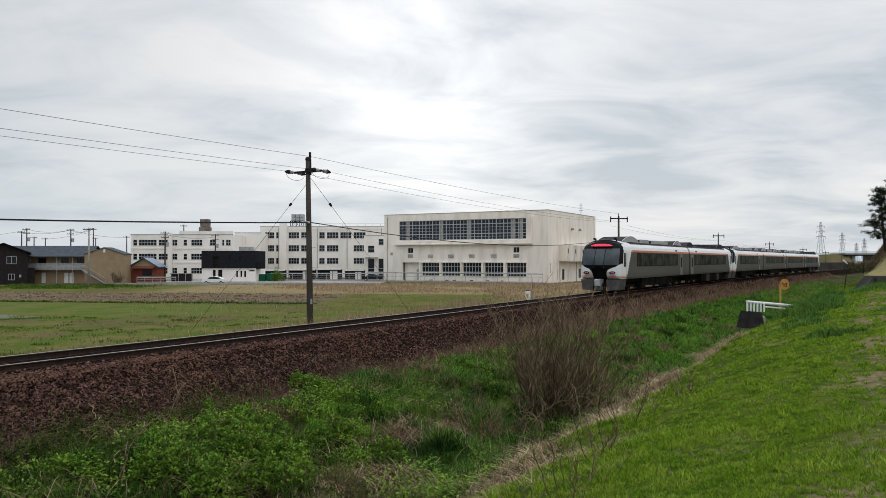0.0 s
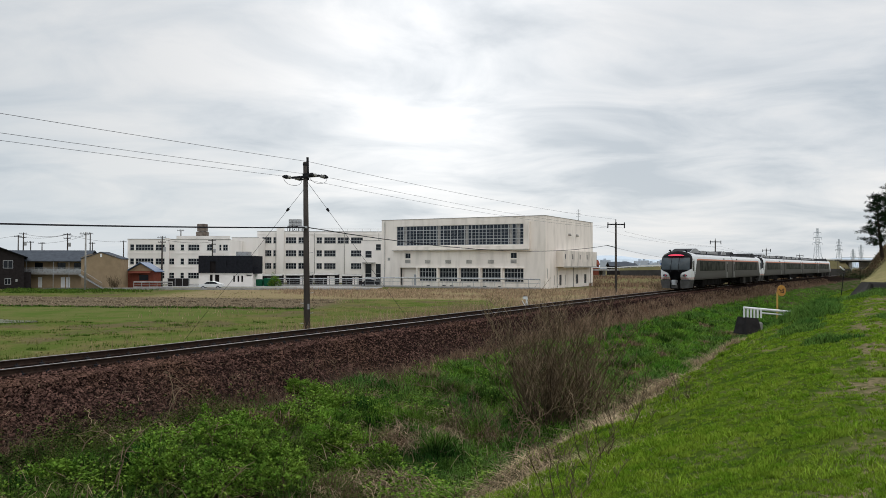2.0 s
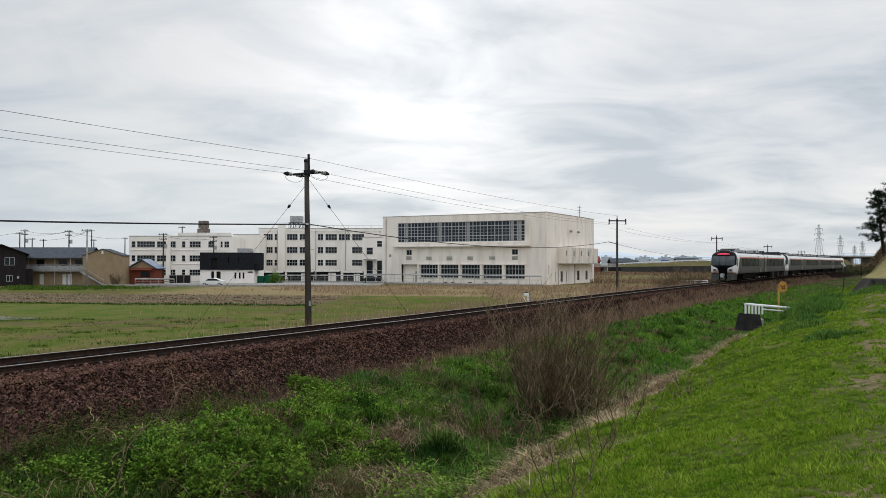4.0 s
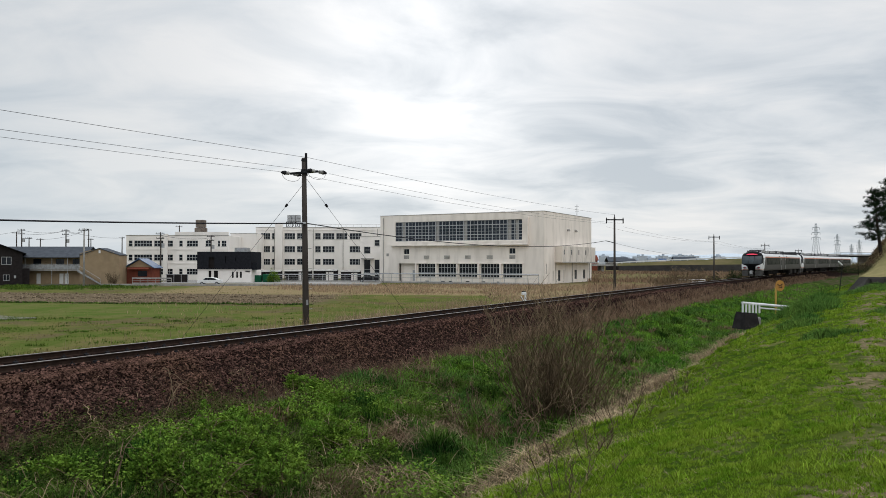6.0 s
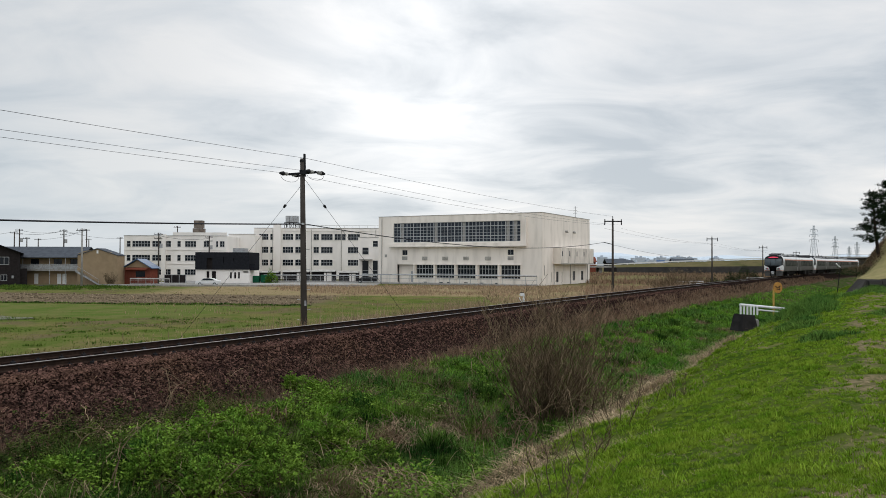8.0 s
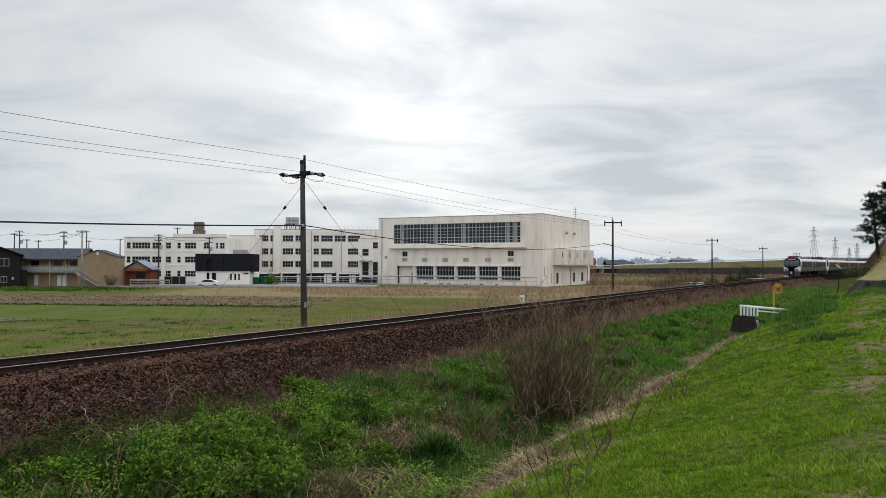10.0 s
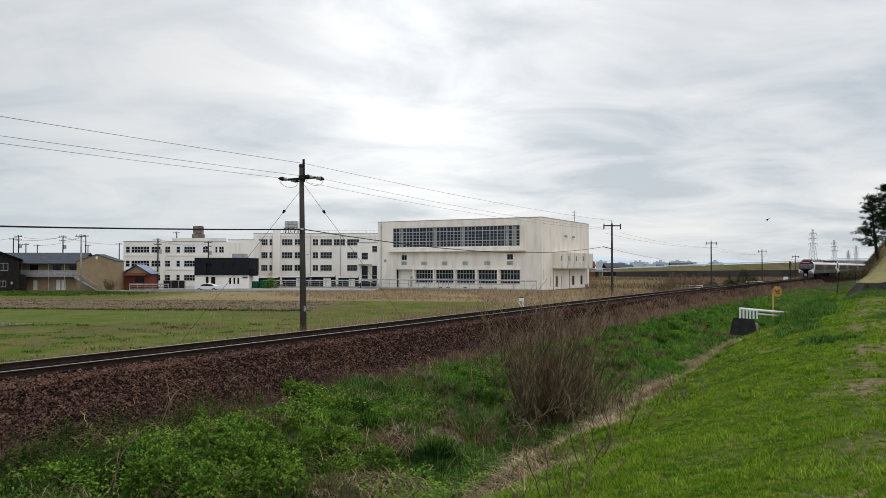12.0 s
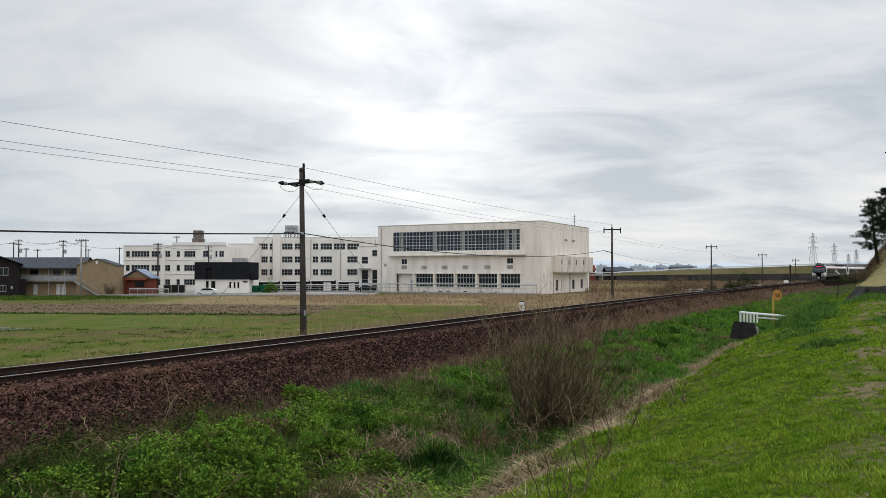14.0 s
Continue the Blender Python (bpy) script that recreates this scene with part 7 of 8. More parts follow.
def cane_heap(cx, cy, r, h, n, seed):
    """Dead bramble canes arching from the top of a heap down to its rim, crossing one another."""
    rr = np.random.default_rng(seed)
    q, a = np.sqrt(rr.random(n)) * r * 0.7, rr.uniform(0, 2 * np.pi, n)
    x, y = cx + q * np.cos(a), cy + q * np.sin(a)
    top = h * (1.0 - 0.7 * (q / r) ** 2) * rr.uniform(0.35, 1.0, n)
    b = np.where(rr.random(n) < 0.65, -np.pi / 2 + rr.normal(0, 0.7, n), rr.uniform(0, 2 * np.pi, n))
    reach = rr.uniform(0.25, 1.0, n) * r
    ts = np.linspace(0, 1, 7)
    gz = ground_z(x, y) + rough_z(x, y)
    ex, ey = x + reach * np.cos(b), y + reach * np.sin(b)
    ez = ground_z(ex, ey) + rough_z(ex, ey)
    bow = rr.normal(0, 0.18, (n, 1)) * reach[:, None] * np.sin(np.pi * ts)
    c = np.stack([x[:, None] + reach[:, None] * ts * np.cos(b)[:, None] - bow * np.sin(b)[:, None],
                  y[:, None] + reach[:, None] * ts * np.sin(b)[:, None] + bow * np.cos(b)[:, None],
                  (gz + top)[:, None] * (1 - ts) + ez[:, None] * ts + (0.35 * top + 0.05)[:, None] * np.sin(np.pi * ts)], -1)
    c += rr.normal(0, 0.012, c.shape)
    rad = rr.uniform(0.0030, 0.0090, (n, 1, 1, 1)) * (1.1 - 0.5 * ts)[None, :, None, None]
    ring = np.array([(1, 0, 0.3), (-0.5, 0.86, -0.3), (-0.5, -0.86, 0.4)])
    v = (c[:, :, None, :] + rad * ring[None, None]).reshape(-1, 3)
    f = [(i * 3 + j, i * 3 + (j + 1) % 3, i * 3 + 3 + (j + 1) % 3, i * 3 + 3 + j) for i in range(6) for j in range(3)]
    f = (np.arange(n)[:, None, None] * 21 + np.array(f)[None]).reshape(-1, 4)
    tagged(new("cane_heap", big_mesh("cane_heap", v, f, CANE)), "heap of pale dead bramble canes", "bramble", kind="stuff")


def long_cane(pts, r, label):
    g = Geo().tube(pts, r, r * 0.45, 5)
    return tagged(part("bent_branch", g, FINE_TWIG), label, "branch", group="bent branches in the weeds")


def grow_herbs():
    # low mixed weeds under and round the leafy shrubs
    x, y, d = scatter(22000, 9.2, 19, 2.6, 10.6, 0.6)
    k = x / y
    m = wave(x, y, 1.5, 3.0) * 0.5 + wave(x, y, 4.7, 1.0) * 0.5
    keep = (k < -0.06) & (RNG.random(len(x)) < np.clip(m * 2.2 - 0.5, 0.05, 1) * np.clip((d - 2.5) / 1.0, 0, 1))
    x, y, m = x[keep], y[keep], m[keep]
    shoots("leafy_weeds", x, y, 0.08 + 0.40 * m * RNG.uniform(0.5, 1.0, len(x)), 9, 0.062, WEED, "dense dull green weeds in the ditch")
    # sprawling shrubs of small bright leaves, in lobes with dark hollows between
    for cx, cy, r, h, seed in ((-4.75, 13.3, 0.75, 0.75, 1), (-4.55, 15.6, 0.85, 0.75, 2), (-3.75, 14.6, 0.85, 0.95, 3), (-3.0, 14.4, 0.75, 0.80, 4),
                               (-2.75, 13.6, 0.65, 0.70, 5), (-3.7, 12.9, 0.75, 0.80, 6), (-4.1, 16.6, 0.75, 0.60, 7), (-5.3, 14.6, 0.55, 0.45, 8),
                               (-1.15, 15.9, 0.42, 0.45, 9), (-2.2, 16.6, 0.75, 0.55, 10), (-1.75, 15.2, 0.5, 0.4, 11), (-3.3, 20.6, 0.5, 0.45, 12), (-3.9, 21.3, 0.45, 0.4, 13),
                               (-2.7, 19.4, 0.6, 0.5, 14), (-6.4, 13.1, 0.5, 0.35, 15), (-3.5, 17.9, 0.7, 0.5, 16)):
        leafy_mound(cx, cy, r, h, seed)
    x, y, d = scatter(14000, 10, 60, 4.2, 11.5, 0.8)
    m = wave(x, y, 1.1, 6.0) * 0.5 + wave(x, y, 3.1, 4.0) * 0.5
    keep = RNG.random(len(x)) < np.clip(m * 2.4 - 1.15, 0.02, 1)
    x, y, m = x[keep], y[keep], m[keep]
    shoots("weed_clumps", x, y, 0.12 + 0.45 * m * RNG.random(len(x)), 10, 0.095, HERB, "scattered leafy weed clumps on the slope")
    # bowed dead canes
    x, y, d = scatter(12000, 7.5, 40, 4.0, 10.2, 0.9)
    k = x / y
    m = wave(x, y, 0.9, 7.0) * 0.6 + wave(x, y, 2.3, 2.0) * 0.4
    keep = RNG.random(len(x)) < np.clip(m * 2.0 - 0.8, 0.08, 1) * np.where(k > -0.16, 0.8, 0.4)
    x, y = x[keep], y[keep]
    arcs("dead_canes", x, y, RNG.uniform(0.3, 1.1, len(x)), np.clip(0.0028 + y * 0.00022, 0.004, 0.009), CANE, "pale bowed bramble canes over the weeds")
    # canes sprawling over the bank's edge and runners creeping up the ballast
    x, y, d = scatter(3400, 6.5, 34, 10.0, 12.3, 0.9)
    keep = RNG.random(len(x)) < np.clip(2.4 * wave(x, y, 1.1, 6.0) - 0.8, 0.06, 1)
    x, y = x[keep], y[keep]
    arcs("edge_canes", x, y, RNG.uniform(0.2, 0.8, len(x)), np.clip(0.0022 + y * 0.00025, 0.003, 0.009), CANE, "pale dead canes along the bank's edge")
    x, y, d = scatter(2200, 13, 46, 1.7, 4.6, 0.8)
    keep = RNG.random(len(x)) < np.clip(2.2 * wave(x, y, 1.0, 4.0) - 0.7, 0.05, 1) * np.clip((d - 1.2) / 2.0, 0.15, 1)
    x, y = x[keep], y[keep]
    arcs("dead_runners", x, y, RNG.uniform(0.3, 1.1, len(x)), np.clip(0.003 + y * 0.00015, 0.004, 0.008), CANE, "dead runners creeping over the ballast", 0.3)
    # low dark cover at the foot of the ballast
    x, y, d = scatter(24000, 8.5, 26, 2.2, 8.0, 0.7)
    m = wave(x, y, 1.3, 1.0) * 0.5 + wave(x, y, 4.1, 5.0) * 0.5
    keep = (x / y < -0.22) & (RNG.random(len(x)) < np.clip(m * 2.0 - 0.4, 0.05, 1) * np.clip((d - np.interp(y, [13, 19, 28], [2.2, 2.5, 3.8])) / 0.9, 0, 1))
    x, y, m = x[keep], y[keep], m[keep]
    shoots("low_weeds", x, y, 0.06 + 0.22 * m * RNG.random(len(x)), 9, 0.055, MEADOW, "low dark green weeds below the ballast")
    # heaps of dead canes, and single bent branches over the weeds
    for i, (cx, cy, r, h, n) in enumerate(((-0.45, 18.3, 1.25, 0.26, 900), (0.2, 19.6, 0.9, 0.25, 350), (-1.0, 14.3, 1.35, 0.30, 1200), (-2.1, 13.0, 0.8, 0.25, 420), 
                                           (0.3, 12.6, 0.6, 0.25, 200), (-6.6, 15.8, 0.8, 0.14, 150), (-5.4, 16.6, 0.8, 0.18, 170))):
        cane_heap(cx, cy, r, h, int(n * 0.62), 40 + i)
    rr = random.Random(12)
    for x, y, ln, up, a in ((-5.35, 12.9, 1.5, 1.25, 70), (-5.25, 12.8, 1.0, 0.9, 95), (-3.55, 12.6, 0.9, 0.8, 60), (-3.3, 12.5, 0.7, 0.6, 120), (-6.6, 14.2, 0.9, 0.6, 40), (-4.4, 14.9, 0.8, 0.8, 80),
                            (-6.0, 17.2, 1.4, 0.9, 75), (-5.9, 17.4, 1.2, 1.2, 110), (-0.6, 18.6, 1.5, 0.4, 10), (0.2, 22.6, 1.6, 0.5, 200), (-1.9, 15.6, 0.9, 0.5, 30), (-0.3, 13.6, 1.0, 0.5, 150),
                            (1.6, 17.0, 1.2, 0.9, 60), (2.3, 16.6, 1.1, 1.0, 120), (1.0, 16.4, 1.0, 0.5, 20), (3.2, 18.6, 1.4, 1.1, 50),
                            (0.4, 18.2, 1.1, 0.8, 100), (0.8, 20.2, 1.3, 0.7, 160), (1.3, 14.6, 0.9, 0.7, 75), (2.6, 14.8, 1.0, 1.2, 95), (3.4, 15.9, 1.0, 0.9, 130), (0.1, 16.6, 1.0, 0.45, 190), (2.0, 18.8, 1.2, 1.0, 20)):
        z = float(ground_z(x, y))
        c, d_ = math.cos(math.radians(a)), math.sin(math.radians(a))
        pts = []
        for j in range(9):
            t = j / 8
            pts.append((x + c * ln * t * (0.4 + 0.6 * t) + rr.gauss(0, 0.02), y + d_ * ln * 0.6 * t + rr.gauss(0, 0.02), z - 0.05 + up * (1.7 * t - 0.85 * t * t) + rr.gauss(0, 0.015)))
        long_cane(pts, 0.012, "pale bent dead branch over the weeds")
        for j in (3, 5, 6):
            p = Vector(pts[j])
            q = p + Vector((rr.uniform(-0.5, 0.5), rr.uniform(-0.4, 0.1), rr.uniform(-0.25, 0.3)))
            long_cane([p, p.lerp(q, 0.5) + Vector((0, 0, 0.06)), q], 0.007, "thin dead side branch")
    # tall grass clumps on the bank past the culvert
    for cx, cy, r, hh in ((15.3, 32.0, 0.8, 0.65), (16.6, 36, 1.3, 0.95), (17.2, 38.5, 1.1, 0.8), (13.2, 28.5, 0.7, 0.5), (18.6, 39, 1.3, 0.9), (14.2, 24.5, 0.6, 0.4), (9.6, 19.5, 0.6, 0.35),
                          (20.5, 46, 1.4, 0.8), (23.2, 48, 1.6, 0.8), (24.5, 44.5, 1.2, 0.5), (19.5, 42.5, 1.4, 0.7), (12.0, 26, 0.8, 0.4), (26.3, 47.0, 1.2, 0.6), (28.4, 47.6, 1.3, 0.5), (31.0, 47.8, 1.5, 0.5)):
        n = int(2300 * r)
        a, q = RNG.uniform(0, 2 * np.pi, n), RNG.random(n) ** 0.55
        wob = 1 + 0.35 * np.sin(3 * a + cx) + 0.2 * np.sin(7 * a)
        x, y = cx + r * q * np.cos(a) * wob, cy + r * q * np.sin(a) * wob
        blades("tall_grass_clump", foot(x, y), hh * (0.25 + 0.75 * RNG.random(n)) * (1.1 - 0.75 * q), np.full(n, 0.022), RNG.uniform(0.5, 1.8, n), SLOPE, "tall lush green grass clump on the bank", "grass")


def grow_field():
    n = 80000
    y = (26 ** -0.8 + RNG.random(n) * (150 ** -0.8 - 26 ** -0.8)) ** (-1 / 0.8)
    x = RNG.uniform(-0.62, 0.40, n) * y
    d = offset(x, y)
    yy = y + 0.12 * x
    tilled = (yy > 80) & (yy < 104) & (x < -12)
    strip_ = (yy > 60) & (yy < 78) & (x < -19)
    keep = (d < -3.4) & ~(tilled & (RNG.random(n) < 0.93)) & ~(strip_ & (RNG.random(n) < 0.75)) & (wave(x, y, 0.35, 2.0) * 0.45 + wave(x, y, 1.1, 5.0) * 0.25 + wave(x, y, 2.9, 7.0) * 0.3 + 0.25 * RNG.random(n) > 0.62)
    x, y, strip_ = x[keep], y[keep], strip_[keep]
    blades("field_grass", foot(x, y), RNG.uniform(0.03, 0.13, len(x)) * np.where(strip_, 0.6, 1.0), 0.02 + y * 0.0007, RNG.uniform(0.3, 1.0, len(x)), FIELD, "patchy grass on the fallow field", "grass")
    # reeds: a thin row beyond the track, a wide band before the lane, and the rough ground towards the bridge
    n = 70000
    y = RNG.uniform(30, 150, n)
    x = RNG.uniform(-0.40, 0.42, n) * y
    d = offset(x, y)
    yy = y + 0.12 * x
    row = (d < -3.2) & (d > -5.2) & (wave(x, y, 0.5, 1.0) > 0.5)
    band_ = (yy > 106) & (x > -40) & (wave(x, y, 0.16, 3.0) > 0.28)
    right = (x > 6) & (d < -4) & (wave(x, y, 0.25, 8.0) > 0.25)
    keep = (d < -3.2) & (row | band_ | right | (RNG.random(n) < 0.10 * (wave(x, y, 0.6, 4.0) > 0.72)))
    x, y = x[keep], y[keep]
    d = offset(x, y)
    blades("reeds", foot(x, y), RNG.uniform(0.15, 0.50, len(x)), 0.012 + y * 0.0005, RNG.uniform(0.2, 0.9, len(x)), REED, "pale dry reeds beside the field", "reeds")


def grow_edges():
    # scrubby dry grass on the rough ground towards the raised road
    n = 26000
    y = RNG.uniform(95, 330, n)
    x = RNG.uniform(0.19, 0.50, n) * y
    d = offset(x, y)
    keep = (d < -5) & (RNG.random(n) < np.clip(wave(x, y, 0.12, 5.0) * 1.8 - 0.2, 0.05, 1))
    x, y = x[keep], y[keep]
    blades("scrub_grass", foot(x, y), RNG.uniform(0.4, 1.2, len(x)), 0.03 + y * 0.0006, RNG.uniform(0.3, 1.0, len(x)), FRINGE, "brown scrubby grass towards the raised road", "grass")
    # tall pale grass on the far side of the track, seen over the rails
    x, y, d = scatter(30000, 17, 95, -5.4, -3.0, 0.7)
    keep = RNG.random(len(x)) < np.clip(wave(x, y, 0.42, 4.0) * 2.6 - 1.35, 0.01, 1)
    x, y = x[keep], y[keep]
    blades("pale_grass", foot(x, y), RNG.uniform(0.7, 1.75, len(x)), 0.010 + y * 0.0004, RNG.uniform(0.15, 0.8, len(x)), REED, "tall pale grass beyond the rails", "grass")
    # green weeds along the edge before the houses
    n = 22000
    y = RNG.uniform(122, 142, n)
    x = RNG.uniform(-86, -46, n)
    m = wave(x, y, 0.5, 2.0) * 0.5 + wave(x, y, 1.3, 4.0) * 0.5
    keep = RNG.random(n) < np.clip(m * 2.2 - 0.5, 0.02, 1) * np.clip((-48 - x) / 10, 0.03, 1)
    x, y, m = x[keep], y[keep], m[keep]
    blades("weed_border", foot(x, y), RNG.uniform(0.08, 0.2, len(x)) + 0.5 * m * RNG.random(len(x)), np.full(len(x), 0.10), RNG.uniform(0.5, 1.5, len(x)), TUFT, "rank green weeds before the houses", "weeds")
    # ditch edge between the green strip and the ploughed land, and odd green tufts nearer
    n = 4500
    x = RNG.uniform(-60, -13, n)
    y = 79.0 - 0.12 * x + RNG.normal(0, 0.35, n)
    blades("ditch_row", foot(x, y), RNG.uniform(0.06, 0.30, n), np.full(n, 0.06), RNG.uniform(0.6, 1.6, n), MEADOW, "dark grass along a field ditch", "grass")
    cx, cy = RNG.uniform(-36, -6, 90), RNG.uniform(34, 62, 90)
    a, q = RNG.uniform(0, 2 * np.pi, (90, 70)), np.sqrt(RNG.random((90, 70))) * RNG.uniform(0.3, 1.3, (90, 1))
    x, y = (cx[:, None] + 1.6 * q * np.cos(a)).ravel(), (cy[:, None] + q * np.sin(a)).ravel()
    keep = offset(x, y) < -4.5
    x, y = x[keep], y[keep]
    blades("field_tufts", foot(x, y), RNG.uniform(0.05, 0.20, len(x)), np.full(len(x), 0.045), RNG.uniform(0.6, 1.5, len(x)), TUFT, "lush green tufts in the field", "grass")
    # clods on the ploughed strip
    n = 5000
    x, y = RNG.uniform(-62, -13, n), RNG.uniform(80, 112, n)
    keep = (y + 0.12 * x > 80) & (y + 0.12 * x < 103)
    x, y = x[keep], y[keep]
    n = len(x)
    octa = np.array([(1, 0, 0), (-1, 0, 0), (0, 1, 0), (0, -1, 0), (0, 0, 1), (0, 0, -1)], float)
    v = foot(x, y)[:, None, :] + octa[None] * RNG.uniform(0.5, 1.3, (n, 6, 1)) * RNG.uniform(0.06, 0.17, (n, 1, 1))
    tri = np.array([(0, 2, 4), (2, 1, 4), (1, 3, 4), (3, 0, 4), (2, 0, 5), (1, 2, 5), (3, 1, 5), (0, 3, 5)])
    clod = mat("soil_clods", (0.20, 0.155, 0.105), (0.13, 0.10, 0.065), 0.95, 2.0, island=0.5)
    tagged(new("soil_clods", big_mesh("soil_clods", v.reshape(-1, 3), (np.arange(n)[:, None, None] * 6 + tri[None]).reshape(-1, 3), clod)), "pale clods on the ploughed strip", "soil", kind="stuff")


def bare_shrub(x, y, h, spread, n, seed, name, label, thick=0.02, twig_r=0.0035):
    """Many thin stems from one foot, forking three times."""
    rr = random.Random(seed)
    z = float(ground_z(x, y)) - 0.1
    s = thing(name, label, "shrub", pose(x, y, z))
    stems, twigs = Geo(), Geo()
    for i in range(n):
        a, t = rr.uniform(0, 6.28), rr.random() ** 0.6
        foot_ = Vector((math.cos(a) * 0.25 * t, math.sin(a) * 0.25 * t, 0))
        ln = h * rr.uniform(0.55, 1.0)
        out = Vector((math.cos(a), math.sin(a), 0)) * spread * t
        pts, walk_ = [], Vector((0, 0, 0))
        for j in range(9):
            k = j / 8
            walk_ = walk_ + Vector((rr.gauss(0, 0.035), rr.gauss(0, 0.035), 0)) * h
            pts.append(foot_ + out * k ** 0.9 + walk_ * k + Vector((0, 0, ln * k ** (1.0 + 0.25 * t))))
        stems.tube(pts, thick * rr.uniform(0.5, 1.0), twig_r, 4, cap=False)
        for _ in range(8):
            k = rr.uniform(0.25, 0.97)
            p = pts[int(k * 8)].lerp(pts[min(8, int(k * 8) + 1)], k * 8 % 1)
            b = rr.uniform(0, 6.28)
            l2 = ln * rr.uniform(0.15, 0.38)
            q = p + Vector((math.cos(b) * l2 * 0.42, math.sin(b) * l2 * 0.42, l2 * 0.75))
            mid = p.lerp(q, 0.5) + Vector((rr.gauss(0, 0.12) * l2, rr.gauss(0, 0.12) * l2, -0.05 * l2))
            twigs.tube([p, mid, q], twig_r * 1.3, twig_r * 0.6, 3, cap=False)
            for _ in range(3):
                r0 = p.lerp(q, rr.uniform(0.3, 0.95))
                c = rr.uniform(0, 6.28)
                l3 = l2 * rr.uniform(0.25, 0.6)
                twigs.tube([r0, r0 + Vector((math.cos(c) * l3 * 0.6, math.sin(c) * l3 * 0.6, l3 * 0.75))], twig_r, twig_r * 0.5, 3, cap=False)
    tagged(part("stem_mass", stems, TWIG, s, fix=False), kind="stuff")
    tagged(part("twig_mass", twigs, FINE_TWIG, s, "fine bare twigs", fix=False), kind="stuff")
    return s


def make_ballast():
    """Loose stones on the bed and its shoulder: broken lumps with a ridged top."""
    n = 115000
    y = (10 ** -0.9 + RNG.random(n) * (90 ** -0.9 - 10 ** -0.9)) ** (-1 / 0.9)
    d = np.where(RNG.random(n) < 0.88, RNG.uniform(1.15, 3.9, n), RNG.uniform(-2.3, 1.15, n))
    foot_d = np.interp(y, [13, 19, 28], [2.4, 2.6, 3.0])
    keep = (d < foot_d) | (RNG.random(n) < (foot_d + 0.9 - d) * 0.9)
    y, d = y[keep], d[keep]
    x = beside(y, d)
    keep = (np.abs(x) < 0.62 * y + 1) & ~(np.abs(np.abs(d) - 0.565) < 0.10)
    x, y, d = x[keep], y[keep], d[keep]
    n = len(x)
    lump = np.array([(1, 0, 0), (0.1, 1, 0), (-1, 0.1, 0), (-0.1, -1, 0), (0.45, 0.1, 1), (-0.45, -0.1, 0.9)])
    size = RNG.uniform(0.014, 0.030, (n, 1, 1)) * RNG.choice([0.8, 1.0, 1.0, 1.25], (n, 1, 1)) * (1 + y[:, None, None] * 0.006)
    ax = lump[None] * RNG.uniform(0.65, 1.3, (n, 6, 1)) * size * np.array([1.2, 0.9, 0.85])
    t = RNG.uniform(0, 2 * np.pi, n)
    c, s = np.cos(t)[:, None], np.sin(t)[:, None]
    rx = ax[:, :, 0] * c - ax[:, :, 1] * s
    ry = ax[:, :, 0] * s + ax[:, :, 1] * c
    rz = ax[:, :, 2] + RNG.uniform(-0.6, 0.6, (n, 1)) * rx + RNG.uniform(-0.6, 0.6, (n, 1)) * ry
    base = foot(x, y)
    base[:, 2] += (np.interp(y, [10, 16.7, 21, 32], [0.10, 0.08, 0.045, 0.0]) + 0.03) * np.clip((2.1 - np.abs(d)) / 0.8, 0, 1)
    v = base[:, None, :] + np.stack([rx, ry, rz + size[:, :, 0] * 0.15], -1)
    tri = np.array([(0, 1, 4), (1, 2, 5), (1, 5, 4), (2, 3, 5), (3, 0, 4), (3, 4, 5)])
    f = (np.arange(n)[:, None, None] * 6 + tri[None]).reshape(-1, 3)
    tagged(new("ballast_stones", big_mesh("ballast_stones", v.reshape(-1, 3), f, STONE)), "loose reddish brown ballast stones", "ballast", kind="stuff")


def make_sleepers():
    me = Geo().bbox(-0.11, 0.11, -1.0, 1.0, -0.15, 0.0, 0.03).mesh("sleeper", SLEEPER)
    g = Geo()
    for side in (-1, 1):
        for off in (-0.1, 0.1):
            g.bbox(-0.05, 0.05, side * 0.565 + off - 0.045, side * 0.565 + off + 0.045, 0.0, 0.045, 0.012)
            g.tube([(0, side * 0.565 + off, 0.04), (0, side * 0.565 + off, 0.085)], 0.016, None, 6)
    clips = g.mesh("rail_clip", DARK_METAL)
    for i in range(130):
        x, y, z, a = on_track(-1 + 0.62 * i)
        ob = new("sleeper", me)
        ob.parent = track
        ob.matrix_basis = pose(x, y, 2.066 + near_rise(y), math.degrees(math.atan2(CANT, 1.13)), 0, math.degrees(a))
        if i < 60:
            c = new("rail_clip", clips)
            c.parent = ob


grow_lawn()
grow_slope()
grow_herbs()
grow_field()
grow_edges()
bare_shrub(2.75, 20.3, 3.3, 1.85, 92, 3, "bare_shrub", "large bare brown shrub in the ditch", 0.018, 0.0062)
bare_shrub(3.7, 20.9, 2.3, 1.5, 40, 6, "bare_shrub", "bare brown shrub with thin twigs in the ditch", 0.014, 0.0055)
bare_shrub(0.9, 18.6, 1.4, 0.9, 10, 5, "bramble", "grey bare bramble stems in the weeds", 0.009, 0.004)
bare_shrub(1.35, 8.2, 0.75, 0.35, 7, 8, "sapling", "thin bare sapling at the bank's edge", 0.008, 0.0025)
bare_shrub(1.1, 7.4, 0.6, 0.3, 5, 9, "sapling", "thin bare sapling at the bank's edge", 0.007, 0.0025)
bare_shrub(1.6, 17.6, 1.7, 0.9, 7, 21, "sapling", "thin pale branching sapling in the ditch", 0.010, 0.005)
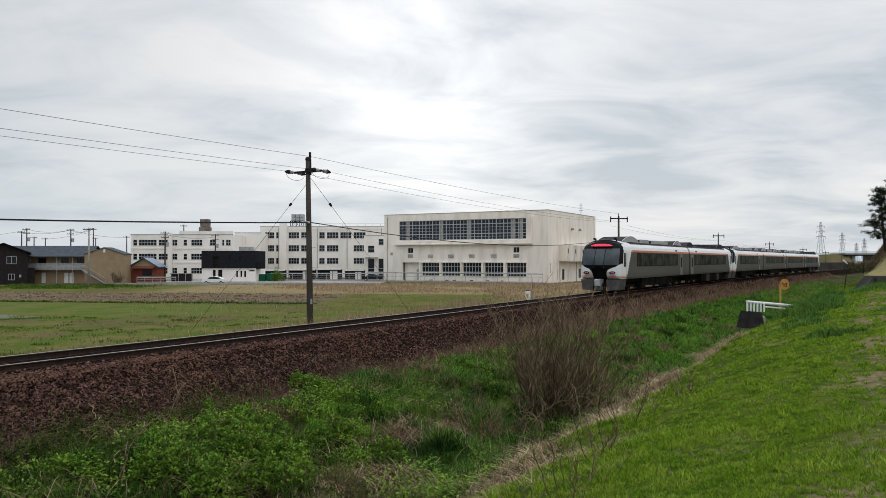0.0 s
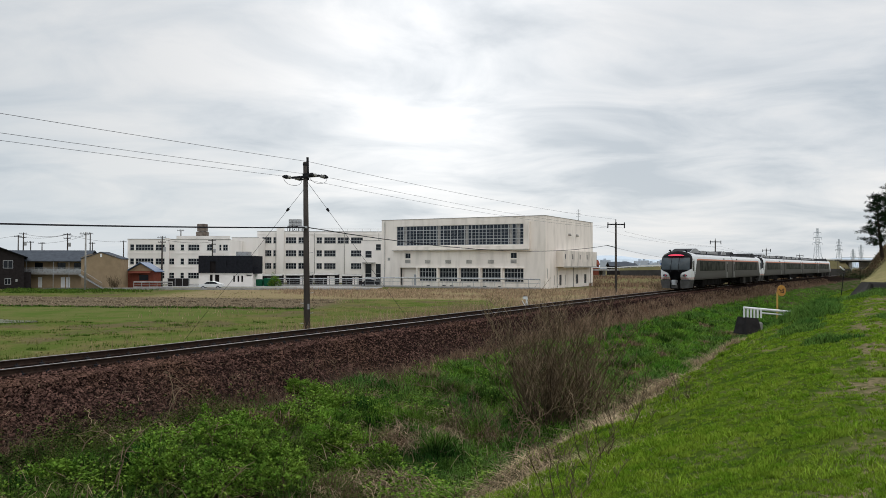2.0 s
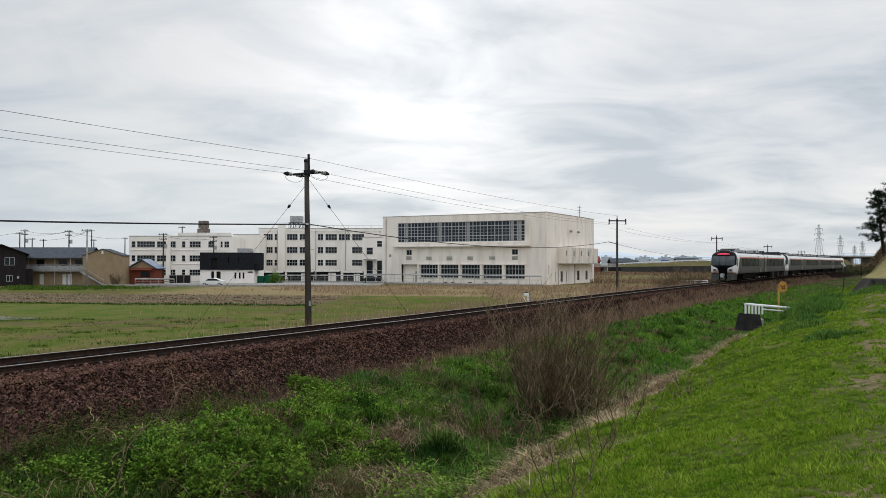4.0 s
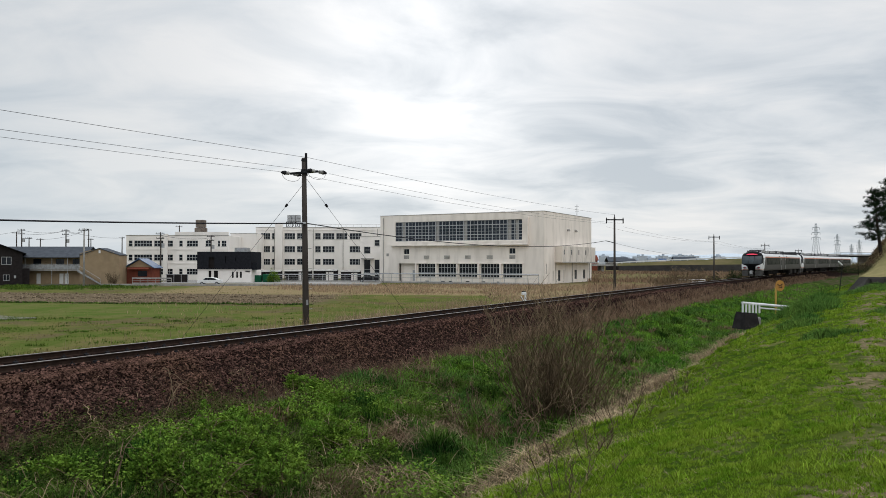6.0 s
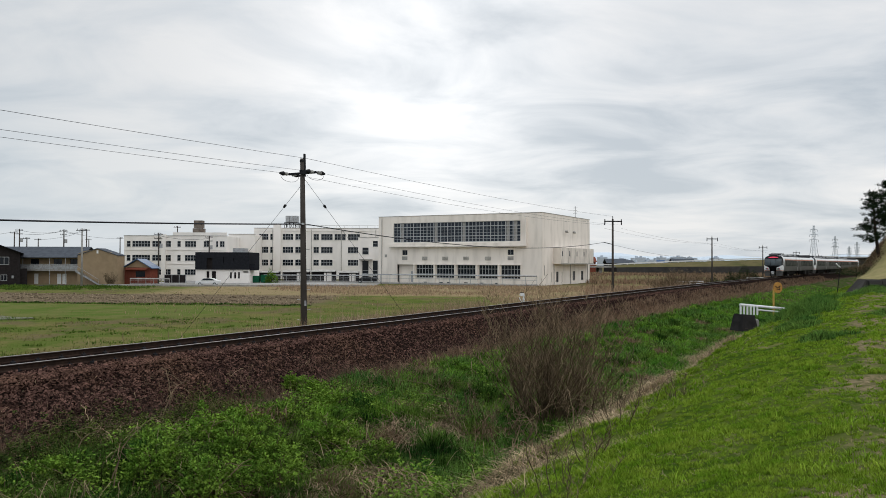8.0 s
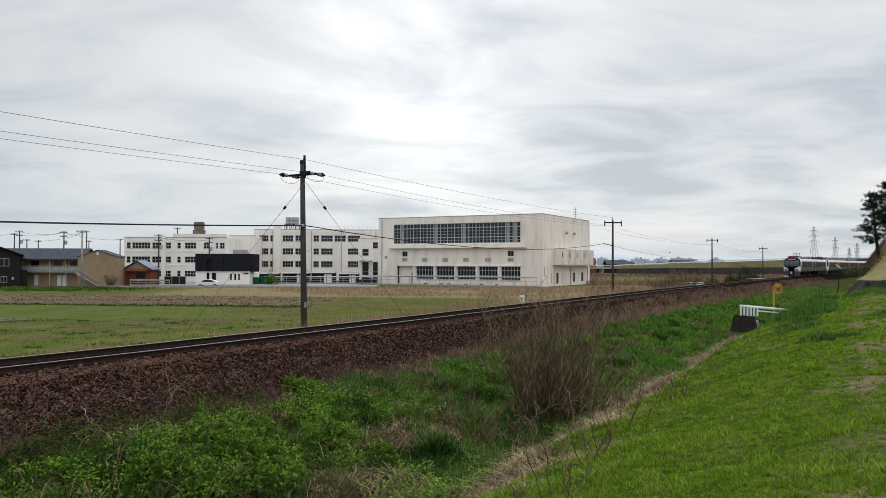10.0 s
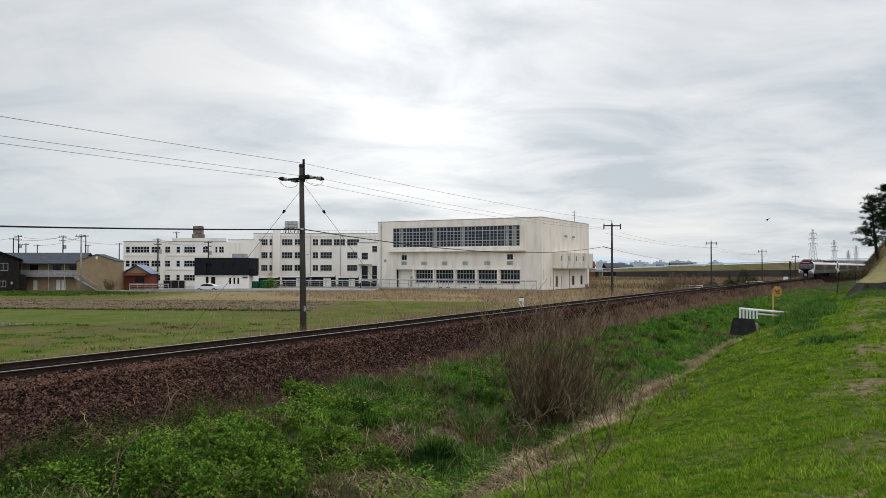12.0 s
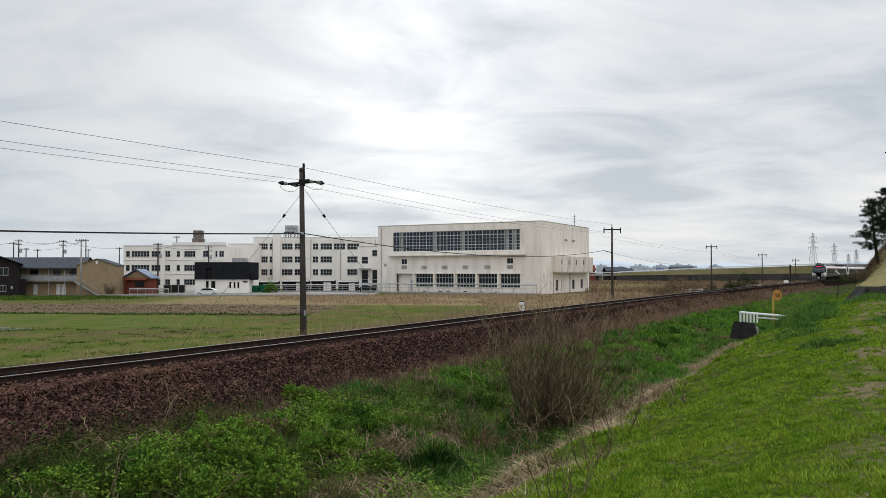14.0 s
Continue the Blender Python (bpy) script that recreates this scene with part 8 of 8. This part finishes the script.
bare_shrub(3.9, 17.4, 1.3, 0.8, 7, 22, "sapling", "thin pale branching sapling in the ditch", 0.010, 0.005)
bare_shrub(2.9, 12.6, 1.0, 0.6, 7, 23, "sapling", "thin bare sapling at the bank's edge", 0.008, 0.0035)
bare_shrub(2.1, 10.4, 0.9, 0.5, 6, 24, "sapling", "thin bare sapling at the bank's edge", 0.008, 0.003)
bare_shrub(4.4, 14.2, 0.8, 0.4, 5, 10, "sapling", "thin bare sapling at the bank's edge", 0.008, 0.003)
for px, d, h, sp, seed in ((1185, -9, 3.0, 2.6, 21), (1215, -7, 3.4, 3.0, 22), (1245, -9, 2.6, 2.4, 23), (1320, -8, 2.6, 3.0, 24)):
    x, y = spot(px, d)
    bare_shrub(x, y, h, sp, 60, seed, "bare_bush", "brown leafless bush among the reeds", 0.03, 0.012)
BUSH = leaf_mat("evergreen_leaves", (0.030, 0.045, 0.018), (0.018, 0.030, 0.012), 0.4, 0.6, 0.15)


def leafy_bush(x, y, r, h, label, material):
    b = thing("bush", label, "bush", pose(0, 0, 0), group="bushes")
    z = base_z(x, y)
    n = int(900 * r)
    p = RNG.normal(0, 1, (n, 3))
    p /= np.linalg.norm(p, axis=1, keepdims=True)
    p *= (0.55 + 0.45 * RNG.random((n, 1)) ** 0.5) * (0.8 + 0.25 * np.sin(p[:, :1] * 5 + x) * np.cos(p[:, 1:2] * 4))
    pts = np.stack([x + p[:, 0] * r, y + p[:, 1] * r, z + np.abs(p[:, 2]) * h], 1)
    part("stem", Geo().tube([(x, y, z - 0.1), (x + 0.1, y, z + h * 0.4), (x, y, z + h * 0.75)], 0.07, 0.02, 6), BARK, b)
    leaves("foliage", pts, RNG.uniform(0.14, 0.34, n), material, "", "", b)


for px, d, r, h in ((1272, -8, 1.7, 3.0), (1328, -7.5, 3.2, 4.2), (1304, -8, 2.2, 3.2), (1346, -8, 2.4, 3.2)):
    x, y = spot(px, d)
    leafy_bush(x, y, r, h, "dark evergreen bush beyond the track", BUSH)
leafy_bush(-35.3, 167, 1.7, 3.1, "garden shrub with dark green leaves", HERB)
leafy_bush(-77, 200, 2.6, 6.6, "dark tree crown behind the houses", BUSH)
leafy_bush(-82, 205, 2.8, 6.2, "dark tree crown behind the houses", BUSH)
for i in range(20):
    y = 59.5 + (i % 11) * 1.9 + (0.9 if i > 10 else 0)
    x = 0.542 * y - 0.3 + (0.16 * i if i < 11 else 0.0) + (i % 3) * 0.35
    b_ = thing("hillside_shrub", "brown and green shrub on the mound's edge", "shrub", group="shrubs on the mound")
    n = 1300
    q = RNG.normal(0, 1, (n, 3)) * np.array([0.6, 0.8, 0.24])
    pts = np.stack([x + q[:, 0], y + q[:, 1], mound_z(x + q[:, 0], y + q[:, 1]) + np.abs(q[:, 2])], 1)
    part("stem", Geo().tube([(x, y, float(mound_z(x, y)) - 0.1), (x, y, float(mound_z(x, y)) + 0.5)], 0.04, 0.02, 5), BARK, b_)
    leaves("foliage", pts, RNG.uniform(0.05, 0.12, n), STALK if i % 3 else BUSH, "", "", b_)
bare_shrub(-60.2, 144.5, 2.3, 1.5, 30, 31, "bare_bush", "small bare bush before the apartment house", 0.03, 0.016)
WATER = mat("puddle_water", (0.125, 0.122, 0.085), (0.085, 0.095, 0.050), 0.5, 1.0, spec=0.2, ior=1.15, bump=0.3, bscale=3)
pud = Geo()
ring = [(-36.0 + (3.6 + 0.9 * math.sin(3 * t)) * math.cos(t), 61.0 + (3.0 + 0.6 * math.sin(5 * t)) * math.sin(t), 0.0) for t in np.linspace(0, 2 * math.pi, 40)[:-1]]
pud.add([(x, y, 0.035) for x, y, _ in ring] + [(x, y, -0.1) for x, y, _ in ring], [tuple(range(39))] + [(i, 39 + i, 39 + (i + 1) % 39, (i + 1) % 39) for i in range(39)])
tagged(part("puddle", pud, WATER), "shallow grey puddle in the field", "puddle", kind="structure")
make_ballast()
make_sleepers()


def motions():
    """The train draws away along the track; the bird crosses the sky."""
    for i, (car, turn) in enumerate(CARS):
        rows = []
        for k in range(15):
            x, y, z, a = on_track(train_s(k) + MIDDLES[i])
            rows.append((k, pose(x, y, z, 0, 0, math.degrees(a) + turn)))
        walk(car, rows)

    # bird: seconds, direction across and up (tangents), distance
    way = [(0, 0.05, -0.004, 420), (6, 0.18, 0.000, 300), (9, 0.255, 0.009, 200), (10.5, 0.3196, 0.0219, 120), (11.8, 0.4075, 0.0550, 80), (12.0, 0.4250, 0.0617, 76),
           (12.6, 0.4770, 0.0860, 66), (13.3, 0.5310, 0.1190, 59), (14, 0.5810, 0.1535, 55)]
    rows = []
    for t, a, b, dist in way:
        rows.append((t, pose(a * dist, dist, 4.5 + b * dist, 8, -18, -20)))
    walk(bird, rows)
    for wing, side in WINGS:
        walk(wing, [(k * 0.25, pose(0, 0, 0, side * (34 if k % 2 else -24), 0, 0)) for k in range(57)])


motions()
